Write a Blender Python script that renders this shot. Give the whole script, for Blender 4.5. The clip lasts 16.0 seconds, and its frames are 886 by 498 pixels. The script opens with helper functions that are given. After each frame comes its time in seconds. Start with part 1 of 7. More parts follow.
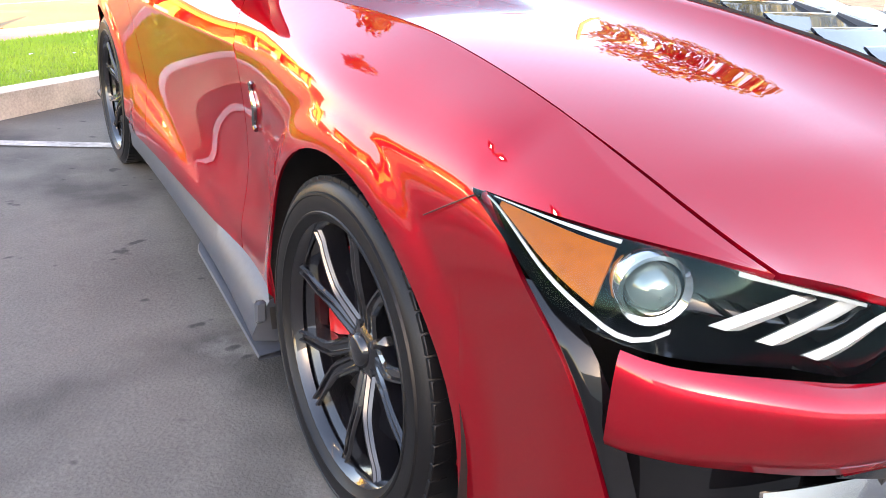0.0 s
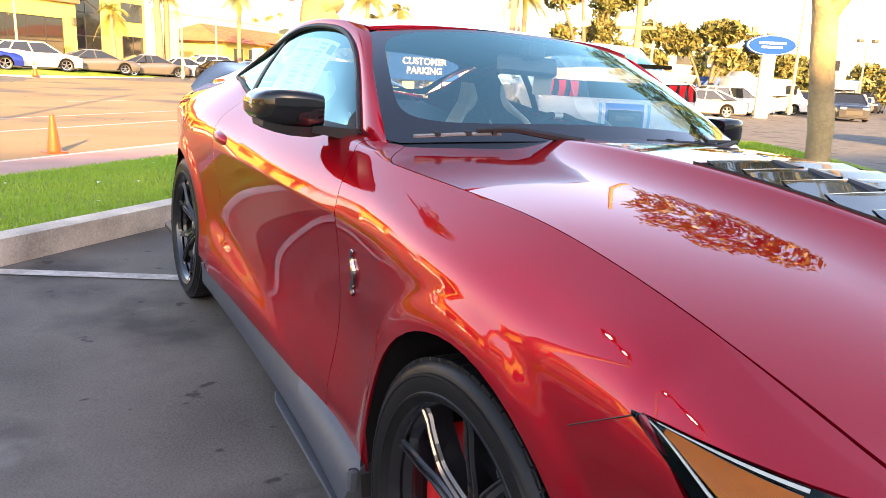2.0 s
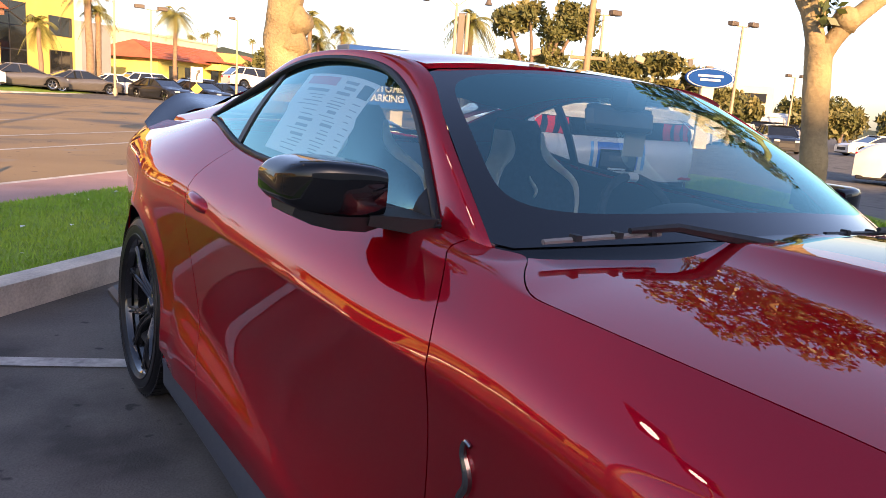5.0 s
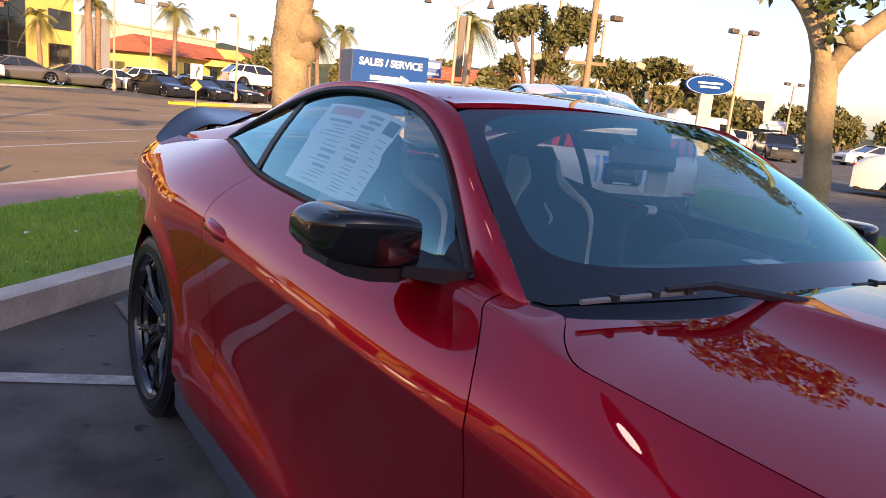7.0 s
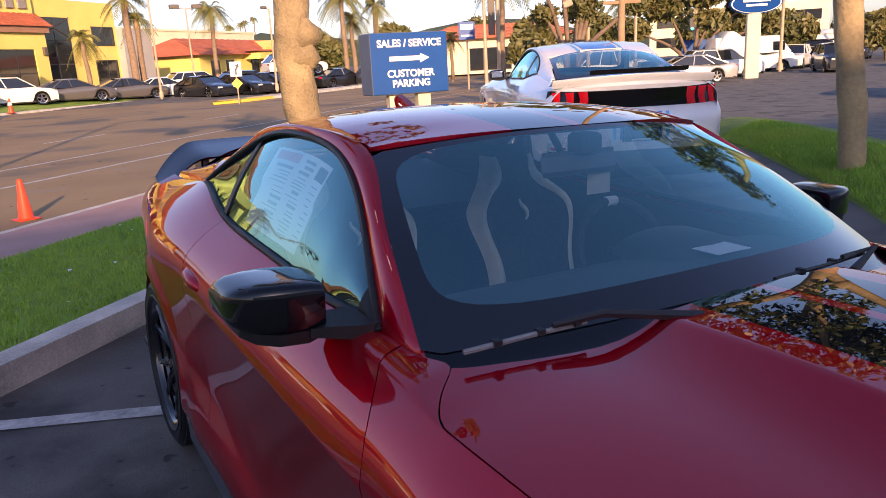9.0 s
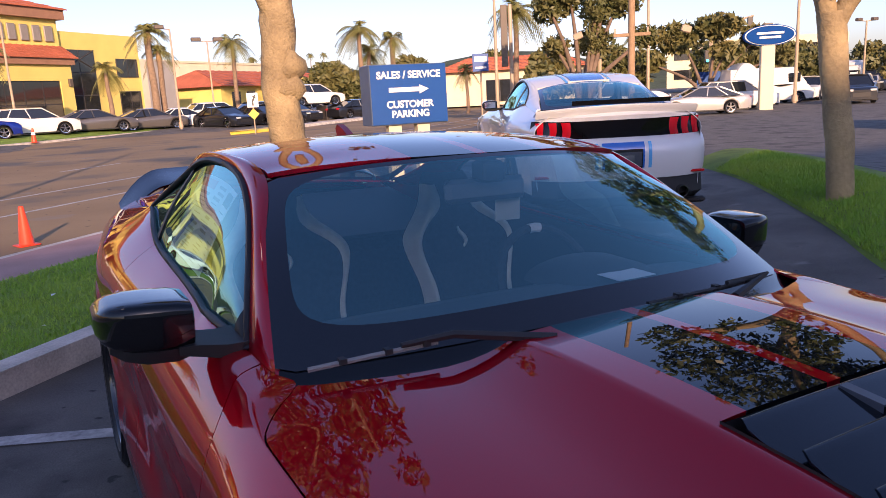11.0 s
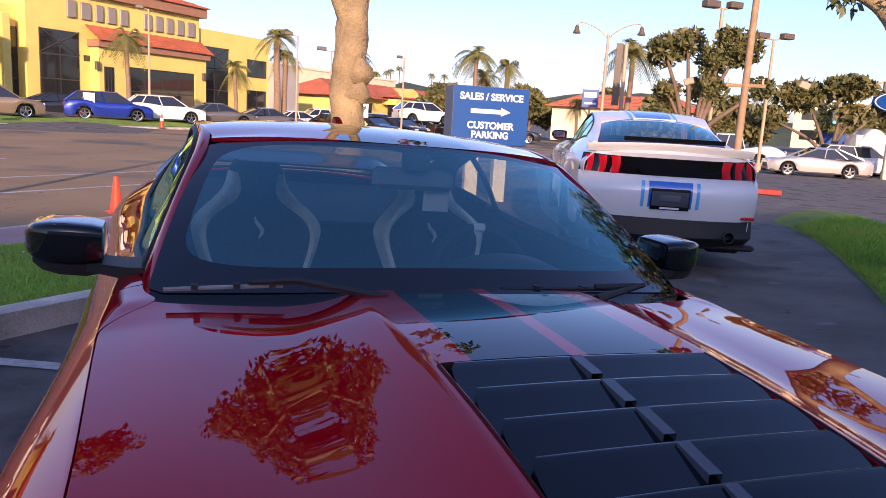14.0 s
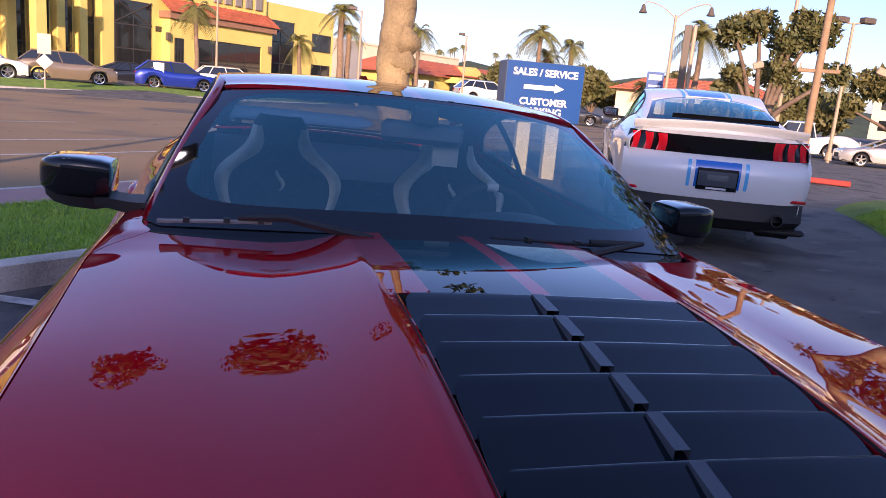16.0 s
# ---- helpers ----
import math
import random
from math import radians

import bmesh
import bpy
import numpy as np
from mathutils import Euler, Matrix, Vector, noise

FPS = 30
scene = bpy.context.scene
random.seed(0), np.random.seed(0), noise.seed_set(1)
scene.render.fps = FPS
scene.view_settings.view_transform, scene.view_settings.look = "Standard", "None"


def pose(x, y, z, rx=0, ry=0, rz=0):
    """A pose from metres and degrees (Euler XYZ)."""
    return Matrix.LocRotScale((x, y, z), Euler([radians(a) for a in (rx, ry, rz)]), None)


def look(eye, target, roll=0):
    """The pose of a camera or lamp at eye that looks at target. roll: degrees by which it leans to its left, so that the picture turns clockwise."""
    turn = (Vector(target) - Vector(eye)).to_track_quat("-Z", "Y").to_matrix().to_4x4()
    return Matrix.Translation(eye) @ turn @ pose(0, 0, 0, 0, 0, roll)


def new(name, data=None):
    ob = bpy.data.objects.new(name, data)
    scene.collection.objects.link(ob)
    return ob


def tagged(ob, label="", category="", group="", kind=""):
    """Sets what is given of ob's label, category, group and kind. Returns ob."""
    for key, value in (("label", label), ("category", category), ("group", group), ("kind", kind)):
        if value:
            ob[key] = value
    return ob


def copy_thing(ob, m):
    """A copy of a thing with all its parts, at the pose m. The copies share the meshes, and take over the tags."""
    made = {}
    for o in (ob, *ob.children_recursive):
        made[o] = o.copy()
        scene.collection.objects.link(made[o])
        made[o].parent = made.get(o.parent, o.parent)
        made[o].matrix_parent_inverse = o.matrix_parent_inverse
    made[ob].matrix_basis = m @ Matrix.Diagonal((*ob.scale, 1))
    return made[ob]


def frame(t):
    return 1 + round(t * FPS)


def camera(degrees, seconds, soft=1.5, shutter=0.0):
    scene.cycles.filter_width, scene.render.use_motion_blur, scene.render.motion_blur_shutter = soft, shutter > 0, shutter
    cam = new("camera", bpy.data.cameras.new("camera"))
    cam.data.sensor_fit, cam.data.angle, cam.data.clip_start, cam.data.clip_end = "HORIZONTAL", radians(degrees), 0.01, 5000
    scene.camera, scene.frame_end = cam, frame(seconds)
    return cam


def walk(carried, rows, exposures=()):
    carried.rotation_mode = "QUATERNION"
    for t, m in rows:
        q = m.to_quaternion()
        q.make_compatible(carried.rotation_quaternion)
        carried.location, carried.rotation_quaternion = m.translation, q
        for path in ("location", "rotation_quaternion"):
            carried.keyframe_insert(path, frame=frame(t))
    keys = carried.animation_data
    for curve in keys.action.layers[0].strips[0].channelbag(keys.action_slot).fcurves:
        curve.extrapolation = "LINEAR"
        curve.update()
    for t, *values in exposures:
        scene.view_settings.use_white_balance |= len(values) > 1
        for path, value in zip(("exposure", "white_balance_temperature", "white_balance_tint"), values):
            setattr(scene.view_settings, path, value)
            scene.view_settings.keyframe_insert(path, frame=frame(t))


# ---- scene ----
cam = camera(62.2, 16.0, soft=0.55)
# the red car stands on a slight slope; its own frame has the front axle's ground point as origin
SLOPE = Matrix.Rotation(-0.0155, 4, Vector((0.91, -0.42, 0)).normalized())
LEVEL = SLOPE @ Vector((-0.0227, 0.0277, 0.9994)).rotation_difference(Vector((0, 0, 1))).to_matrix().to_4x4()
PATH = [
    (0, (-1.452, -1.153, 1.068), (-0.441, 0.415, 0.347), 2.3),
    (0.5, (-1.506, -1.13, 1.124), (-0.505, 0.476, 0.476), 0.3),
    (1, (-1.549, -1.113, 1.152), (-0.56, 0.537, 0.602), 2.4),
    (1.5, (-1.587, -1.095, 1.185), (-0.569, 0.568, 0.74), 3.5),
    (2, (-1.59, -1.051, 1.193), (-0.604, 0.635, 0.763), 2.8),
    (2.5, (-1.557, -0.962, 1.188), (-0.734, 0.808, 0.756), 2.5),
    (3, (-1.573, -0.808, 1.203), (-0.732, 0.974, 0.862), 2.7),
    (3.5, (-1.602, -0.66, 1.22), (-0.668, 1.062, 0.818), 2.8),
    (4, (-1.561, -0.553, 1.236), (-0.66, 1.195, 0.87), 3.3),
    (4.5, (-1.521, -0.389, 1.241), (-0.519, 1.304, 0.882), 4.8),
    (5, (-1.525, -0.221, 1.264), (-0.392, 1.387, 0.903), 4.1),
    (5.2, (-1.547, -0.229, 1.309), (-0.391, 1.358, 0.929), 3.8),
    (7.3, (-1.576, -0.149, 1.371), (-0.435, 1.454, 1.013), 5.3),
    (7.5, (-1.578, -0.164, 1.394), (-0.45, 1.445, 1.023), 4.1),
    (8, (-1.487, -0.181, 1.448), (-0.399, 1.458, 1.085), 2.2),
    (8.5, (-1.391, -0.267, 1.508), (-0.383, 1.422, 1.141), -1.8),
    (9, (-1.323, -0.357, 1.546), (-0.339, 1.32, 1.081), -3.2),
    (9.2, (-1.312, -0.377, 1.554), (-0.312, 1.279, 1.049), -2.9),
    (11.3, (-1.05, -0.64, 1.508), (-0.121, 1.095, 1.149), -2.5),
    (11.5, (-1.041, -0.708, 1.49), (-0.134, 1.042, 1.149), -0.6),
    (12, (-1.014, -0.873, 1.466), (-0.084, 0.867, 1.139), 1.3),
    (12.5, (-0.909, -0.909, 1.477), (-0.048, 0.876, 1.206), 2.1),
    (13, (-0.766, -0.937, 1.468), (-0.021, 0.898, 1.19), 3.0),
    (13.5, (-0.699, -0.957, 1.451), (0.033, 0.881, 1.16), 2.6),
    (14, (-0.69, -0.984, 1.436), (0.031, 0.855, 1.122), 3.4),
    (14.5, (-0.686, -1.053, 1.43), (0.072, 0.773, 1.129), 3.4),
    (15, (-0.609, -1.063, 1.427), (0.007, 0.822, 1.165), 3.0),
    (15.5, (-0.505, -1.047, 1.411), (0.0, 0.867, 1.121), 4.6),
    (16, (-0.539, -1.063, 1.37), (0.037, 0.815, 0.992), 5.1),
]
walk(cam, [(t, SLOPE @ look(eye, target, roll)) for t, eye, target, roll in PATH], [(0, 3.65, 7600, 23), (1.0, 3.35, 7600, 23), (2.0, 2.75, 7250, 24), (3.5, 1.95, 6700, 27), (5.0, 1.58, 6350, 30), (7.5, 1.18, 6000, 34), (9.0, 1.0, 5700, 37), (11.5, 0.86, 5400, 39), (16.0, 0.93, 5150, 40)])
# ---- sky and sun: low evening sun behind the walk ----
SUN_EL, SUN_FROM = 15.5, (-0.30, -0.954)
world = bpy.data.worlds.new("evening_sky")
scene.world = world
world.use_nodes = True
wn = world.node_tree
sky = wn.nodes.new("ShaderNodeTexSky")
sky.sky_type, sky.sun_disc = "NISHITA", False
sky.sun_elevation = radians(SUN_EL)
sky.sun_rotation = math.atan2(SUN_FROM[0], SUN_FROM[1])
sky.air_density, sky.dust_density, sky.ozone_density = 1.0, 1.3, 1.0
wn.links.new(sky.outputs[0], wn.nodes["Background"].inputs[0])
wn.nodes["Background"].inputs[1].default_value = 0.110
sun = new("sun", bpy.data.lights.new("sun", "SUN"))
sun.data.energy, sun.data.angle, sun.data.color = 4.4, radians(0.6), (1.0, 0.66, 0.28)
flat = math.hypot(*SUN_FROM)
sun.matrix_world = look((SUN_FROM[0] * 50, SUN_FROM[1] * 50, 50 * flat * math.tan(radians(SUN_EL))), (0, 0, 0))
import functools
# ---- materials ----
def material(name, colour, rough=0.5, metal=0.0, coat=0.0, coat_rough=0.03, spec=0.5, noise_scale=0.0, vary=0.0, bump=0.0, fine=0.0, tint=None, emit=None, emit_strength=0.0, ior=None, trans=0.0, alpha=1.0, rand=0.0):
    """A principled material whose colour varies at two scales, with a fine relief."""
    m = bpy.data.materials.new(name)
    m.use_nodes = True
    nt = m.node_tree
    b = nt.nodes["Principled BSDF"]
    c = (*colour, 1.0)
    b.inputs["Base Color"].default_value = c
    b.inputs["Roughness"].default_value = rough
    b.inputs["Metallic"].default_value = metal
    b.inputs["Coat Weight"].default_value = coat
    b.inputs["Coat Roughness"].default_value = coat_rough
    b.inputs["Specular IOR Level"].default_value = spec
    b.inputs["Transmission Weight"].default_value = trans
    b.inputs["Alpha"].default_value = alpha
    if ior:
        b.inputs["IOR"].default_value = ior
    if emit:
        b.inputs["Emission Color"].default_value = (*emit, 1)
        b.inputs["Emission Strength"].default_value = emit_strength
    if noise_scale or rand:
        tc = nt.nodes.new("ShaderNodeTexCoord")
        out = None
        if noise_scale:
            big = nt.nodes.new("ShaderNodeTexNoise")
            big.inputs["Scale"].default_value, big.inputs["Detail"].default_value = noise_scale, 6
            small = nt.nodes.new("ShaderNodeTexNoise")
            small.inputs["Scale"].default_value, small.inputs["Detail"].default_value = (fine or noise_scale * 25), 4
            for n in (big, small):
                nt.links.new(tc.outputs["Object"], n.inputs["Vector"])
            add = nt.nodes.new("ShaderNodeMath")
            add.operation = "MULTIPLY_ADD"
            nt.links.new(small.outputs["Fac"], add.inputs[0])
            add.inputs[1].default_value = 0.45
            nt.links.new(big.outputs["Fac"], add.inputs[2])
            ramp = nt.nodes.new("ShaderNodeMapRange")
            ramp.inputs["From Min"].default_value, ramp.inputs["From Max"].default_value = 0.45, 1.0
            nt.links.new(add.outputs[0], ramp.inputs["Value"])
            mix = nt.nodes.new("ShaderNodeMix")
            mix.data_type = "RGBA"
            other = tint or tuple(min(1, v * (1 + vary)) for v in colour)
            base = colour if tint else tuple(v * (1 - vary) for v in colour)
            mix.inputs["A"].default_value, mix.inputs["B"].default_value = (*base, 1), (*other, 1)
            nt.links.new(ramp.outputs[0], mix.inputs["Factor"])
            out = mix.outputs["Result"]
            if bump:
                bp = nt.nodes.new("ShaderNodeBump")
                bp.inputs["Strength"].default_value, bp.inputs["Distance"].default_value = 1.0, bump
                nt.links.new(add.outputs[0], bp.inputs["Height"])
                nt.links.new(bp.outputs[0], b.inputs["Normal"])
        if rand:
            info = nt.nodes.new("ShaderNodeObjectInfo")
            hsv = nt.nodes.new("ShaderNodeHueSaturation")
            mr = nt.nodes.new("ShaderNodeMapRange")
            mr.inputs["To Min"].default_value, mr.inputs["To Max"].default_value = 1 - rand, 1 + rand
            nt.links.new(info.outputs["Random"], mr.inputs["Value"])
            nt.links.new(mr.outputs[0], hsv.inputs["Value"])
            if out:
                nt.links.new(out, hsv.inputs["Color"])
            else:
                hsv.inputs["Color"].default_value = c
            out = hsv.outputs[0]
        nt.links.new(out, b.inputs["Base Color"])
    return m


def glass_material(name, tint, rough=0.0, gloss=0.06, grey=0.35):
    """A thin tinted pane: mostly see-through, with a mirror reflection that grows at grazing angles."""
    m = bpy.data.materials.new(name)
    m.use_nodes = True
    nt = m.node_tree
    nt.nodes.remove(nt.nodes["Principled BSDF"])
    clear = nt.nodes.new("ShaderNodeBsdfTransparent")
    clear.inputs[0].default_value = (*tint, 1)
    shine = nt.nodes.new("ShaderNodeBsdfGlossy")
    shine.inputs["Roughness"].default_value = rough
    shine.inputs["Color"].default_value = (0.46, 0.84, 0.84, 1)
    lw = nt.nodes.new("ShaderNodeLayerWeight")
    lw.inputs["Blend"].default_value = 0.5
    fr = nt.nodes.new("ShaderNodeMath")
    fr.operation = "POWER"
    nt.links.new(lw.outputs["Facing"], fr.inputs[0])
    fr.inputs[1].default_value = 4.5
    mix = nt.nodes.new("ShaderNodeMixShader")
    add = nt.nodes.new("ShaderNodeMath")
    add.operation, add.use_clamp = "ADD", True
    add.inputs[1].default_value = gloss
    nt.links.new(fr.outputs[0], add.inputs[0])
    nt.links.new(add.outputs[0], mix.inputs[0])
    nt.links.new(clear.outputs[0], mix.inputs[1])
    nt.links.new(shine.outputs[0], mix.inputs[2])
    nt.links.new(mix.outputs[0], nt.nodes["Material Output"].inputs[0])
    return m


RED = material("red_metallic_paint", (0.52, 0.003, 0.019), rough=0.41, metal=0.84, spec=0.0, coat=1.0, coat_rough=0.0, noise_scale=900, vary=0.06, fine=3000)
RED.node_tree.nodes["Principled BSDF"].inputs["Coat IOR"].default_value = 1.62
RED.node_tree.nodes["Principled BSDF"].inputs["Specular Tint"].default_value = (0.62, 0.010, 0.040, 1)
STRIPE = material("black_stripe_paint", (0.006, 0.007, 0.009), rough=0.3, spec=0.0, coat=1.0, coat_rough=0.012)
BLACK = material("gloss_black", (0.005, 0.005, 0.006), rough=0.18, spec=0.1, coat=0.8, coat_rough=0.02)
SATIN = material("satin_dark_grey", (0.055, 0.064, 0.08), rough=0.42, spec=0.4, coat=0.0, noise_scale=40, vary=0.12, bump=0.0002)
# vent struts: the sky's reflection is put into this paler blue-grey
VENTRIB = material("satin_rib_sky_sheen", (0.06, 0.068, 0.085), rough=0.35, spec=0.5, noise_scale=90, vary=0.12)
VENT = material("satin_black_composite", (0.005, 0.007, 0.011), rough=0.14, spec=0.1, coat=0.6, coat_rough=0.02, noise_scale=120, vary=0.15)
PLASTIC = material("black_plastic", (0.014, 0.014, 0.015), rough=0.55, noise_scale=80, vary=0.15, bump=0.0002)
RUBBER = material("tyre_rubber", (0.006, 0.006, 0.007), rough=0.42, spec=0.3, noise_scale=12, vary=0.25, bump=0.0005)
SEAL = material("rubber_seal", (0.01, 0.01, 0.011), rough=0.5)
RIM = material("gloss_black_alloy", (0.008, 0.008, 0.010), rough=0.18, spec=0.4, coat=1.0, coat_rough=0.04)
DISC = material("cast_iron_disc", (0.22, 0.22, 0.23), rough=0.35, metal=1.0, noise_scale=60, vary=0.2)
CALIPER = material("red_caliper", (0.55, 0.012, 0.012), rough=0.3, coat=0.7)
CHROME = material("bright_chrome", (0.75, 0.75, 0.75), rough=0.06, metal=1.0)
DARKCHROME = material("dark_chrome", (0.35, 0.34, 0.33), rough=0.15, metal=1.0)
WINDSHIELD = glass_material("windshield_glass", (0.86, 0.93, 0.94), gloss=0.28)
SIDEGLASS = glass_material("side_glass", (0.86, 0.90, 0.90), gloss=0.27)
FRIT = material("black_glass_border", (0.004, 0.004, 0.005), rough=0.05, coat=1.0)
LENS = glass_material("lamp_lens", (0.92, 0.94, 0.95), gloss=0.02)
AMBER = material("amber_reflector", (0.34, 0.088, 0.0), rough=0.35, spec=0.15, coat=0.0, noise_scale=60, vary=0.15)
LAMPWHITE = material("frosted_light_bar", (0.50, 0.52, 0.50), rough=0.3, coat=0.4, noise_scale=60, vary=0.12)
LAMPRED = material("red_lamp_lens", (0.55, 0.008, 0.012), rough=0.12, coat=1.0)
SILVER = material("silver_reflector", (0.7, 0.71, 0.72), rough=0.15, metal=1.0)
PROJ = material("projector_glass", (0.20, 0.26, 0.24), rough=0.02, metal=0.6, coat=1.0)
SEATDARK = material("dark_suede", (0.030, 0.032, 0.038), rough=0.85, noise_scale=60, vary=0.25, bump=0.0005)
SEATLIGHT = material("pale_leather", (0.80, 0.77, 0.64), rough=0.55, noise_scale=30, vary=0.1, bump=0.0006)
DASH = material("dash_vinyl", (0.035, 0.037, 0.042), rough=0.65, noise_scale=200, vary=0.15, bump=0.0004)
HEADLINER = material("headliner_cloth", (0.08, 0.08, 0.085), rough=0.9, noise_scale=100, vary=0.1)
PAPER = material("white_paper", (0.72, 0.74, 0.74), rough=0.7)
WIPERGREY = material("weathered_wiper_grey", (0.20, 0.20, 0.195), rough=0.5, noise_scale=40, vary=0.15)
TAGPAPER = material("cream_card", (0.40, 0.40, 0.34), rough=0.7)
MIRRORBACK = material("grey_mirror_back", (0.10, 0.11, 0.12), rough=0.4, noise_scale=30, vary=0.1)
INK = material("grey_ink", (0.30, 0.32, 0.34), rough=0.7)
DARKINK = material("dark_ink", (0.06, 0.065, 0.07), rough=0.7)
PINKINK = material("pink_ink", (0.65, 0.25, 0.28), rough=0.7)
CARWHITE = material("white_car_paint", (0.72, 0.72, 0.70), rough=0.3, coat=1.0, coat_rough=0.02, noise_scale=4, vary=0.02)
BLUESTRIPE = material("blue_stripe_vinyl", (0.02, 0.14, 0.55), rough=0.25, coat=1.0)
LIGHTBLUE = material("light_blue_stripe_vinyl", (0.12, 0.42, 0.75), rough=0.25, coat=1.0)
ASPHALT = material("worn_asphalt", (0.052, 0.049, 0.044), rough=0.85, noise_scale=1.1, tint=(0.185, 0.176, 0.158), bump=0.006, fine=120)
# street asphalt, its colour lifted and warmed to stand for the low sunlight
STREET = material("sun_warmed_street_asphalt", (0.205, 0.138, 0.062), rough=0.85, noise_scale=0.35, tint=(0.295, 0.206, 0.098), bump=0.003, fine=90)
CONCRETE = material("kerb_concrete", (0.52, 0.48, 0.41), rough=0.85, noise_scale=3.0, vary=0.45, bump=0.006, fine=70)
PINKWALK = material("pink_concrete", (0.42, 0.25, 0.21), rough=0.85, noise_scale=1.5, vary=0.18, bump=0.002, fine=60)
GRASS = material("lawn_ground", (0.165, 0.265, 0.016), rough=0.9, noise_scale=2.5, vary=0.4, bump=0.01, fine=60)
BLADE = material("grass_blade", (0.16, 0.35, 0.015), rough=0.6, noise_scale=1.2, tint=(0.30, 0.42, 0.035), fine=8)
LINE = material("road_paint", (0.42, 0.42, 0.40), rough=0.75, noise_scale=9, vary=0.5, fine=45, bump=0.002)


def stained(m, scale, dark, spot_scale):
    """Adds oil stains, pale scuffs and small dark specks to an asphalt material."""
    nt = m.node_tree
    b = nt.nodes["Principled BSDF"]
    src = b.inputs["Base Color"].links[0].from_socket
    tc = nt.nodes.new("ShaderNodeTexCoord")
    for sc, lo, hi, col, det in ((scale, 0.53, 0.64, (dark, dark, dark * 0.95), 7), (scale * 2.3, 0.64, 0.74, (0.20, 0.195, 0.185), 8), (spot_scale, 0.70, 0.74, (0.02, 0.02, 0.02), 2)):
        n = nt.nodes.new("ShaderNodeTexNoise")
        n.inputs["Scale"].default_value, n.inputs["Detail"].default_value = sc, det
        nt.links.new(tc.outputs["Object"], n.inputs["Vector"])
        r = nt.nodes.new("ShaderNodeMapRange")
        r.inputs["From Min"].default_value, r.inputs["From Max"].default_value = lo, hi
        r.inputs["To Max"].default_value = 0.85
        nt.links.new(n.outputs["Fac"], r.inputs["Value"])
        mix = nt.nodes.new("ShaderNodeMix")
        mix.data_type = "RGBA"
        mix.inputs["B"].default_value = (*col, 1)
        nt.links.new(r.outputs[0], mix.inputs["Factor"])
        nt.links.new(src, mix.inputs["A"])
        src = mix.outputs["Result"]
    nt.links.new(src, b.inputs["Base Color"])


stained(ASPHALT, 1.1, 0.028, 9.0)
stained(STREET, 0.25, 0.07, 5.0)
# ---- mesh helpers ----
def spline(xs, ys):
    """A smooth curve through points (natural cubic)."""
    x, y = np.array(xs, float), np.array(ys, float)
    n = len(x)
    h = np.diff(x)
    a = np.zeros((n, n))
    r = np.zeros(n)
    a[0, 0] = a[-1, -1] = 1
    for i in range(1, n - 1):
        a[i, i - 1], a[i, i], a[i, i + 1] = h[i - 1], 2 * (h[i - 1] + h[i]), h[i]
        r[i] = 6 * ((y[i + 1] - y[i]) / h[i] - (y[i] - y[i - 1]) / h[i - 1])
    m = np.linalg.solve(a, r)

    def f(v):
        v = min(max(v, x[0]), x[-1])
        i = min(max(int(np.searchsorted(x, v)) - 1, 0), n - 2)
        t0, t1 = x[i + 1] - v, v - x[i]
        return float((m[i] * t0 ** 3 + m[i + 1] * t1 ** 3) / (6 * h[i]) + (y[i] / h[i] - m[i] * h[i] / 6) * t0 + (y[i + 1] / h[i] - m[i + 1] * h[i] / 6) * t1)
    return f


def curve3(points):
    """A smooth 3D curve through points, by a parameter from 0 to 1."""
    p = [Vector(q) for q in points]
    d = [0.0]
    for i in range(1, len(p)):
        d.append(d[-1] + (p[i] - p[i - 1]).length)
    fs = [spline([v / d[-1] for v in d], [q[k] for q in p]) for k in range(3)]
    return lambda s: Vector((fs[0](s), fs[1](s), fs[2](s)))


def steps(a, b, n):
    return [a + (b - a) * i / n for i in range(n + 1)]


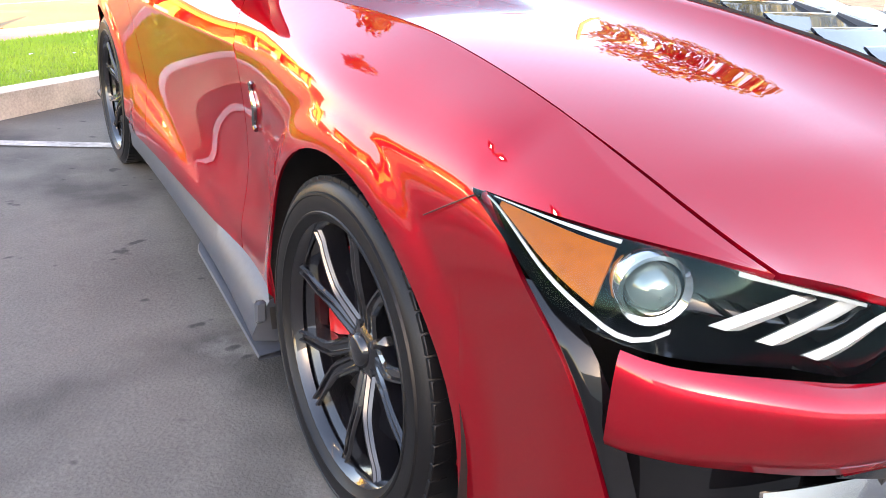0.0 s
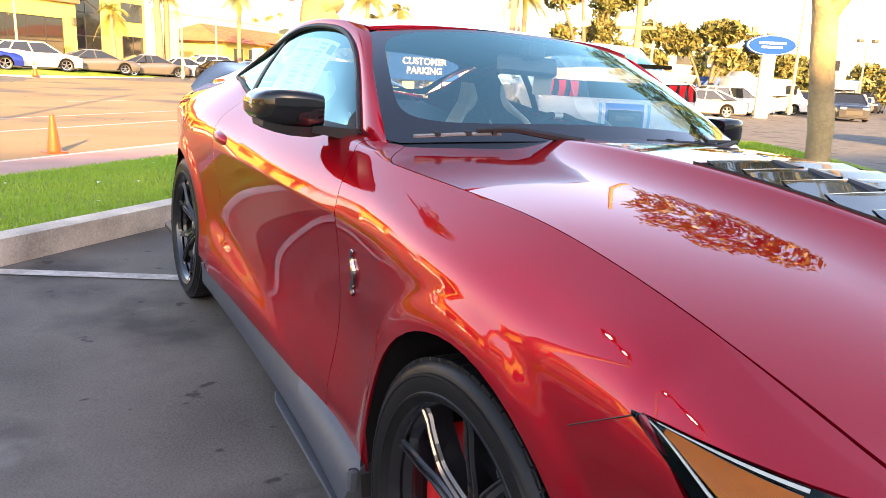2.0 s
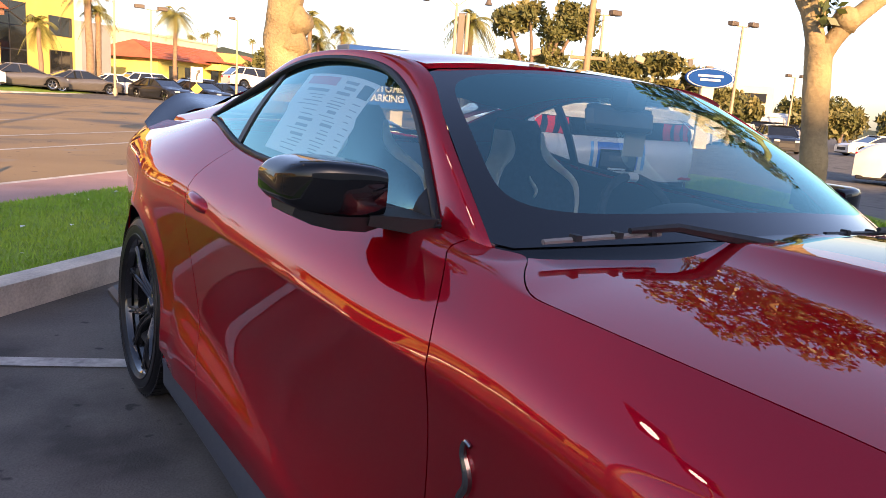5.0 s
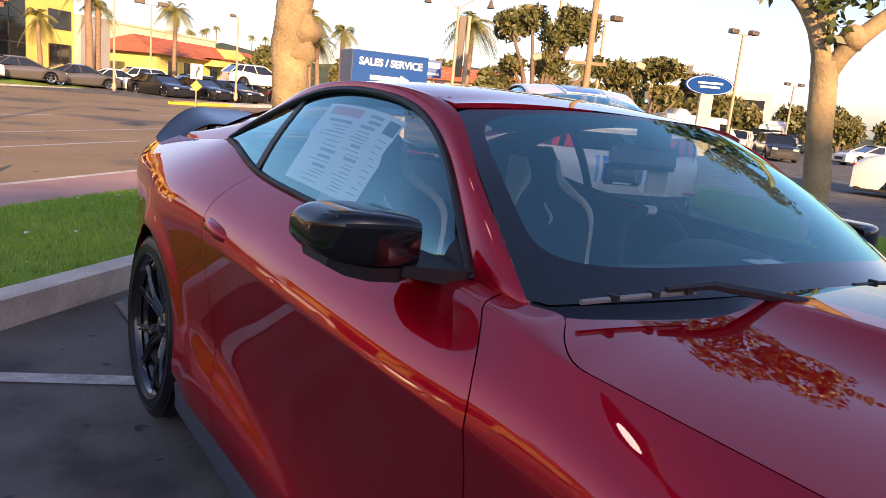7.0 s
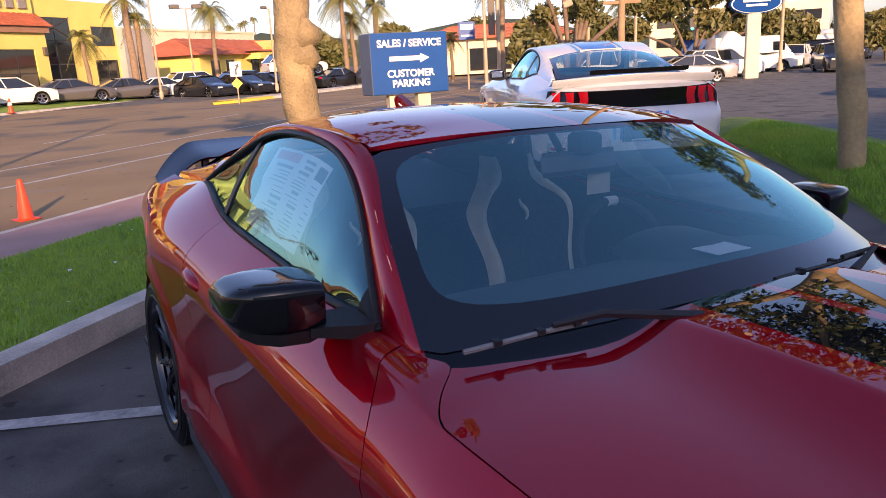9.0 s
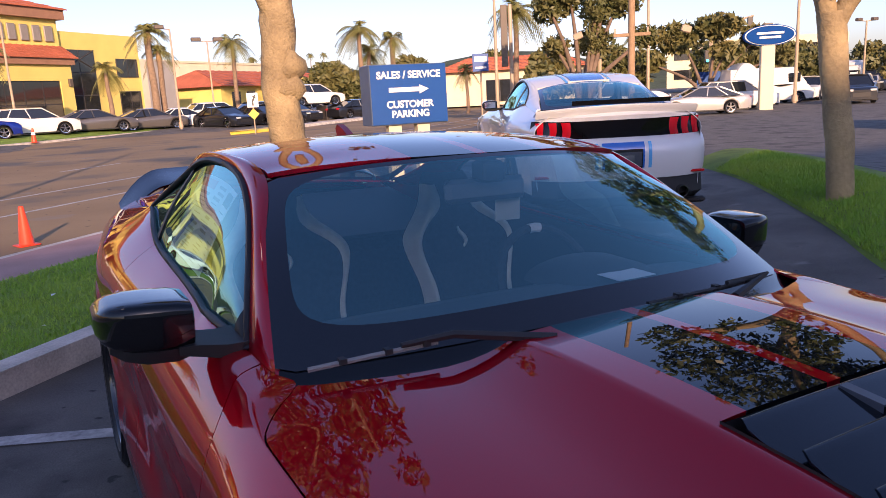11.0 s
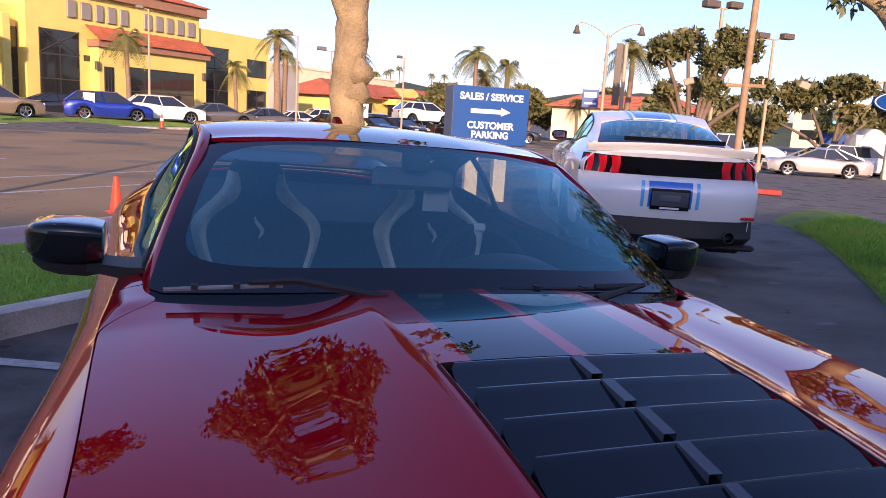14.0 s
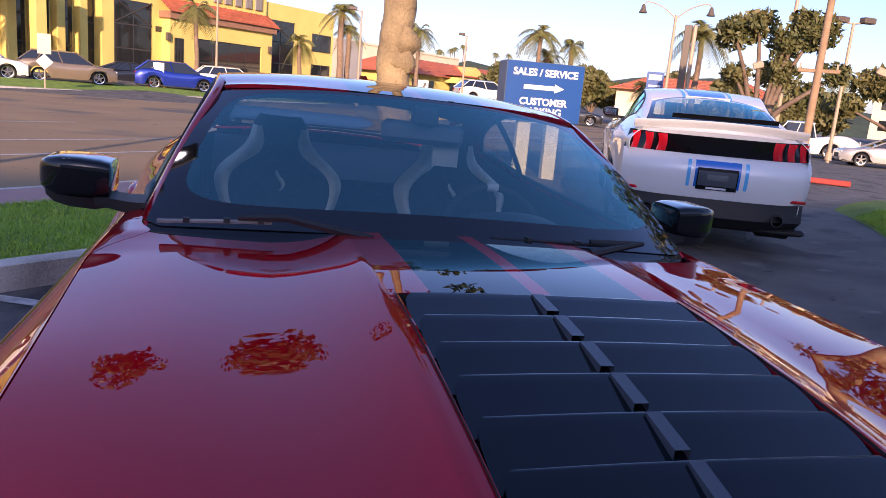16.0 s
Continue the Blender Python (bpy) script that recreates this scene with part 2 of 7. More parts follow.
class Shape:
    """Vertices and faces that grow, then become one mesh."""

    def __init__(self):
        self.v, self.f, self.m = [], [], []

    def face(self, pts, mat=0):
        i = len(self.v)
        self.v += [tuple(p) for p in pts]
        self.f.append(tuple(range(i, i + len(pts))))
        self.m.append(mat)
        return self

    def grid(self, rows, mat=0, flip=False, closed=False):
        """rows: lists of points, all as long. mat: a number, or a function of row and column."""
        i0, nc = len(self.v), len(rows[0])
        for r in rows:
            self.v += [tuple(p) for p in r]
        for r in range(len(rows) - 1):
            for c in range(nc - (0 if closed else 1)):
                d = (c + 1) % nc
                q = (i0 + r * nc + c, i0 + r * nc + d, i0 + (r + 1) * nc + d, i0 + (r + 1) * nc + c)
                self.f.append(q[::-1] if flip else q)
                self.m.append(mat(r, c) if callable(mat) else mat)
        return self

    def box(self, lo, hi, bevel=0.0, mat=0):
        x0, y0, z0 = lo
        x1, y1, z1 = hi
        b = bevel
        if b <= 0:
            p = [(x0, y0, z0), (x1, y0, z0), (x1, y1, z0), (x0, y1, z0), (x0, y0, z1), (x1, y0, z1), (x1, y1, z1), (x0, y1, z1)]
            i = len(self.v)
            self.v += p
            for q in ((3, 2, 1, 0), (4, 5, 6, 7), (0, 1, 5, 4), (1, 2, 6, 5), (2, 3, 7, 6), (3, 0, 4, 7)):
                self.f.append(tuple(i + k for k in q))
                self.m.append(mat)
            return self

        def ring(z, s):
            return [(x0 + s + b, y0 + s, z), (x1 - s - b, y0 + s, z), (x1 - s, y0 + s + b, z), (x1 - s, y1 - s - b, z), (x1 - s - b, y1 - s, z), (x0 + s + b, y1 - s, z), (x0 + s, y1 - s - b, z), (x0 + s, y0 + s + b, z)]
        rings = [ring(z0, b), ring(z0 + b, 0), ring(z1 - b, 0), ring(z1, b)]
        self.grid(rings, mat, closed=True)
        self.face(rings[0][::-1], mat)
        self.face(rings[-1], mat)
        return self

    def tube(self, pts, radius, sides=8, mat=0, caps=True):
        """A tube along points; radius a number or a function of the step's share."""
        pts = [Vector(p) for p in pts]
        rings, side = [], None
        for i, p in enumerate(pts):
            d = (pts[min(i + 1, len(pts) - 1)] - pts[max(i - 1, 0)]).normalized()
            if side is None:
                side = d.orthogonal().normalized()
            side = (side - d * side.dot(d)).normalized()
            up = d.cross(side)
            r = radius(i / max(1, len(pts) - 1)) if callable(radius) else radius
            rings.append([p + side * (r * math.cos(2 * math.pi * k / sides)) + up * (r * math.sin(2 * math.pi * k / sides)) for k in range(sides)])
        self.grid(rings, mat, closed=True)
        if caps:
            self.face(rings[0][::-1], mat)
            self.face(rings[-1], mat)
        return self

    def lathe(self, profile, sides=32, axis="z", centre=(0, 0, 0), mat=0, flip=False):
        """Turns a profile of (radius, height) round an axis."""
        rows = []
        for r, h in profile:
            row = []
            for k in range(sides):
                a = 2 * math.pi * k / sides
                c, s = r * math.cos(a), r * math.sin(a)
                q = {"z": (c, s, h), "x": (h, c, s), "y": (s, h, c)}[axis]
                row.append((q[0] + centre[0], q[1] + centre[1], q[2] + centre[2]))
            rows.append(row)
        return self.grid(rows, mat, closed=True, flip=flip)

    def prism(self, outline, lo, hi, axis="y", mat=0, bevel=0.0):
        """An outline of (a, b), drawn through from lo to hi along an axis."""
        def at(p, h):
            return {"x": (h, p[0], p[1]), "y": (p[0], h, p[1]), "z": (p[0], p[1], h)}[axis]
        n = len(outline)
        i = len(self.v)
        self.v += [at(p, lo) for p in outline] + [at(p, hi) for p in outline]
        self.f += [tuple(range(i, i + n))[::-1], tuple(range(i + n, i + 2 * n))]
        self.m += [mat, mat]
        for k in range(n):
            d = (k + 1) % n
            self.f.append((i + k, i + d, i + n + d, i + n + k))
            self.m.append(mat)
        return self

    def move(self, m, start=0):
        self.v[start:] = [tuple(m @ Vector(p)) for p in self.v[start:]]
        return self

    def mirrored(self):
        s = Shape()
        s.v = [(-x, y, z) for x, y, z in self.v]
        s.f = [q[::-1] for q in self.f]
        s.m = list(self.m)
        return s

    def mesh(self, name, mats, smooth=35):
        me = bpy.data.meshes.new(name)
        me.from_pydata(self.v, [], self.f)
        bm = bmesh.new()
        bm.from_mesh(me)
        bm.faces.ensure_lookup_table()
        for f, k in zip(bm.faces, self.m):
            f.material_index = k
        bmesh.ops.remove_doubles(bm, verts=bm.verts, dist=0.0004)
        bm.to_mesh(me)
        bm.free()
        for m in (mats if isinstance(mats, (list, tuple)) else [mats]):
            me.materials.append(m)
        if smooth:
            me.shade_smooth()
            me.set_sharp_from_angle(angle=radians(smooth))
            bm = bmesh.new()
            bm.from_mesh(me)
            for e in bm.edges:  # open edges stay crisp once the sheet gets its thickness
                if e.is_boundary:
                    e.smooth = False
            bm.to_mesh(me)
            bm.free()
        return me


def part(name, shape, mats, parent=None, label="", smooth=35, solid=0.0, at=None, recalc=False):
    """One mesh object under a thing or a part."""
    me = shape if isinstance(shape, bpy.types.Mesh) else shape.mesh(name, mats, smooth)
    if recalc:
        bm = bmesh.new()
        bm.from_mesh(me)
        bmesh.ops.recalc_face_normals(bm, faces=bm.faces)
        bm.to_mesh(me)
        bm.free()
    ob = new(name, me)
    if parent:
        ob.parent = parent
    if at is not None:
        ob.matrix_basis = at
    if label:
        ob["label"] = label
    if solid:
        mod = ob.modifiers.new("thickness", "SOLIDIFY")
        mod.thickness, mod.offset, mod.use_even_offset = abs(solid), (-1 if solid > 0 else 1), False
    return ob


def thing(name, label, category, group="", m=None, kind=""):
    ob = new(name)
    if m is not None:
        ob.matrix_basis = m
    return tagged(ob, label, category, group, kind)


def structure(name, shape, mats, label, smooth=35, kind="structure"):
    ob = part(name, shape, mats, smooth=smooth)
    return tagged(ob, label, name.split("_")[0], kind=kind)
# ---- the coupe's body: smooth curves along the car, x measured outwards, y from the front axle to the rear ----
SIDE_Y = [-0.62, -0.45, -0.2, 0.0, 0.25, 0.55, 0.9, 1.4, 1.9, 2.3, 2.72, 3.1, 3.5, 3.8]
SIDE = [spline(SIDE_Y, v) for v in (
    [0.915, 0.905, 0.932, 0.953, 0.945, 0.900, 0.878, 0.870, 0.868, 0.882, 0.890, 0.828, 0.755, 0.680],
    [0.930, 0.918, 0.948, 0.966, 0.960, 0.918, 0.900, 0.893, 0.890, 0.902, 0.910, 0.846, 0.775, 0.695],
    [0.950, 0.940, 0.960, 0.970, 0.958, 0.900, 0.878, 0.870, 0.868, 0.896, 0.914, 0.852, 0.782, 0.705],
    [0.980, 0.970, 0.968, 0.966, 0.950, 0.922, 0.912, 0.906, 0.902, 0.906, 0.912, 0.856, 0.790, 0.710],
    [0.970, 0.945, 0.930, 0.925, 0.914, 0.896, 0.881, 0.870, 0.865, 0.870, 0.868, 0.836, 0.780, 0.705])]
# how sharp the character line along the flank is: soft over the wheels, crisp along the door
CREASE_Y = [-0.62, 0.05, 0.30, 0.55, 1.75, 2.05, 2.30, 3.8]
CREASE = [0.0, 0.0, 0.55, 1.0, 1.0, 0.6, 0.0, 0.0]
SIDE_Z = [spline(SIDE_Y, v) for v in (
    [0.20] * 14,
    [0.34] * 14,
    [0.53] * 14,
    [0.70, 0.72, 0.745, 0.768, 0.802, 0.822, 0.825, 0.826, 0.826, 0.812, 0.800, 0.790, 0.780, 0.770],
    [0.72, 0.82, 0.858, 0.877, 0.892, 0.898, 0.904, 0.915, 0.932, 0.950, 0.955, 0.945, 0.930, 0.920])]
TOP_Y = [-0.62, -0.42, -0.2, 0.0, 0.25, 0.5, 0.7, 0.9, 1.1, 1.4, 1.9, 2.1, 2.35, 2.55, 2.72, 3.1, 3.5, 3.8]
TOP_X = spline(TOP_Y, [0.855, 0.845, 0.830, 0.822, 0.824, 0.828, 0.826, 0.812, 0.792, 0.770, 0.764, 0.757, 0.728, 0.700, 0.694, 0.680, 0.638, 0.580])
TOP_Z = spline(TOP_Y, [0.845, 0.892, 0.930, 0.953, 0.963, 0.969, 0.974, 0.984, 0.998, 1.012, 1.030, 1.043, 1.080, 1.100, 1.088, 1.055, 1.040, 1.035])
BAY_X = spline([0.56, 0.60, 0.64, 0.69, 0.735, 0.77, 0.80, 0.87, 0.955, 1.1, 1.26], [0.828, 0.823, 0.802, 0.760, 0.722, 0.730, 0.742, 0.750, 0.755, 0.766, 0.778])
BAY_Z = spline([0.56, 0.60, 0.64, 0.69, 0.735, 0.77, 0.80, 0.87, 0.955, 1.1, 1.26], [0.9705, 0.973, 0.980, 0.990, 0.999, 1.000, 1.000, 1.002, 1.005, 1.008, 1.009])


def rim_point(y):
    """The inner edge of the shoulder: the hood's seam, the foot of the screen pillar, the window sill."""
    if 0.57 < y < 1.25:
        return BAY_X(y), BAY_Z(y)
    return TOP_X(y) - 0.001, TOP_Z(y) + 0.0004


FRONT_AXLE, REAR_AXLE, HUB_Z = 0.0, 2.72, 0.347


@functools.lru_cache(maxsize=None)
def side_section(y):
    """The half section from the sill to the shoulder, as a finely stepped line."""
    pts = [(f(y), g(y)) for f, g in zip(SIDE, SIDE_Z)] + [(TOP_X(y), TOP_Z(y))]
    fx, fz = spline(range(6), [p[0] for p in pts]), spline(range(6), [p[1] for p in pts])
    sec = [(fx(u), fz(u)) for u in steps(0, 5, 100)]
    k = float(np.interp(y, CREASE_Y, CREASE))
    if k > 0:
        lx, lz = spline(range(4), [p[0] for p in pts[:4]]), spline(range(4), [p[1] for p in pts[:4]])
        ux, uz = spline(range(3, 6), [p[0] for p in pts[3:]]), spline(range(3, 6), [p[1] for p in pts[3:]])
        bent = [(lx(u), lz(u)) if u <= 3 else (ux(u), uz(u)) for u in steps(0, 5, 100)]
        sec = [(a[0] + (b[0] - a[0]) * k, a[1] + (b[1] - a[1]) * k) for a, b in zip(sec, bent)]
    x0, z0 = sec[-1]
    x1, z1 = rim_point(y)
    d = math.hypot(x1 - x0, z1 - z0)
    tx, tz = x0 - sec[-3][0], z0 - sec[-3][1]
    n = math.hypot(tx, tz)
    tx, tz = tx / n * d * 0.8, tz / n * d * 0.8
    ex, ez = (x1 - x0) * 1.1, (z1 - z0) * 0.55
    for t in steps(0, 1, 20)[1:]:
        h0, h1, h2, h3 = 2 * t ** 3 - 3 * t * t + 1, t ** 3 - 2 * t * t + t, 3 * t * t - 2 * t ** 3, t ** 3 - t * t
        sec.append((h0 * x0 + h1 * tx + h2 * x1 + h3 * ex, h0 * z0 + h1 * tz + h2 * z1 + h3 * ez))
    return sec


def arch_low(y, low):
    """The height at which the side begins: the sill, or the wheel opening."""
    z = low
    for yc, r in ((FRONT_AXLE, 0.392), (REAR_AXLE, 0.398)):
        if abs(y - yc) < r:
            z = max(z, HUB_Z + math.sqrt(r * r - (y - yc) ** 2))
    return z


def side_column(y, low, high=9.0, n=30):
    """Points up the side at one y, cut at low and high."""
    sec = side_section(y)
    zs = [p[1] for p in sec]
    lo, hi = max(arch_low(y, low), zs[0]), min(high, max(zs))

    def u_at(z):
        for i in range(len(zs) - 1):
            if zs[i] <= z <= zs[i + 1]:
                return i + (z - zs[i]) / max(1e-6, zs[i + 1] - zs[i])
        return 0.0 if z <= zs[0] else len(zs) - 1.0
    a, b = u_at(lo), u_at(hi)
    col = []
    us = [a + (b - a) * k / n for k in range(n + 1)]
    if a < 56 and b > 64:  # rows gather at the character line
        h = n * 3 // 5
        us = [a + (58.6 - a) * k / (h - 2) for k in range(h - 1)] + [59.4, 60.0, 60.7] + [61.6 + (b - 61.6) * k / (n - h - 2) for k in range(n - h - 1)]
    for u in us:
        i = min(int(u), len(sec) - 2)
        w = u - i
        x, z = sec[i][0] * (1 - w) + sec[i + 1][0] * w, sec[i][1] * (1 - w) + sec[i + 1][1] * w
        for yc, r in ((FRONT_AXLE, 0.392), (REAR_AXLE, 0.398)):  # the lip of the wheel opening swells a little
            d = math.hypot(y - yc, z - HUB_Z)
            if d < r + 0.075 and z > 0.3:
                x += 0.012 * math.sin(math.pi * min(1, max(0, (r + 0.075 - d) / 0.075)) * 0.5)
        if 0.55 < y < 2.35:  # the rocker flares out under a line that rises to the rear wheel
            x += 0.024 * (1 - math.exp(-max(0.0, 0.285 + 0.155 * (y - 0.75) - z) / 0.075)) * min(1, (y - 0.55) / 0.2) * min(1, (2.35 - y) / 0.2)
        col.append(Vector((x, y, z)))
    return col


def side_x(y, z):
    """How far out the side lies at a height."""
    sec = side_section(y)
    for a, b in zip(sec, sec[1:]):
        if a[1] <= z <= b[1]:
            return a[0] + (b[0] - a[0]) * (z - a[1]) / max(1e-6, b[1] - a[1])
    return sec[0][0] if z < sec[0][1] else sec[-1][0]


def side_panel(gap_a, gap_b, low, n=60, high=9.0):
    """A panel of the side between two shut lines, each y as a function of height."""
    cols = []
    marks = sorted(set([i / n for i in range(n + 1)]))
    for s in marks:
        ya, yb = gap_a(0.6), gap_b(0.6)
        base = side_column(ya + (yb - ya) * s, low, high)
        col = []
        for k, p in enumerate(base):
            y = gap_a(p.z) + (gap_b(p.z) - gap_a(p.z)) * s
            q = side_column(y, low, high)[k]
            col.append(q)
        cols.append(col)
    return cols


def arch_steps(y0, y1, yc, r, n=26):
    """y values that follow the wheel opening closely."""
    ys = [y for y in steps(y0, y1, 40) if abs(y - yc) > r + 0.01]
    ys += [yc + r * math.cos(math.pi * k / n) * 0.9999 for k in range(n + 1)]
    ys += [yc - r - 0.002, yc + r + 0.002]
    return sorted(y for y in ys if y0 <= y <= y1)


door_front = spline([0.15, 0.4, 0.65, 0.82, 0.93, 1.02], [0.745, 0.735, 0.722, 0.722, 0.775, 0.90])
door_rear = spline([0.15, 0.3, 0.46, 0.75, 0.89, 0.95, 1.06], [1.83, 1.90, 2.00, 2.11, 2.145, 2.14, 2.085])


front_line = spline([0.10, 0.30, 0.505, 0.565, 0.62, 0.672, 0.707, 0.74, 0.776, 0.803], [-0.79, -0.752, -0.700, -0.670, -0.643, -0.608, -0.570, -0.525, -0.475, -0.432])
LAMP_TOP = curve3([(0.972, -0.42, 0.806), (0.946, -0.62, 0.814), (0.905, -0.705, 0.813), (0.864, -0.763, 0.808), (0.78, -0.79, 0.785), (0.68, -0.81, 0.755)])
LAMP_LOW = curve3([(0.972, -0.42, 0.800), (0.985, -0.52, 0.765), (0.983, -0.622, 0.727), (0.945, -0.70, 0.715), (0.88, -0.752, 0.712), (0.80, -0.785, 0.702), (0.73, -0.803, 0.690), (0.68, -0.812, 0.722)])
BELT = 0.803


def fender_cols(gap, low, high, n):
    """Columns of the front fender from its front edge to the door, between two heights."""
    cols = []
    if high < 1:
        for s in steps(0, 1, 12)[:-1]:
            base = side_column(-0.43, low, high, n)
            col = []
            for k, p in enumerate(base):
                y = -0.43 + (front_line(p.z) + 0.43) * (1 - s)
                col.append(Vector((side_x(y, p.z) if s < 0.999 else p.x, y, p.z)))
            cols.append(col)
    for y in arch_steps(-0.43, 0.56, FRONT_AXLE, 0.392) + steps(0.565, 0.70, 18):
        cols.append(side_column(y, low if y < 0 else max(0.27, low), high, n))
    for s in steps(0, 1, 10)[1:]:
        base = side_column(0.72, max(0.27, low), high, n)
        cols.append([side_column(0.70 + (door_front(p.z) - gap - 0.70) * s, max(0.27, low), high, n)[k] for k, p in enumerate(base)])
    return cols


def fender_tip():
    """The fender's top over the headlamp, on from its first column."""
    rows, swell = [], []
    first = side_column(-0.43, BELT, 9.0, 24)
    for t in steps(0, 1, 16):
        y = -0.43 - (0.763 - 0.43) * t
        lo = min((LAMP_TOP(k / 120) for k in range(121)), key=lambda p: abs(p.y - y))
        hi = Vector((hood_edge(y) + 0.003, y, hood_height(hood_edge(y), y) - 0.001))
        lo = Vector((lo.x - 0.002, y, lo.z + 0.003))
        line = [lo.lerp(hi, w) for w in steps(0, 1, 24)]
        if t == 0:
            swell = [a - b for a, b in zip(first, line)]
        rows.append([p + q * (1 - t) ** 2 for p, q in zip(line, swell)])
    return rows[::-1]


def quarter_cols(gap):
    cols = []
    for s in steps(0, 1, 12)[:-1]:
        base = side_column(2.1, 0.27)
        cols.append([side_column(door_rear(p.z) + gap + (2.28 - door_rear(p.z)) * s, 0.27)[k] for k, p in enumerate(base)])
    for y in arch_steps(2.31, 3.62, REAR_AXLE, 0.398):
        cols.append(side_column(y, 0.27 if y < 2.72 else 0.30))
    return cols


# roof, glass and pillars
ROOF_Y = [1.20, 1.34, 1.55, 1.8, 2.05, 2.25, 2.45]
ROOF_MID = spline(ROOF_Y, [1.352, 1.372, 1.389, 1.392, 1.377, 1.350, 1.305])
RAIL_X = spline([1.336, 1.55, 1.8, 2.05, 2.25, 2.45], [0.570, 0.585, 0.588, 0.580, 0.566, 0.545])
RAIL_Z = spline([1.336, 1.55, 1.8, 2.05, 2.25, 2.45], [1.328, 1.352, 1.357, 1.340, 1.303, 1.245])
# upper edge of the side windows, from the mirror's foot over the door to the rear corner
DLO_TOP = curve3([(0.752, 0.955, 1.004), (0.700, 1.10, 1.125), (0.648, 1.26, 1.238), (0.618, 1.42, 1.305), (0.606, 1.60, 1.332), (0.604, 1.80, 1.337), (0.604, 2.02, 1.315), (0.610, 2.25, 1.255), (0.650, 2.45, 1.172), (0.690, 2.545, 1.112)])
INNER = curve3([(0.741, 0.80, 0.998), (0.700, 0.955, 1.10), (0.640, 1.15, 1.225), (0.588, 1.30, 1.312), (0.578, 1.45, 1.347), (0.587, 1.65, 1.358), (0.586, 1.9, 1.353), (0.568, 2.2, 1.315), (0.545, 2.42, 1.255), (0.575, 2.75, 1.155), (0.62, 3.12, 1.072)])


def screen_point(s, v):
    """A point of the windshield; s from -1 to 1 across, v from 0 to 1 upwards."""
    a = abs(s)
    edge_v = {True: 1, False: -1}[s >= 0]
    low = Vector((0.741 * a, 0.665 + 0.135 * a ** 2.2, 1.035 - 0.037 * a ** 2))
    top = Vector((0.580 * a, 1.215 + 0.105 * a ** 2.2, 1.356 - 0.040 * a ** 2.2))
    p = low.lerp(top, v)
    p.z += 0.022 * math.sin(math.pi * v) * (1 - 0.35 * a * a)
    p.x += 0.010 * math.sin(math.pi * v) * a
    p.x *= edge_v
    return p


def rear_glass_point(s, v):
    a = abs(s)
    low = Vector((0.610 * a, 3.20 - 0.09 * a ** 2, 1.095 - 0.028 * a ** 2))
    top = Vector((0.540 * a, 2.46 - 0.04 * a ** 2, 1.312 - 0.062 * a ** 2.4))
    p = low.lerp(top, v)
    p.z += 0.018 * math.sin(math.pi * v)
    p.x *= 1 if s >= 0 else -1
    return p


def roof_point(s, v):
    a = abs(s)
    yf, yr = 1.222 + 0.105 * a ** 2.2, 2.452 - 0.04 * a ** 2
    y = yf + (yr - yf) * v
    half = RAIL_X(max(y, 1.336)) if y > 1.336 else 0.578
    zm, zr = ROOF_MID(y), RAIL_Z(max(1.336, y))
    zm, zr = zm + 0.002, zr + 0.002
    z = zm - (zm - zr) * a ** 2.4
    if y < 1.336:
        z = min(z, 1.358 + 0.16 * (y - 1.222) - 0.040 * a ** 2.2 + 0.006)
    return Vector((half * s, y, z))


HOOD_MID_Y = [-0.92, -0.85, -0.7, -0.45, -0.2, 0.05, 0.3, 0.55, 0.74]
HOOD_MID = spline(HOOD_MID_Y, [0.800, 0.850, 0.912, 0.975, 1.015, 1.040, 1.052, 1.052, 1.044])
HOOD_OUT = spline(HOOD_MID_Y, [0.780, 0.820, 0.872, 0.925, 0.958, 0.978, 0.992, 1.003, 1.008])


HOOD_TIP = spline([-0.92, -0.763, -0.62, -0.42], [0.83, 0.858, 0.855, 0.845])


def hood_edge(y):
    return HOOD_TIP(y) if y < -0.42 else rim_point(y)[0]


def hood_height(x, y):
    """The hood's surface: flat flanks and a raised middle with clear ridges."""
    a = abs(x)
    mid, out, edge = HOOD_MID(y), HOOD_OUT(y), hood_edge(y)
    ze = rim_point(y)[1] if y > -0.62 else 0.845 + (y + 0.62) * 0.24
    ridge = 0.300
    if a <= ridge:
        return mid - 0.006 * (a / ridge) ** 2
    k = min(1.0, (a - ridge) / max(0.01, edge - ridge))
    fall = (1 - min(1, (a - ridge) / 0.20)) ** 2.2
    flank = out * (1 - k ** 2) + ze * k ** 2 + 0.006 * math.sin(math.pi * k)
    return flank + (mid - 0.006 - out) * fall


HOOD_REAR = spline([0, 0.20, 0.27, 0.31, 0.36, 0.44, 0.54, 0.64, 0.70, 0.73], [0.640, 0.638, 0.632, 0.628, 0.628, 0.638, 0.662, 0.694, 0.713, 0.726])
HOOD_NOSE = spline([0, 0.3, 0.6, 0.75, 0.858], [-0.865, -0.855, -0.825, -0.800, -0.763])


VENT_V0, VENT_V1 = 0.2013, 0.6780


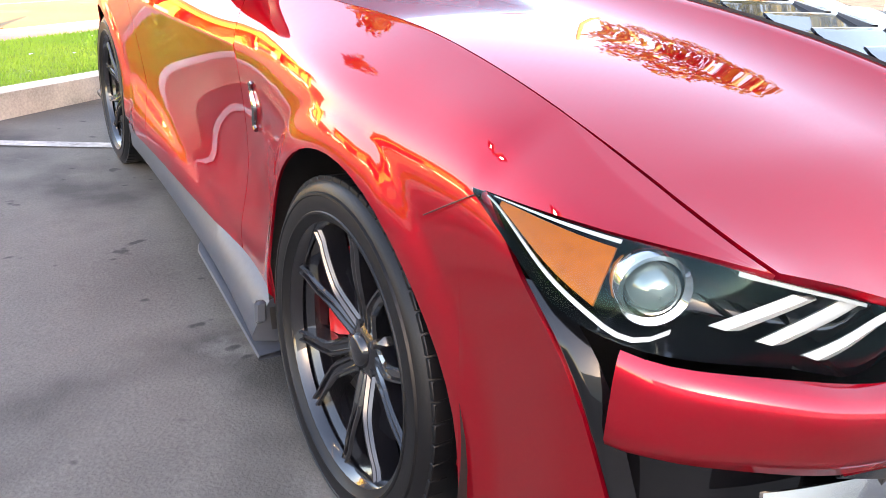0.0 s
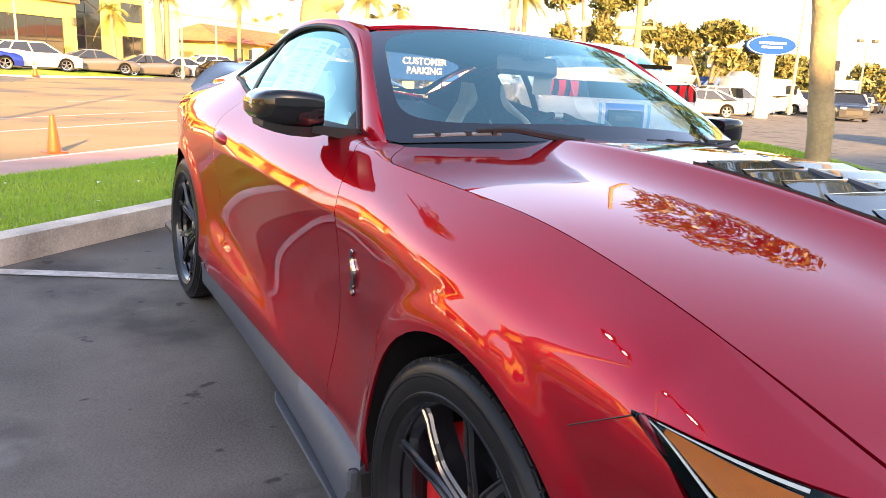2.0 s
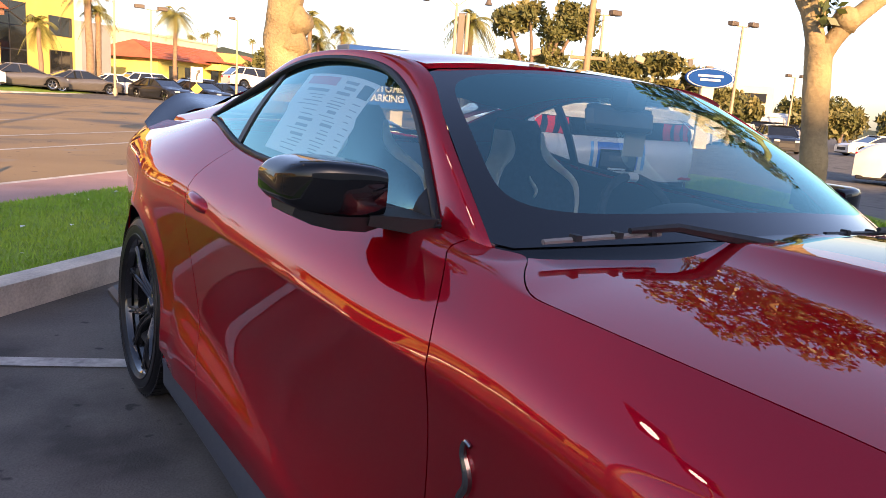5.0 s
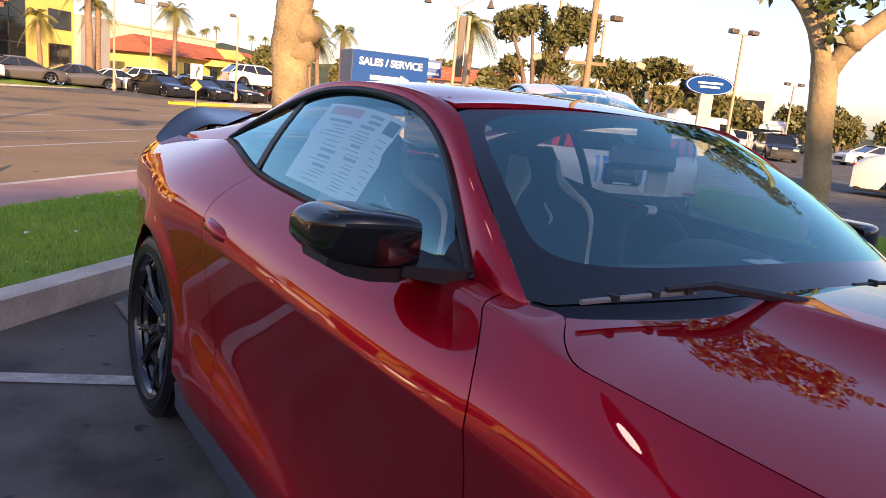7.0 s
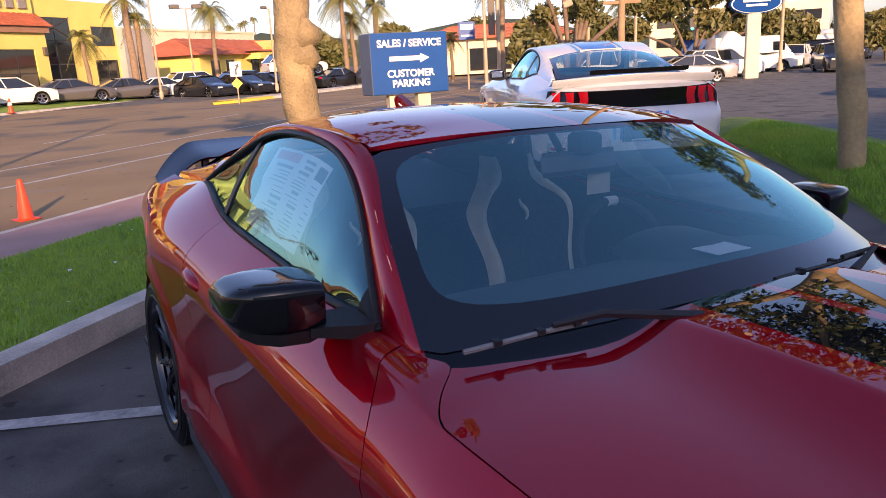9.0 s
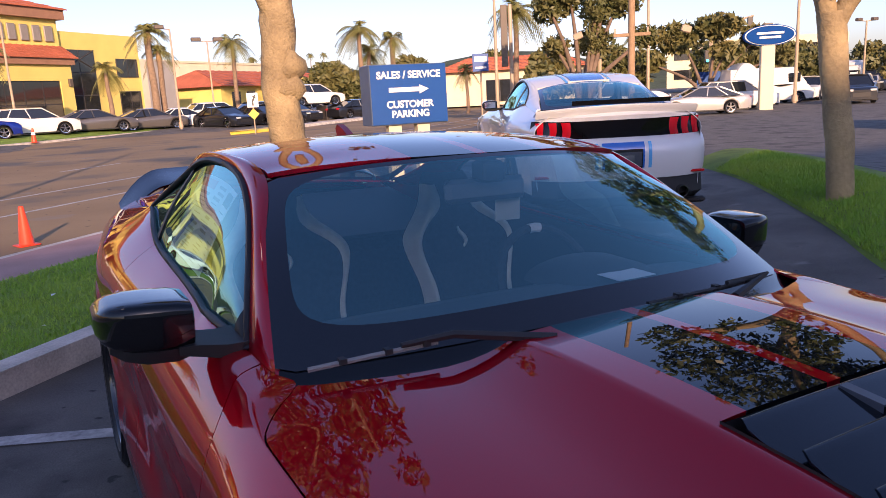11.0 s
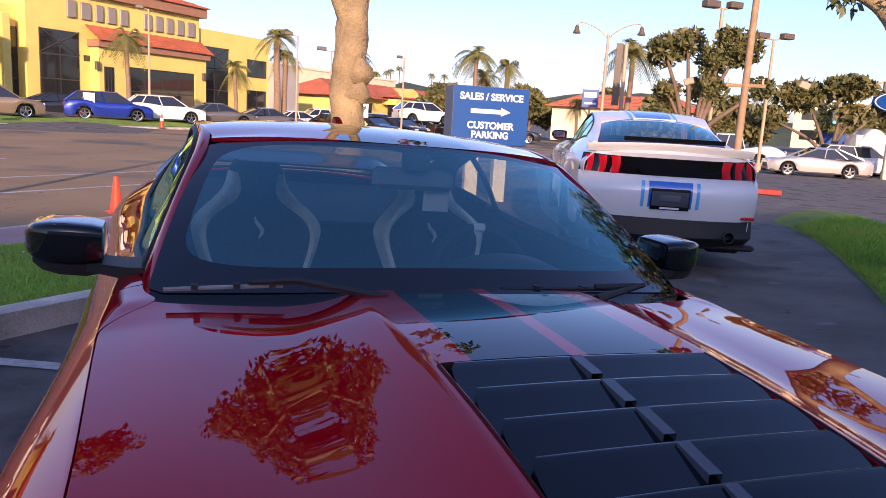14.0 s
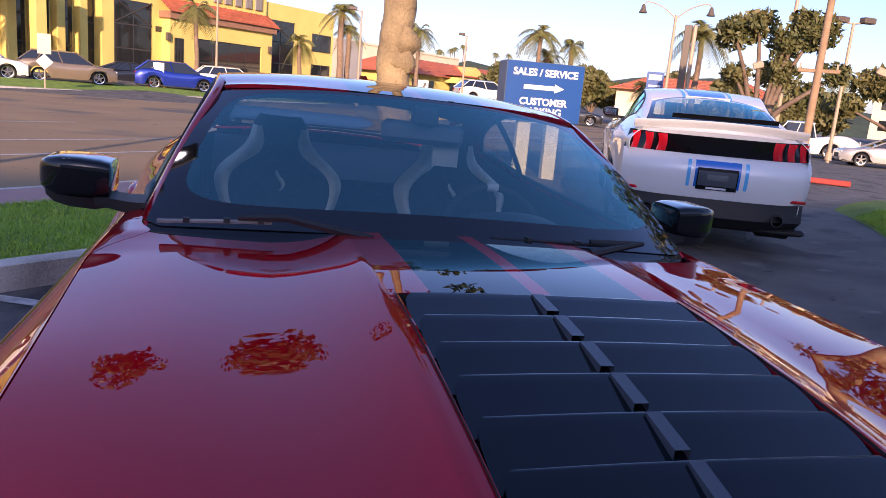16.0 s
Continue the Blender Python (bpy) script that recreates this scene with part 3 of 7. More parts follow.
def hood_shape(stripes):
    xs = [0.0, 0.018, 0.07, 0.13, 0.19, 0.215, 0.25, 0.275, 0.29, 0.30, 0.312, 0.325, 0.34, 0.355, 0.38, 0.42, 0.47, 0.53, 0.59, 0.65, 0.71, 0.755, 0.79, 0.81, 0.999]
    ks = [x / 0.825 for x in xs[:-1]] + [1.0]
    full = [-k for k in ks[:0:-1]] + ks
    sh = Shape()
    rows = []
    vs = sorted(set([round(v, 5) for v in steps(0, 1, 64)] + [VENT_V0, VENT_V1]))
    for v in vs:
        row = []
        for k in full:
            a = abs(k)
            nose, rear = HOOD_NOSE(a * 0.858), HOOD_REAR(a * 0.73)
            y = nose + (rear - nose) * v
            e = hood_edge(y) - 0.003
            x = min(a * 0.825, a * e) if a < 0.5 else a * e
            z = hood_height(x, y)
            if v < 0.14:  # the nose rolls over towards the grille
                d = (1 - v / 0.14) ** 2
                z -= float(np.interp(a, [0, 0.4, 0.78, 0.9, 1], [0.10, 0.095, 0.066, 0.027, 0])) * d
                y -= float(np.interp(a, [0, 0.4, 0.78, 0.9, 1], [0.04, 0.03, 0.005, 0, 0])) * d
            row.append((math.copysign(x, k), y, z))
        rows.append(row)

    def pick(r, c):
        x = (abs(rows[r][c][0]) + abs(rows[r][c + 1][0])) / 2
        y = rows[r][c][1]
        return 1 if stripes and 0.016 < x < 0.213 else 0
    keep = Shape()
    keep.grid(rows, pick)
    if stripes:  # the vent's opening
        nc = len(full)
        gone = []
        for i, q in enumerate(keep.f):
            r, c = divmod(i, nc - 1)
            x = abs(rows[r][c][0] + rows[r][c + 1][0]) / 2
            gone.append(VENT_V0 <= (vs[r] + vs[r + 1]) / 2 <= VENT_V1 and x < 0.276)
        keep.f = [q for q, g in zip(keep.f, gone) if not g]
        keep.m = [q for q, g in zip(keep.m, gone) if not g]
    return keep


def wheel(parent, side, yc, radius, width, face_x, name):
    """Tyre with grooved tread, ten-spoke rim in five pairs, disc and caliper. side: -1 or 1."""
    hub = new(name)
    hub.parent = parent
    hub.matrix_basis = Matrix.Translation((side * (face_x - width / 2), yc, HUB_Z - 0.347 + radius)) @ Matrix.Diagonal((side, 1, 1, 1))
    w, r = width / 2, radius
    ty = Shape()
    prof = [(r - 0.090, w - 0.035), (r - 0.085, w - 0.012), (r - 0.072, w - 0.003), (r - 0.070, w + 0.0005), (r - 0.066, w + 0.0005), (r - 0.064, w - 0.002), (r - 0.050, w + 0.001), (r - 0.036, w), (r - 0.034, w + 0.002), (r - 0.030, w + 0.0015), (r - 0.028, w - 0.003), (r - 0.018, w - 0.006), (r - 0.006, w - 0.018), (r - 0.001, w - 0.030)]
    tread = []
    for k in range(4):
        g = w - 0.045 - k * (2 * w - 0.09) / 3.6
        tread += [(r, g), (r, g - 0.030), (r - 0.006, g - 0.031), (r - 0.006, g - 0.040)]
    prof = prof + tread + [(r, -w + 0.035), (r - 0.006, -w + 0.018), (r - 0.035, -w), (r - 0.09, -w + 0.03)]
    ty.lathe(prof, 72, "x", flip=True)
    for k in range(60):  # shoulder blocks
        a = 2 * math.pi * k / 60
        s = len(ty.v)
        ty.box((w - 0.050, -0.0162, r - 0.012), (w - 0.016, 0.0162, r + 0.0005), 0.0015)
        ty.move(Matrix.Rotation(a, 4, "X"), s)
    part("tyre", ty, RUBBER, hub, "black low-profile tyre with a grooved tread")
    rm = Shape()
    rr = r - 0.086
    rm.lathe([(rr + 0.012, w - 0.014), (rr + 0.012, w - 0.030), (rr - 0.004, w - 0.040), (rr - 0.022, w - 0.06), (rr - 0.03, 0.0), (rr - 0.03, -w + 0.05), (rr + 0.01, -w + 0.03)], 64, "x", flip=True)
    rm.lathe([(rr + 0.012, w - 0.014), (rr + 0.002, w - 0.012), (rr - 0.008, w - 0.022), (rr - 0.012, w - 0.036)], 64, "x")
    part("rim", rm, RIM, hub, "gloss black alloy rim")
    for k in range(5):
        for d in (-1, 1):
            sp = Shape()
            a0 = 2 * math.pi * (k + 0.25) / 5
            rows = []
            for t in steps(0, 1, 12):
                rad = 0.045 + (rr - 0.010 - 0.045) * t
                off = d * (0.016 + 0.016 * t + 0.046 * max(0, t - 0.40) / 0.60)
                wid = 0.0185 - 0.0035 * t
                x = w - 0.064 + 0.034 * math.sin(t * 1.9) + 0.010 * max(0, t - 0.85) / 0.15
                rows.append([(x - 0.05, off - wid, rad), (x - 0.006, off - wid, rad), (x, off - wid * 0.72, rad), (x, off - wid * 0.45, rad), (x - 0.007, off - wid * 0.25, rad), (x - 0.007, off + wid * 0.25, rad), (x, off + wid * 0.45, rad), (x, off + wid * 0.72, rad), (x - 0.006, off + wid, rad), (x - 0.05, off + wid, rad)])
            sp.grid(rows, closed=True)
            sp.face(rows[-1])
            sp.face(rows[0][::-1])
            sp.move(Matrix.Rotation(a0, 4, "X"))
            part("spoke", sp, RIM, hub, smooth=20, recalc=True)
    cap = Shape()
    cap.lathe([(0.0005, w - 0.042), (0.026, w - 0.043), (0.033, w - 0.048), (0.036, w - 0.058), (0.060, w - 0.066), (0.074, w - 0.078), (0.076, w - 0.12)], 30, "x")
    part("centre_cap", cap, RIM, hub, smooth=50, recalc=True)
    for k in range(5):
        nut = Shape()
        nut.lathe([(0.0005, w - 0.058), (0.008, w - 0.059), (0.009, w - 0.080)], 8, "x")
        nut.move(Matrix.Rotation(2 * math.pi * (k + 0.75) / 5, 4, "X") @ Matrix.Translation((0, 0, 0.052)))
        part("wheel_nut", nut, RIM, hub, recalc=True)
    ds = Shape()
    ds.lathe([(0.08, 0.03), (0.195, 0.03), (0.197, 0.012), (0.195, -0.006), (0.08, -0.006)], 48, "x")
    part("brake_disc", ds, DISC, hub)
    cl = Shape()
    rows = []
    for a in steps(-0.55, 0.55, 10):
        rows.append([(x, rad * math.sin(a), rad * math.cos(a)) for x, rad in ((-0.05, 0.13), (0.055, 0.13), (0.068, 0.15), (0.068, 0.20), (0.055, 0.215), (-0.05, 0.215))])
    cl.grid(rows, closed=True)
    cl.face(rows[0])
    cl.face(rows[-1][::-1])
    cl.move(Matrix.Rotation(radians(-75 if yc < 1 else 75), 4, "X"))
    part("brake_caliper", cl, CALIPER, hub, "bright red brake caliper")
    return hub


def mirror_housing(parent, side, mats):
    """The outside mirror on its arm: swept body, glass and foot."""
    body = Shape()
    rows = []
    for k, (x, y0, y1, z0, z1) in enumerate(((0.842, 1.015, 1.16, 1.028, 1.098), (0.846, 1.002, 1.172, 1.016, 1.108), (0.872, 0.998, 1.18, 1.013, 1.114), (0.92, 1.000, 1.186, 1.012, 1.117), (0.965, 1.012, 1.190, 1.014, 1.116), (0.998, 1.034, 1.194, 1.019, 1.110), (1.016, 1.062, 1.196, 1.028, 1.099), (1.027, 1.10, 1.196, 1.042, 1.084))):
        ym, zm = (y0 + y1) / 2, (z0 + z1) / 2
        hy, hz = (y1 - y0) / 2, (z1 - z0) / 2
        row = []
        for j in range(32):
            a = 2 * math.pi * (j + 0.5) / 32
            c, s = math.cos(a), math.sin(a)
            e = 0.34
            row.append((x, ym + hy * math.copysign(abs(c) ** e, c), zm + hz * math.copysign(abs(s) ** e, s)))
        rows.append(row)
    body.grid(rows, closed=True)
    body.face(rows[0][::-1])
    body.face(rows[-1])
    root = part("wing_mirror", body if side > 0 else body.mirrored(), mats, parent, "gloss black outside mirror", smooth=50, recalc=True)
    lower = Shape()
    lrows = []
    for x, y0, y1, z0, z1 in ((0.84, 1.02, 1.14, 0.992, 1.018), (0.88, 1.005, 1.16, 0.986, 1.016), (0.94, 1.01, 1.17, 0.989, 1.016), (0.98, 1.03, 1.178, 0.996, 1.02), (1.005, 1.06, 1.18, 1.008, 1.026)):
        lrows.append([(x, y0, z1), (x, y0 + 0.01, z0), (x, y1 - 0.01, z0), (x, y1, z1)])
    lower.grid(lrows, closed=True)
    lower.face(lrows[0])
    lower.face(lrows[-1][::-1])
    part("mirror_lower_cover", lower if side > 0 else lower.mirrored(), PLASTIC, root, recalc=True)
    arm = Shape()
    arm.grid([[(x, y0, z1), (x, y0 + 0.005, z0), (x, y1 - 0.01, z0), (x, y1, z1)] for x, y0, y1, z0, z1 in ((0.74, 0.955, 1.10, 0.982, 1.022), (0.79, 0.965, 1.09, 0.988, 1.020), (0.84, 0.985, 1.10, 0.995, 1.022), (0.88, 1.0, 1.11, 1.0, 1.02))], closed=True)
    part("mirror_arm", arm if side > 0 else arm.mirrored(), PLASTIC, root, recalc=True)
    gl = Shape()
    gl.grid([[(x, 1.1985, z) for x in steps(0.87, 1.0, 6)] for z in steps(1.03, 1.10, 4)])
    part("mirror_glass", gl if side > 0 else gl.mirrored(), CHROME, root)
    return root


def coupe(root, paint, stripe, front=True, stripes=True):
    """Body, glass and wheels shared by both coupes."""
    fen, qua = Shape(), Shape()
    fen.grid(fender_cols(0.002, 0.12, BELT, 22), flip=True)
    fen.grid(fender_tip() + fender_cols(0.002, BELT, 9.0, 24)[1:], flip=True)
    qua.grid(quarter_cols(0.002), flip=True)
    dcols = side_panel(lambda z: door_front(z) + 0.002, lambda z: door_rear(z) - 0.002, 0.27)
    doo = Shape().grid(dcols, flip=True)
    doors = {}
    for s in (1, -1):
        def m(sh):
            return sh if s > 0 else sh.mirrored()
        part("front_fender", m(fen), paint, root, smooth=60, solid=0.006)
        doors[s] = part("door", m(doo), paint, root, smooth=60, solid=0.006)
        part("quarter_panel", m(qua), paint, root, smooth=60, solid=0.006)
    # hood
    part("hood", hood_shape(stripes), [paint, stripe], root, "hood with a raised middle and two dark stripes" if stripes else "", smooth=40, solid=0.012, recalc=False)
    # roof with its stripes
    cs = [0.0, 0.018, 0.06, 0.12, 0.19, 0.215, 0.26, 0.32, 0.38, 0.44, 0.49, 0.53, 0.56, 0.578]
    ks = [c / 0.578 for c in cs]
    full = [-k for k in ks[:0:-1]] + ks
    rf = [[roof_point(k, v) for k in full] for v in steps(0, 1, 26)]
    part("roof", Shape().grid(rf, lambda r, c: 1 if stripes and 0.016 < abs(rf[r][c][0] + rf[r][c + 1][0]) / 2 < 0.213 else 0), [paint, stripe], root, smooth=60, solid=0.012)
    for s in (1, -1):
        rail = Shape()
        rows = []
        for t in steps(0, 1, 60):
            a = INNER(t)
            # the matching point of the window's upper edge, then the shoulder behind it
            tt = min(1.0, t / 0.80)
            b = DLO_TOP(tt)
            if t > 0.80:
                y = 2.545 + (3.16 - 2.545) * (t - 0.80) / 0.20
                b = Vector((TOP_X(y) - 0.002, y, TOP_Z(y) + 0.001))
            mid = (a + b) / 2
            out = Vector((0.5, 0, 1)).normalized() * (0.012 if t < 0.78 else 0.02)
            row = []
            for w in steps(0, 1, 8):
                p = a.lerp(b, w) + out * math.sin(math.pi * w)
                row.append(p)
            rows.append(row)
        foot = [p + Vector((-0.004, -0.012, -0.022)) for p in rows[0]]
        rail.grid([foot] + rows)
        part("roof_pillar", rail if s > 0 else rail.mirrored(), paint, root, smooth=60, solid=0.012, recalc=False)
    # glass
    def glazing(point, side, low, high, radius):
        """Rings of points from the pane's outline over the rounded inner edge of its border to the middle."""
        rim, inner = [], []
        cs, cv = 0.0, (low + high) / 2
        hs, hv = side, (high - low) / 2
        for k in range(128):
            a = 2 * math.pi * (k + 0.5) / 128
            c, d = math.cos(a), math.sin(a)
            t = min(1 / max(abs(c), 1e-6), 1 / max(abs(d), 1e-6))
            u, w = c * t, d * t
            rim.append((u, 0.5 + 0.5 * w))
            # the same way to a rounded rectangle: a high power of an ellipse
            q = (abs(c) ** radius + abs(d) ** radius) ** (-1 / radius)
            inner.append((cs + hs * c * q, cv + hv * d * q))
        rings = [rim, [((p[0] + q[0]) / 2, (p[1] + q[1]) / 2) for p, q in zip(rim, inner)], inner]
        for f in (0.93, 0.85, 0.74, 0.62, 0.48, 0.34, 0.20, 0.08):
            rings.append([(cs + (p[0] - cs) * f, cv + (p[1] - cv) * f) for p in inner])
        sh = Shape().grid([[point(*p) for p in r] for r in rings], lambda r, c: 1 if r < 2 else 0, closed=True)
        sh.face([point(*p) for p in rings[-1]], 0)
        return sh
    part("windshield", glazing(screen_point, 0.935, 0.115, 0.968, 7.0), [WINDSHIELD, FRIT], root, "wide raked windshield with a rounded black border", smooth=60).visible_shadow = False
    part("rear_window", glazing(rear_glass_point, 0.93, 0.06, 0.95, 7.0), [SIDEGLASS, FRIT], root, smooth=60).visible_shadow = False
    def window_cols(y0, y1, n=30):
        tops = [DLO_TOP(k / 200) for k in range(201)]
        cols = []
        for y in steps(y0, y1, n):
            t = min(tops, key=lambda p: abs(p.y - y))
            lowp = Vector((rim_point(y)[0] - 0.010, y, rim_point(y)[1] + 0.003))
            hi = Vector((t.x - 0.008, y, max(t.z - 0.004, lowp.z)))
            cols.append([lowp.lerp(hi, w) + Vector((0.012 * math.sin(math.pi * w), 0, 0)) for w in steps(0, 1, 8)])
        return cols
    for s in (1, -1):
        dw = Shape().grid(window_cols(1.02, 2.10), flip=True)
        part("door_window", dw if s > 0 else dw.mirrored(), SIDEGLASS, doors[s], smooth=60).visible_shadow = False
        qw = Shape().grid(window_cols(2.135, 2.535, 14), flip=True)
        part("quarter_window", qw if s > 0 else qw.mirrored(), SIDEGLASS, root, smooth=60).visible_shadow = False
        sail = Shape().grid([[p + Vector((0.004, 0, 0)) for p in c] for c in window_cols(0.955, 1.05, 6)], flip=True)
        part("mirror_sail_panel", sail if s > 0 else sail.mirrored(), PLASTIC, doors[s], smooth=60, solid=0.01)
        tr = Shape()
        tr.tube([DLO_TOP(t) + Vector((0.002, 0, -0.001)) for t in steps(0.0, 1, 60)], 0.0095, 6)
        tr.tube([Vector((rim_point(y)[0] - 0.004, y, rim_point(y)[1] + 0.005)) for y in steps(0.955, 2.545, 40)], 0.010, 6)
        part("window_trim", tr if s > 0 else tr.mirrored(), SEAL, root, smooth=60)
        bp = Shape()
        c0, c1 = window_cols(2.100, 2.138, 1)
        bp.grid([[p + Vector((0.005, 0, 0)) for p in c0], [p + Vector((0.005, 0, 0)) for p in c1]], flip=True)
        part("window_divider", bp if s > 0 else bp.mirrored(), SEAL, root, solid=0.01)
        mirror_housing(root, s, BLACK)
        hd = Shape()
        base = [(0.868, 1.93, 0.862), (0.882, 1.945, 0.866), (0.893, 2.00, 0.872), (0.893, 2.07, 0.878), (0.883, 2.115, 0.880), (0.868, 2.125, 0.880)]
        hd.tube(base, lambda t: 0.014 + 0.010 * math.sin(math.pi * t), 10)
        part("door_handle", hd if s > 0 else hd.mirrored(), paint, doors[s], smooth=60)
        for yc, r, nm in ((FRONT_AXLE, 0.343, "front_wheel"), (REAR_AXLE, 0.349, "rear_wheel")):
            wheel(root, s, yc, r, 0.295 if yc < 1 else 0.31, 0.962 if yc < 1 else 0.908, nm)
            wl = Shape()
            wrows = [[(x, yc + 0.415 * math.cos(a), HUB_Z + 0.415 * math.sin(a)) for x in (0.56, 0.945 if yc < 1 else 0.885)] for a in steps(-0.35, math.pi + 0.35, 30)]
            wl.grid(wrows)
            wl.grid([[(0.56, yc, HUB_Z)] * 2] + [[(0.56, yc + 0.415 * math.cos(a), HUB_Z + 0.415 * math.sin(a)), (0.56, yc + 0.415 * math.cos(a + 0.2), HUB_Z + 0.415 * math.sin(a + 0.2))] for a in steps(0, 6.2, 30)])
            part("wheel_liner", wl if s > 0 else wl.mirrored(), PLASTIC, root)
    # dark seals behind the shut lines
    for s in (1, -1):
        for line, name in ((door_front, "front_door_seal"), (door_rear, "rear_door_seal")):
            rows = []
            for z in steps(0.28, 0.985, 40):
                y = line(z)
                rows.append([Vector((side_x(y + o, z) - d, y + o, z)) for o, d in ((-0.02, 0.014), (0.0, 0.0075), (0.02, 0.014))])
            sl = Shape().grid(rows)
            part(name, sl if s > 0 else sl.mirrored(), SEAL, root, smooth=60)
        rows = []
        for y in steps(-0.74, 0.72, 70):
            e = hood_edge(y)
            z = hood_height(e, y)
            rows.append([Vector((e + o, y, z - d)) for o, d in ((-0.012, 0.016), (0.0, 0.007), (0.010, 0.020))])
        sl = Shape().grid(rows)
        part("hood_seal", sl if s > 0 else sl.mirrored(), SEAL, root, smooth=60)
    # cowl under the screen and the dark inside of the shell
    def cowl_row(k):
        p = screen_point(k, 0.02) - Vector((0, 0, 0.004))
        a = abs(p.x)
        y = HOOD_REAR(min(a, 0.73)) - 0.03
        q = Vector((p.x, y, hood_height(a, y) - 0.022))
        return [p.lerp(q, w) - Vector((0, 0, 0.012 * math.sin(math.pi * w))) for w in steps(0, 1, 5)]
    part("cowl_panel", Shape().grid([cowl_row(k) for k in steps(-1, 1, 40)]), BLACK, root, solid=0.008)
    fl = Shape().box((-0.86, -0.55, 0.16), (0.86, 3.55, 0.22), 0.02)
    part("underbody", fl, PLASTIC, root)
    for yy in (0.55, ):
        wall = Shape().box((-0.80, yy, 0.22), (0.80, yy + 0.02, 0.93), 0.005)
        part("firewall", wall, PLASTIC, root)
    return doors
# ---- the red coupe ----
car = thing("sports_car", "deep red metallic coupe with black stripes, parked on the lot", "car", m=LEVEL)
doors = coupe(car, RED, STRIPE)


def both(name, shape, mats, label="", **kw):
    """A part on each side of the car."""
    return [part(name, shape, mats, car, label, **kw), part(name, shape.mirrored(), mats, car, label, **kw)]


# hood vent: a dark tray, seven rising slats and the short struts between them
tray = Shape()
tray.grid([[(x, y, hood_height(0, y) - d) for x, d in ((-0.279, 0.0), (-0.276, 0.075), (0.276, 0.075), (0.279, 0.0))] for y in steps(-0.56, 0.15, 12)])
tray.grid([[(-0.277, 0.148, hood_height(0, 0.148) - 0.004), (0.277, 0.148, hood_height(0, 0.148) - 0.004)], [(-0.277, 0.148, hood_height(0, 0.148) - 0.08), (0.277, 0.148, hood_height(0, 0.148) - 0.08)]])
vent = part("hood_vent", tray, PLASTIC, car, "black louvred vent set into the hood")
for k in range(7):
    y1 = 0.134 - 0.098 * k
    y0 = y1 - 0.118
    zr, zf = hood_height(0, y1) + 0.011, hood_height(0, y0) - 0.009
    sl = Shape()
    rows = []
    for t, drop in ((0.0, 0), (0.2, 0), (0.4, 0), (0.6, 0), (0.8, 0), (0.93, 0), (0.965, 0.0006), (0.985, 0.0022), (1.0, 0.0055)):
        y = y0 + (y1 - y0) * t
        w = 0.272 - 0.018 * max(0, (t - 0.75) / 0.25)
        rows.append([(x, y, zf + (zr - zf) * t ** 1.12 - drop - 0.004 * (x / 0.27) ** 2) for x in steps(-w, w, 10)])
    sl.grid(rows)
    part("vent_slat", sl, VENT, vent, smooth=60, solid=0.005)
    if k < 6:
        st = Shape()
        yb, ya = y1 - 0.010, y1 - 0.082
        zb, za = zr - 0.003, hood_height(0, y1 - 0.098) + 0.0110
        st.grid([[(x, y, z) for x, y, z in ((-0.038, yb, zb - 0.012), (-0.038, yb, zb + 0.004), (-0.016, yb, zb + 0.004), (-0.016, yb, zb - 0.012))], [(-0.038, ya, za - 0.030), (-0.038, ya, za), (-0.016, ya, za), (-0.016, ya, za - 0.030)]], closed=True)
        part("vent_strut", st, VENTRIB, vent, smooth=0, recalc=True)

# front end
bump = Shape()
rows = []
BAND = curve3([(0.983, -0.628, 0.722), (0.948, -0.708, 0.710), (0.882, -0.762, 0.706), (0.80, -0.797, 0.696), (0.73, -0.816, 0.686), (0.60, -0.845, 0.690), (0.35, -0.885, 0.70), (0.0, -0.905, 0.705)])
for t in steps(0.055, 1, 40):
    p = BAND(t)
    d = (BAND(min(1, t + 0.01)) - BAND(max(0, t - 0.01)))
    n = Vector((-d.y, d.x, 0)).normalized() * (-1 if d.x > 0 else 1)
    n = Vector((abs(n.x), -abs(n.y), 0))
    g = min(1, t * 4)
    rows.append([p + n * (o * g) + Vector((0, 0, -h)) for o, h in ((0, 0), (0.016, 0.006), (0.030, 0.016), (0.034, 0.030), (0.030, 0.050), (0.022, 0.080), (0.012, 0.106), (-0.03, 0.118))])
bump.grid(rows)
both("front_bumper", bump, RED, smooth=60, recalc=False)
corner = Shape()
rows = []
for z in steps(0.30, 0.735, 20):
    y = front_line(z) - 0.001
    x, g = side_x(y, z), 0.35 + 0.65 * min(1, max(0, (z - 0.42) / 0.25))
    rows.append([Vector((x - 0.004, y, z)), Vector((x - 0.001, y - 0.010 * g, z)), Vector((x - 0.008, y - 0.022 * g, z)), Vector((x - 0.026, y - 0.036 * g, z))])
corner.grid(rows, flip=True)
both("corner_trim", corner, BLACK, "gloss black strip between fender and bumper", smooth=60)
low = Shape()
rows = []
for t in steps(0, 1, 30):
    p = BAND(t)
    rows.append([Vector((p.x * s, p.y + o, z)) for s, o, z in ((0.955, 0.05, 0.61), (0.945, 0.055, 0.46), (0.965, 0.03, 0.40), (0.98, 0.0, 0.30), (0.985, -0.005, 0.20), (0.9, 0.1, 0.16))])
low.grid(rows)
both("lower_fascia", low, BLACK, smooth=50)
lip = Shape()
rows = []
for t in steps(0, 1, 30):
    p = BAND(t)
    rows.append([Vector((p.x * s, p.y + o, z)) for s, o, z in ((0.95, 0.03, 0.165), (1.03, -0.05, 0.160), (1.03, -0.05, 0.145), (0.95, 0.03, 0.14))])
lip.grid(rows)
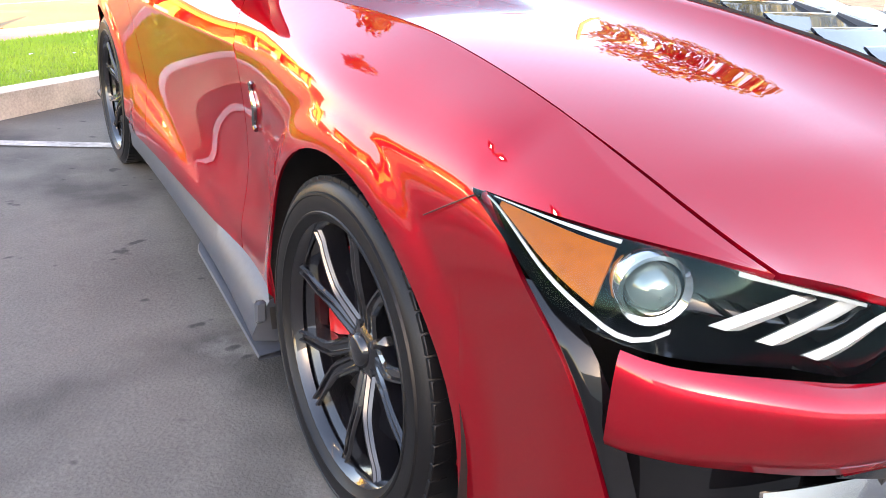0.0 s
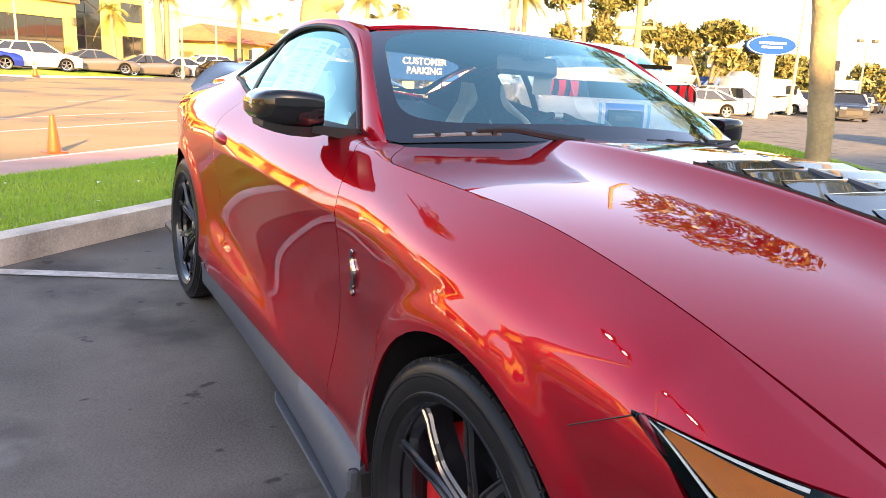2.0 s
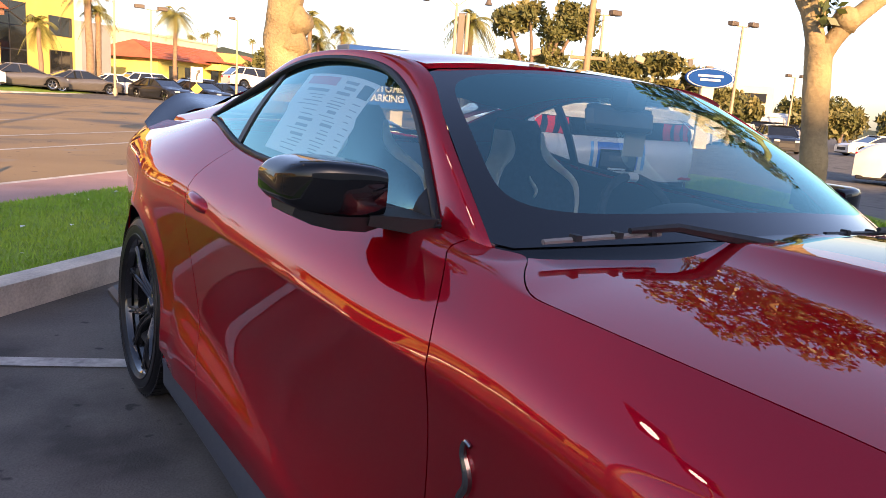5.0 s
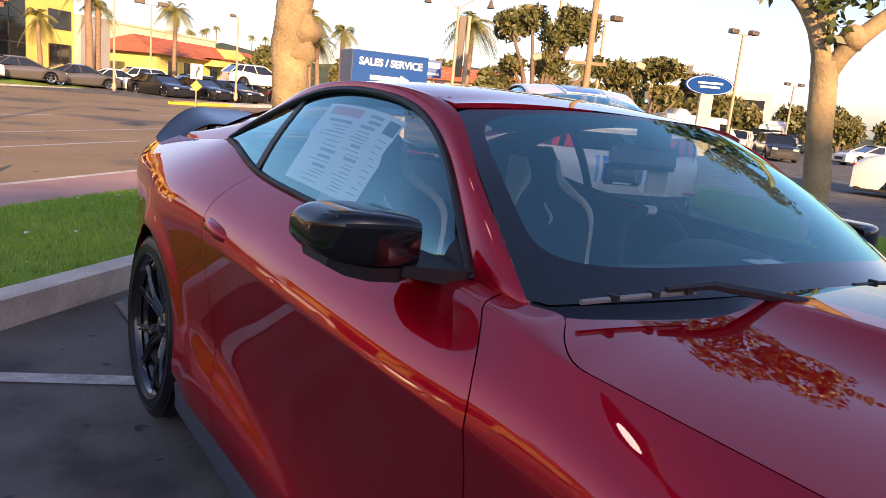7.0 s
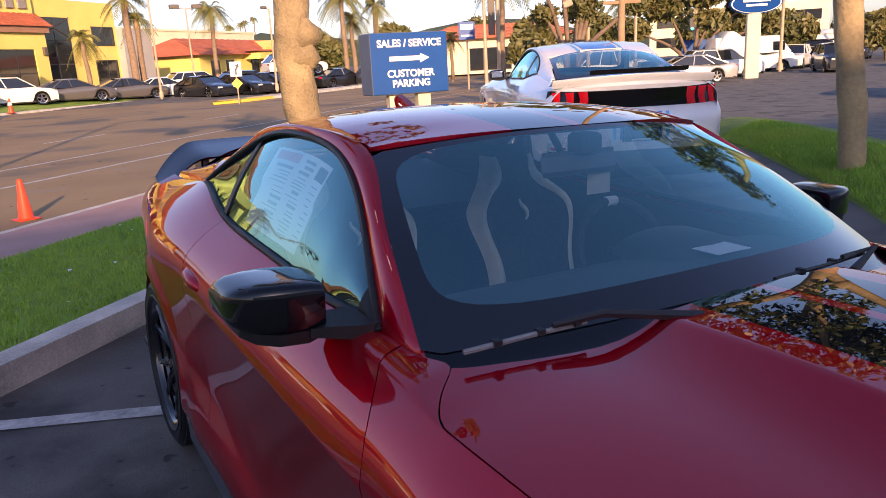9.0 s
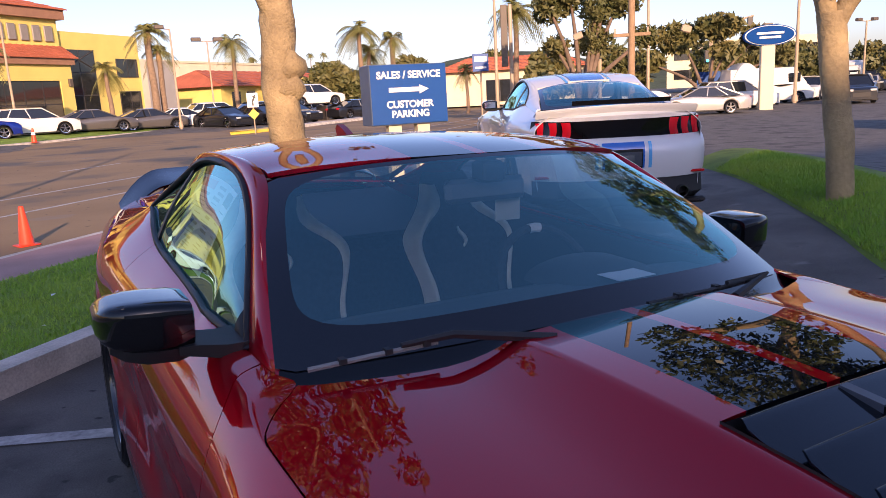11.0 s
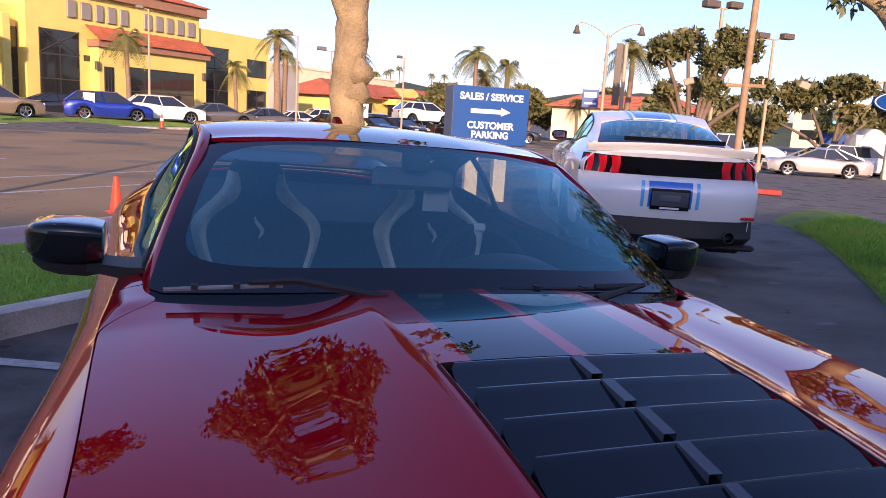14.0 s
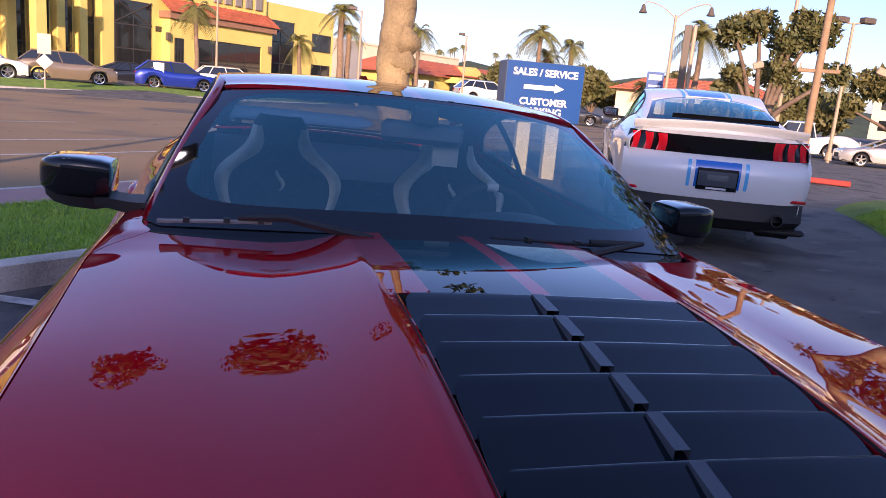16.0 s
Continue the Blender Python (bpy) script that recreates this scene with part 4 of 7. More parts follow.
both("splitter", lip, PLASTIC)
bl = Shape()
rows = []
for t in steps(0.30, 0.85, 14):
    p = BAND(t)
    g = min(1, (t - 0.30) * 6)
    rows.append([Vector((p.x, p.y + 0.01, 0.585)), Vector((p.x, p.y - 0.012, 0.58)), Vector((p.x, p.y - 0.005, 0.58 - 0.038 * g - 0.004))])
bl.grid(rows)
both("duct_blade", bl, DARKCHROME, smooth=60, solid=0.004)
fog = Shape()
rows = []
for t in steps(0.22, 0.5, 12):
    p = BAND(t)
    rows.append([Vector((p.x * 0.975, p.y + 0.012, 0.545)), Vector((p.x * 0.985, p.y + 0.002, 0.52)), Vector((p.x * 0.98, p.y + 0.008, 0.485))])
fog.grid(rows)
both("turn_lamp", fog, [SILVER], "small ribbed lamp under the bumper band", solid=0.006)
gr = Shape().box((-0.66, -0.83, 0.28), (0.66, -0.80, 0.70), 0.01)
part("grille", gr, PLASTIC, car, "black mesh grille")


def lamp_at(s, w, deep=0.0):
    """A point behind the headlamp's lens."""
    p = LAMP_TOP(s).lerp(LAMP_LOW(s), w)
    return p + Vector((-0.55, 0.75, -0.12)) * deep


for side in (1, -1):
    def m(sh):
        return sh if side > 0 else sh.mirrored()
    ss = steps(0, 1, 28)
    bowl = Shape().grid([[lamp_at(s, w, 0.075 * math.sin(math.pi * min(1, max(0, w))) ** 0.5 * min(1, s * 8)) for w in steps(0, 1, 8)] for s in ss])
    lamp = part("headlamp", m(bowl), BLACK, car, "slim headlamp with an amber corner and three light bars", recalc=False)
    lens = Shape().grid([[lamp_at(s, w) + Vector((0.006, -0.006, 0.002)) * math.sin(math.pi * w) for w in steps(0, 1, 8)] for s in ss], flip=True)
    part("lens", m(lens), LENS, lamp, smooth=60).visible_shadow = False
    strip_w = spline([0.06, 0.12, 0.20, 0.30, 0.40, 0.50, 0.54], [0.20, 0.46, 0.66, 0.78, 0.88, 0.90, 0.72])
    am = Shape().grid([[lamp_at(s, w, 0.014) for w in steps(0.14, max(0.16, strip_w(s) - 0.09), 6)] for s in steps(0.11, 0.40, 10)])
    part("amber_reflector", m(am), AMBER, lamp, "amber corner reflector", solid=0.004)
    edge = Shape()
    edge.grid([[lamp_at(s, strip_w(s) + o, 0.008) for o in (-0.026, 0.026)] for s in steps(0.06, 0.53, 18)])
    edge.grid([[lamp_at(s, w, 0.006) for w in (0.03, 0.075)] for s in steps(0.08, 0.40, 14)])
    edge.grid([[lamp_at(s, w, 0.006) for w in (0.03, 0.075)] for s in steps(0.60, 0.88, 10)])
    part("light_strip", m(edge), LAMPWHITE, lamp, "white edge light strip", solid=0.003)
    pr = Shape()
    c = lamp_at(0.485, 0.43, 0.030)
    pr.lathe([(0.001, 0.030), (0.015, 0.027), (0.026, 0.016), (0.030, 0.0), (0.030, -0.03)], 24, "y")
    pr.move(Matrix.Translation(c) @ Matrix.Rotation(radians(28), 4, "Z") @ Matrix.Scale(-1, 4, (0, 1, 0)))
    part("projector", m(pr), PROJ, lamp, recalc=True)
    rg = Shape()
    rg.lathe([(0.032, 0.010), (0.039, 0.015), (0.043, 0.008), (0.041, -0.02)], 28, "y")
    rg.move(Matrix.Translation(c) @ Matrix.Rotation(radians(28), 4, "Z") @ Matrix.Scale(-1, 4, (0, 1, 0)))
    part("projector_ring", m(rg), CHROME, lamp, recalc=True)
    for s0, w0, s1, w1 in ((0.735, 0.14, 0.612, 0.64), (0.85, 0.06, 0.70, 0.74), (0.985, 0.08, 0.80, 0.84)):
        b = Shape()
        rows = []
        for w in steps(0, 1, 8):
            s, ww = s0 + (s1 - s0) * w, w0 + (w1 - w0) * w
            q0, q1 = lamp_at(max(0, s - 0.027), ww, 0.010), lamp_at(min(1, s + 0.027), ww, 0.010)
            rows.append([q0, q0.lerp(q1, 0.5) + Vector((0.004, -0.005, 0)), q1])
        b.grid(rows)
        part("light_bar", m(b), LAMPWHITE, lamp, "frosted white light bar", smooth=60, solid=0.006)

# seam between fender and bumper skin, and the brake duct ahead of the rear wheel
seam = Shape().tube([(side_x(-0.315 - 0.115 * t, 0.735 + 0.068 * t) + 0.0085 * (1 - t), -0.315 - 0.115 * t, 0.735 + 0.068 * t) for t in steps(0, 1, 12)], 0.0009, 5)
both("fender_seam", seam, SEAL)
duct = Shape()
rows = []
for t in steps(0, 1, 8):
    y = 2.12 + 0.165 * t
    lo, hi = 0.31 + 0.02 * t, 0.335 + 0.19 * t
    rows.append([(side_x(y, z) + 0.003, y, z) for z in steps(lo, hi, 5)])
duct.grid(rows, flip=True)
both("brake_duct", duct, BLACK, "black brake duct ahead of the rear wheel", solid=0.004)

# side skirts with the flared winglet ahead
sk = Shape()
rows = []
outer = spline([0.40, 0.7, 1.2, 1.8, 2.32], [0.990, 0.958, 0.926, 0.906, 0.900])
for y in steps(0.405, 2.32, 40):
    a = SIDE[1](y)
    o = outer(y)
    rows.append([(a - 0.03, y, 0.284), (a + 0.004, y, 0.276), (a + (o - a) * 0.55, y, 0.240), (o, y, 0.188), (o - 0.004, y, 0.176), (a - 0.06, y, 0.15)])
sk.grid(rows)
sk.face(rows[0])
sk.face(rows[-1][::-1])
both("side_skirt", sk, SATIN, "satin grey side skirt", smooth=50, recalc=True)
wl = Shape()
rows = []
for t in steps(0, 1, 14):
    y = 1.19 - (1.19 - 0.37) * t
    o = 0.892 + 0.040 * min(1, t * 9) + 0.052 * t
    rows.append([(0.86, y, 0.160), (o, y, 0.152), (o + 0.003, y, 0.146), (o, y, 0.140), (0.86, y, 0.14)])
wl.grid(rows)
both("skirt_winglet", wl, SATIN, smooth=50, recalc=True)
fk = Shape().box((0.962, 0.372, 0.235), (0.990, 0.392, 0.292), 0.006)
both("skirt_end_plate", fk, SATIN)

# rear wing, aerial, rear bumper and lamps
wing = Shape()
rows = []
for s in steps(-1, 1, 40):
    a = abs(s)
    x = 0.725 * s
    z = 1.135 - 0.150 * max(0, (a - 0.70) / 0.30) ** 1.8
    yc = 3.36 - 0.12 * a * a
    c = 0.30 - 0.07 * a ** 3
    rows.append([(x, yc, z - 0.024), (x, yc + c * 0.25, z - 0.006), (x, yc + c * 0.7, z + 0.012), (x, yc + c, z + 0.034), (x, yc + c + 0.004, z + 0.026), (x, yc + c * 0.7, z - 0.006), (x, yc + c * 0.3, z - 0.026), (x, yc + 0.01, z - 0.034)])
wing.grid(rows, closed=True)
wing.face(rows[0])
wing.face(rows[-1][::-1])
part("rear_wing", wing, BLACK, car, "gloss black rear wing", smooth=50, recalc=True)
for x in (-0.5, 0.5):
    part("wing_mount", Shape().box((x - 0.02, 3.37, 1.02), (x + 0.02, 3.52, 1.12), 0.008), BLACK, car)
fin = Shape().prism([(2.14, 1.365), (2.26, 1.348), (2.285, 1.395), (2.265, 1.412), (2.22, 1.398)], -0.014, 0.014, "x")
part("roof_aerial", fin, RED, car, "small red shark-fin aerial")


def tail(root, paint, wide=1.0):
    """Boot lid, rear bumper and the three-bar lamps."""
    lid = Shape()
    rows = []
    for v in steps(0, 1, 10):
        rows.append([(x, 3.10 + 0.62 * v - (0.05 + 0.08 * v) * (abs(k) ** 2) + 0.11 * (1 - v), 1.092 - 0.030 * v - 0.03 * abs(k) ** 2 - 0.02 * v * v) for k in steps(-1, 1, 20) for x in ((0.63 - 0.02 * v) * k,)])
    lid.grid(rows)
    part("boot_lid", lid, paint, root, smooth=60, solid=0.012)
    bp = Shape()
    rows = []
    for k in steps(-1, 1, 44):
        a = abs(k)
        x = wide * 0.800 * math.copysign(1 - (1 - a) ** 1.15, k)
        y = 3.775 - 0.22 * a ** 3.2
        rows.append([(x * 0.83, y - 0.10 + 0.03 * (1 - a), 1.045 - 0.035 * a * a), (x * 0.90, y - 0.045, 1.020 - 0.03 * a * a), (x * 0.955, y - 0.060, 0.985), (x, y - 0.060, 0.82), (x, y - 0.01, 0.795), (x, y + 0.035, 0.74), (x, y + 0.045, 0.66), (x, y + 0.03, 0.54), (x * 0.99, y + 0.0, 0.455)])
    bp.grid(rows, lambda r, c: 1 if 2 <= c <= 2 and abs(rows[r][c][0]) < 0.755 else 0)
    part("rear_bumper", bp, [paint, BLACK], root, smooth=40, solid=0.01)
    df = Shape()
    df.grid([[(wide * 0.785 * k, 3.77 - 0.21 * abs(k) ** 3, 0.465), (wide * 0.79 * k, 3.79 - 0.2 * abs(k) ** 3, 0.30), (wide * 0.78 * k, 3.6 - 0.2 * abs(k) ** 3, 0.20)] for k in steps(-1, 1, 24)])
    part("rear_diffuser", df, PLASTIC, root, smooth=40, solid=0.01)
    for s in (-1, 1):
        for j in range(3):
            lb = Shape()
            x0 = wide * s * (0.485 + 0.108 * j)
            a = abs(x0) / 0.80
            y = 3.775 - 0.22 * a ** 3.2 - 0.052
            rows = []
            for z in steps(0.828, 0.978, 7):
                w = 0.046
                o = -0.014 * s * math.sin(math.pi * (z - 0.835) / 0.137)
                rows.append([(x0 - w + o, y + 0.006, z), (x0 + o, y + 0.022, z), (x0 + w + o, y + 0.006, z)])
            lb.grid(rows)
            part("tail_lamp_bar", lb, LAMPRED, root, "red vertical tail lamp bar", smooth=60, solid=0.006)
        ex = Shape().lathe([(0.045, 0.10), (0.050, 0.10), (0.050, -0.05), (0.042, -0.05)], 18, "y", (s * 0.55, 3.70, 0.32))
        part("exhaust_pipe", ex, DARKCHROME, root)


tail(car, RED, 0.90)

# wipers along the foot of the screen
for pts, tip in ((((-0.705, 0.722, 1.022), (-0.58, 0.700, 1.033), (-0.455, 0.682, 1.041)), (-0.235, 0.585, 1.040)), (((0.075, 0.656, 1.040), (0.27, 0.664, 1.038), (0.485, 0.694, 1.030)), (0.34, 0.625, 1.026))):
    blade = Shape().tube([Vector(p) + Vector((0, -0.008, 0.006)) for p in pts], 0.0055, 6)
    wp = part("wiper", blade, WIPERGREY if pts[0][0] < 0 else PLASTIC, car, "windshield wiper with a grey blade")
    arm = Shape().tube([Vector(pts[1]).lerp(Vector(pts[2]), 0.4) + Vector((0, -0.012, 0.016)), Vector(pts[2]) + Vector((0.03, -0.02, 0.020)), Vector(tip)], lambda t: 0.006 + 0.006 * t, 6)
    part("wiper_arm", arm, PLASTIC, wp)
    for t in (0.25, 0.6, 0.9):
        c = Vector(pts[0]).lerp(Vector(pts[2]), t) + Vector((0, -0.010, 0.012))
        part("wiper_clip", Shape().box(c - Vector((0.007, 0.010, 0.007)), c + Vector((0.007, 0.008, 0.004))), PLASTIC, wp)

# side emblem: a plain curved chrome mark
for s in (1, -1):
    em = Shape()
    pts = [(0.600, 0.640), (0.612, 0.650), (0.604, 0.668), (0.592, 0.690), (0.598, 0.715), (0.606, 0.735), (0.598, 0.755), (0.586, 0.752)]
    c3 = curve3([(s * (side_x(y, z) + 0.003), y, z) for y, z in pts])
    em.tube([c3(t) for t in steps(0, 1, 24)], lambda t: 0.0035 + 0.0055 * math.sin(math.pi * min(1, 0.25 + t * 0.75)), 8)
    part("side_emblem", em, DARKCHROME, car, "small plain chrome emblem")

# inside the cabin
cabin = Shape()
cabin.grid([[(x, y, z) for x in steps(-0.70, 0.70, 12)] for y, z in ((0.78, 0.985), (0.95, 0.985), (1.12, 0.975), (1.24, 0.945), (1.29, 0.86), (1.27, 0.60))])
part("dashboard", cabin, DASH, car, "dark padded dashboard", smooth=50, solid=0.02)
hood_bin = Shape().grid([[(0.37 + 0.19 * math.cos(a), y, 0.955 + h * math.sin(a)) for a in steps(0, math.pi, 12)] for y, h in ((0.98, 0.02), (1.10, 0.062), (1.24, 0.066), (1.27, 0.06))])
part("instrument_hood", hood_bin, DASH, car, smooth=50)
stw = Shape()
ring = [Vector((0.185 * math.cos(a), 0, 0.185 * math.sin(a))) for a in steps(0, 2 * math.pi, 32)]
stw.tube(ring, 0.015, 8, caps=False)
stw.move(Matrix.Translation((0.37, 1.40, 0.90)) @ Matrix.Rotation(radians(-24), 4, "X"))
sw = part("steering_wheel", stw, SEATDARK, car, "black suede steering wheel")
mk = Shape().tube([Vector((0.185 * math.cos(a), 0, 0.185 * math.sin(a))) for a in steps(1.45, 1.69, 4)], 0.0165, 8)
part("centre_mark", mk.move(Matrix.Translation((0.37, 1.40, 0.90)) @ Matrix.Rotation(radians(-24), 4, "X")), PAPER, sw)
hb = Shape().box((0.29, 1.38, 0.83), (0.45, 1.42, 0.93), 0.02)
part("wheel_hub", hb, SEATDARK, sw)


def bucket_seat(x0):
    """A sports seat: dark middle, pale shoulder bolsters, built-in headrest."""
    halves = spline([0.42, 0.70, 0.80, 0.88, 0.93, 0.98, 1.03, 1.08, 1.13, 1.18, 1.215], [0.21, 0.20, 0.206, 0.232, 0.247, 0.247, 0.208, 0.150, 0.120, 0.106, 0.083])
    def back_y(z):
        return 1.83 + 0.30 * (z - 0.42)
    shell = Shape()
    rows = []
    for z in steps(0.42, 1.215, 34):
        h = halves(z)
        row = []
        for k in steps(-1, 1, 40):
            a = abs(k)
            bol = 0.055 * smooth_step(0.55, 0.85, a) * (1 - smooth_step(1.0, 1.12, z)) - 0.05 * smooth_step(0.86, 1.0, a)
            row.append((x0 + h * k, back_y(z) - bol - 0.03 * (1 - a * a), z))
        rows.append(row)
    shell.grid(rows)
    b = part("seat_back", shell, SEATDARK, car, "dark suede sports seat with pale bolsters", smooth=60, solid=0.07)
    inner = spline([0.6, 0.80, 0.90, 0.97, 1.02, 1.05, 1.09, 1.17], [0.78, 0.79, 0.80, 0.77, 0.68, 0.56, 0.50, 0.70])
    for s in (-1, 1):
        rows = []
        for z in steps(0.60, 1.17, 40):
            h, k0 = halves(z), inner(z)
            row = []
            for k in steps(k0, 1.0, 8):
                bol = 0.055 * smooth_step(0.55, 0.85, k) * (1 - smooth_step(1.0, 1.12, z)) - 0.05 * smooth_step(0.86, 1.0, k)
                row.append((x0 + s * h * k, back_y(z) - bol - 0.03 * (1 - k * k) - 0.006 - 0.006 * math.sin(math.pi * (k - k0) / (1 - k0)), z))
            rows.append(row)
        part("bolster", Shape().grid(rows, flip=s < 0), SEATLIGHT, b, "pale leather bolster", smooth=60, solid=0.004)
    cu = Shape().box((x0 - 0.25, 1.36, 0.30), (x0 + 0.25, 1.90, 0.46), 0.05)
    part("seat_cushion", cu, SEATDARK, b)
    em = Shape()
    em.tube([(x0 + 0.014 * math.sin(t * 5), back_y(0.925 + 0.08 * t) - 0.040, 0.925 + 0.08 * t) for t in steps(0, 1, 12)], lambda t: 0.004 + 0.005 * math.sin(math.pi * t), 6)
    part("seat_emblem", em, SEATLIGHT, b)


def smooth_step(a, b, v):
    k = min(1.0, max(0.0, (v - a) / (b - a)))
    return k * k * (3 - 2 * k)


bucket_seat(-0.350)
bucket_seat(0.372)
rb = Shape().box((-0.62, 2.30, 0.45), (0.62, 2.42, 0.93), 0.05)
part("rear_bench", rb, SEATDARK, car)
sh2 = Shape().grid([[(x, y, z) for x in steps(-0.62, 0.62, 8)] for y, z in ((2.40, 0.93), (2.75, 0.98), (3.15, 1.03))])
part("parcel_shelf", sh2, DASH, car, solid=0.02)
hl = Shape().grid([[roof_point(k * 0.97, v) - Vector((0, 0, 0.028)) for k in steps(-1, 1, 14)] for v in steps(0.03, 0.97, 10)], flip=True)
part("headliner", hl, HEADLINER, car, smooth=60)
for s in (1, -1):
    dp = Shape().grid([[(s * (rim_point(y)[0] - 0.035), y, rim_point(y)[1] - 0.012), (s * (rim_point(y)[0] - 0.05), y, 0.80), (s * 0.73, y, 0.60), (s * 0.74, y, 0.28)] for y in steps(0.80, 2.45, 16)])
    part("door_lining", dp, DASH, car, smooth=40)
rv = Shape().box((-0.135, -0.015, -0.034), (0.135, 0.018, 0.034), 0.014).move(Matrix.Translation((0.030, 1.25, 1.250)) @ Matrix.Rotation(radians(-8), 4, "X"))
rm = part("rear_view_mirror", rv, MIRRORBACK, car, "dark rear-view mirror behind the screen")
part("mirror_pane", Shape().box((-0.115, 0.018, -0.028), (0.115, 0.0205, 0.028)).move(Matrix.Translation((0.030, 1.25, 1.250)) @ Matrix.Rotation(radians(-8), 4, "X")), CHROME, rm)
part("mirror_stem", Shape().box((-0.012, 1.19, 1.275), (0.062, 1.262, 1.335), 0.008), PLASTIC, rm)

tag = thing("paper_tag", "pale paper tag hanging from the rear-view mirror", "tag", m=LEVEL)
part("card", Shape().box((0.072, 1.262, 1.150), (0.160, 1.2635, 1.228)).move(Matrix.Rotation(radians(0), 4, "Z")), TAGPAPER, tag)
part("string", Shape().tube([(0.118, 1.262, 1.226), (0.112, 1.262, 1.262)], 0.0015, 5), TAGPAPER, tag)

# paper on the dashboard, and the price sheet inside the passenger's window
pp = thing("paper_sheet", "white folded paper lying on the dashboard", "paper", m=LEVEL)
part("page", Shape().box((0.29, 0.97, 0.999), (0.43, 1.06, 1.001)).move(Matrix.Rotation(radians(0), 4, "Z")), PAPER, pp)


def pane(y, w):
    """A point just inside the passenger's window; w from 0 at the sill to 1 at the top."""
    t = min((DLO_TOP(k / 200) for k in range(201)), key=lambda p: abs(p.y - y))
    lowp = Vector((rim_point(y)[0] - 0.010, y, rim_point(y)[1] + 0.003))
    hi = Vector((t.x - 0.008, y, max(t.z - 0.004, lowp.z)))
    p = lowp.lerp(hi, w) + Vector((0.012 * math.sin(math.pi * w) - 0.006, 0, 0))
    return Vector((-p.x, p.y, p.z))


sheet = thing("price_sheet", "white printed price sheet fixed inside the passenger window", "sign", m=LEVEL)


def sheet_point(a, b, deep=0.0):
    """a across from front to rear, b upwards."""
    y = 1.43 + 0.44 * a + 0.05 * (1 - b) + (0.02 if b > 0.5 else 0)
    p = pane(y, 0.10 + 0.76 * b)
    return p + Vector((-deep, 0, 0))


part("page", Shape().grid([[sheet_point(a, b) for a in steps(0, 1, 12)] for b in steps(0, 1, 10)]), PAPER, sheet, smooth=60, solid=0.001)


def bar(a0, a1, b0, b1, mat):
    part("printed_bar", Shape().grid([[sheet_point(a, b, 0.0022) for a in steps(a0, a1, 4)] for b in steps(b0, b1, 2)]), mat, sheet)


bar(0.02, 0.16, 0.80, 0.95, DARKINK)
bar(0.50, 0.92, 0.87, 0.97, PINKINK)
ink_r = random.Random(12)
for col0, col1, top in ((0.22, 0.46, 0.95), (0.52, 0.86, 0.82)):
    b = top
    while b > 0.06:
        h = ink_r.choice((0.010, 0.010, 0.012, 0.035))
        a0 = col0 + ink_r.uniform(0, 0.04)
        bar(a0, a0 + (col1 - col0) * ink_r.uniform(0.45, 0.95), b - h, b, INK)
        b -= h + ink_r.uniform(0.022, 0.05)
for k in range(10):
    bar(0.04, 0.04 + ink_r.uniform(0.05, 0.11), 0.72 - 0.068 * k, 0.732 - 0.068 * k, INK)
# ---- ground: one sheet; the street runs along ALONG, ACROSS points over it ----
ALONG, ACROSS = Vector((0.745, 0.667, 0)), Vector((-0.667, 0.745, 0))


def smooth01(a, b, v):
    k = min(1.0, max(0.0, (v - a) / (b - a)))
    return k * k * (3 - 2 * k)


ISLE_X = spline([-1.0, 1.0, 2.1, 2.9, 4.0, 5.9, 7.85, 9.6], [3.3, 3.25, 3.7, 4.5, 5.5, 7.1, 8.3, 9.3])


LOT_UP = LEVEL.to_3x3() @ Vector((0, 0, 1))


def ground_z(x, y):
    """The height of the ground: the lot's slope under the red car, a rise to the driveway, a level street."""
    off = x * ACROSS.x + y * ACROSS.y
    lot = -(LOT_UP.x * x + LOT_UP.y * y) / LOT_UP.z
    d = x - ISLE_X(y)
    rise = 0.23 * smooth01(1.2, 3.0, x) + (0.10 * smooth01(-1.2, 0.0, d) + 0.10 * smooth01(0.0, 1.1, d) * (1 - smooth01(2.0, 3.5, d))) * smooth01(-4, 1, y) * (1 - smooth01(9, 12, y))
    near = max(-0.25, min(0.14, lot)) + rise * (1 - smooth01(9, 16, x))
    street = 0.02
    k = smooth01(3.0, 8.5, off) if x < 2 else smooth01(6.5, 10, off)
    z = near * (1 - k) + street * k
    if off > 33.5:
        z += 0.30 * smooth01(33.5, 37, off) + 1.2 * smooth01(44, 54, off)
    return z


def axis_steps(lo, hi, fine_lo, fine_hi, fine, n):
    out = set(round(v, 4) for v in np.arange(fine_lo, fine_hi + 1e-6, fine))
    for k in range(1, n + 1):
        g = (k / n) ** 3
        out.add(fine_lo - (fine_lo - lo) * g)
        out.add(fine_hi + (hi - fine_hi) * g)
    return sorted(out)


def street_point(u, off, z=0.0):
    p = ALONG * u + ACROSS * off
    return Vector((p.x, p.y, ground_z(p.x, p.y) + z))


gx, gy = axis_steps(-1500, 1500, -12, 14, 0.4, 26), axis_steps(-1500, 1500, -8, 16, 0.5, 26)
sheet = Shape().grid([[(x, y, ground_z(x, y)) for x in gx] for y in gy])
structure("ground", sheet, ASPHALT, "worn dark grey asphalt of a car lot")


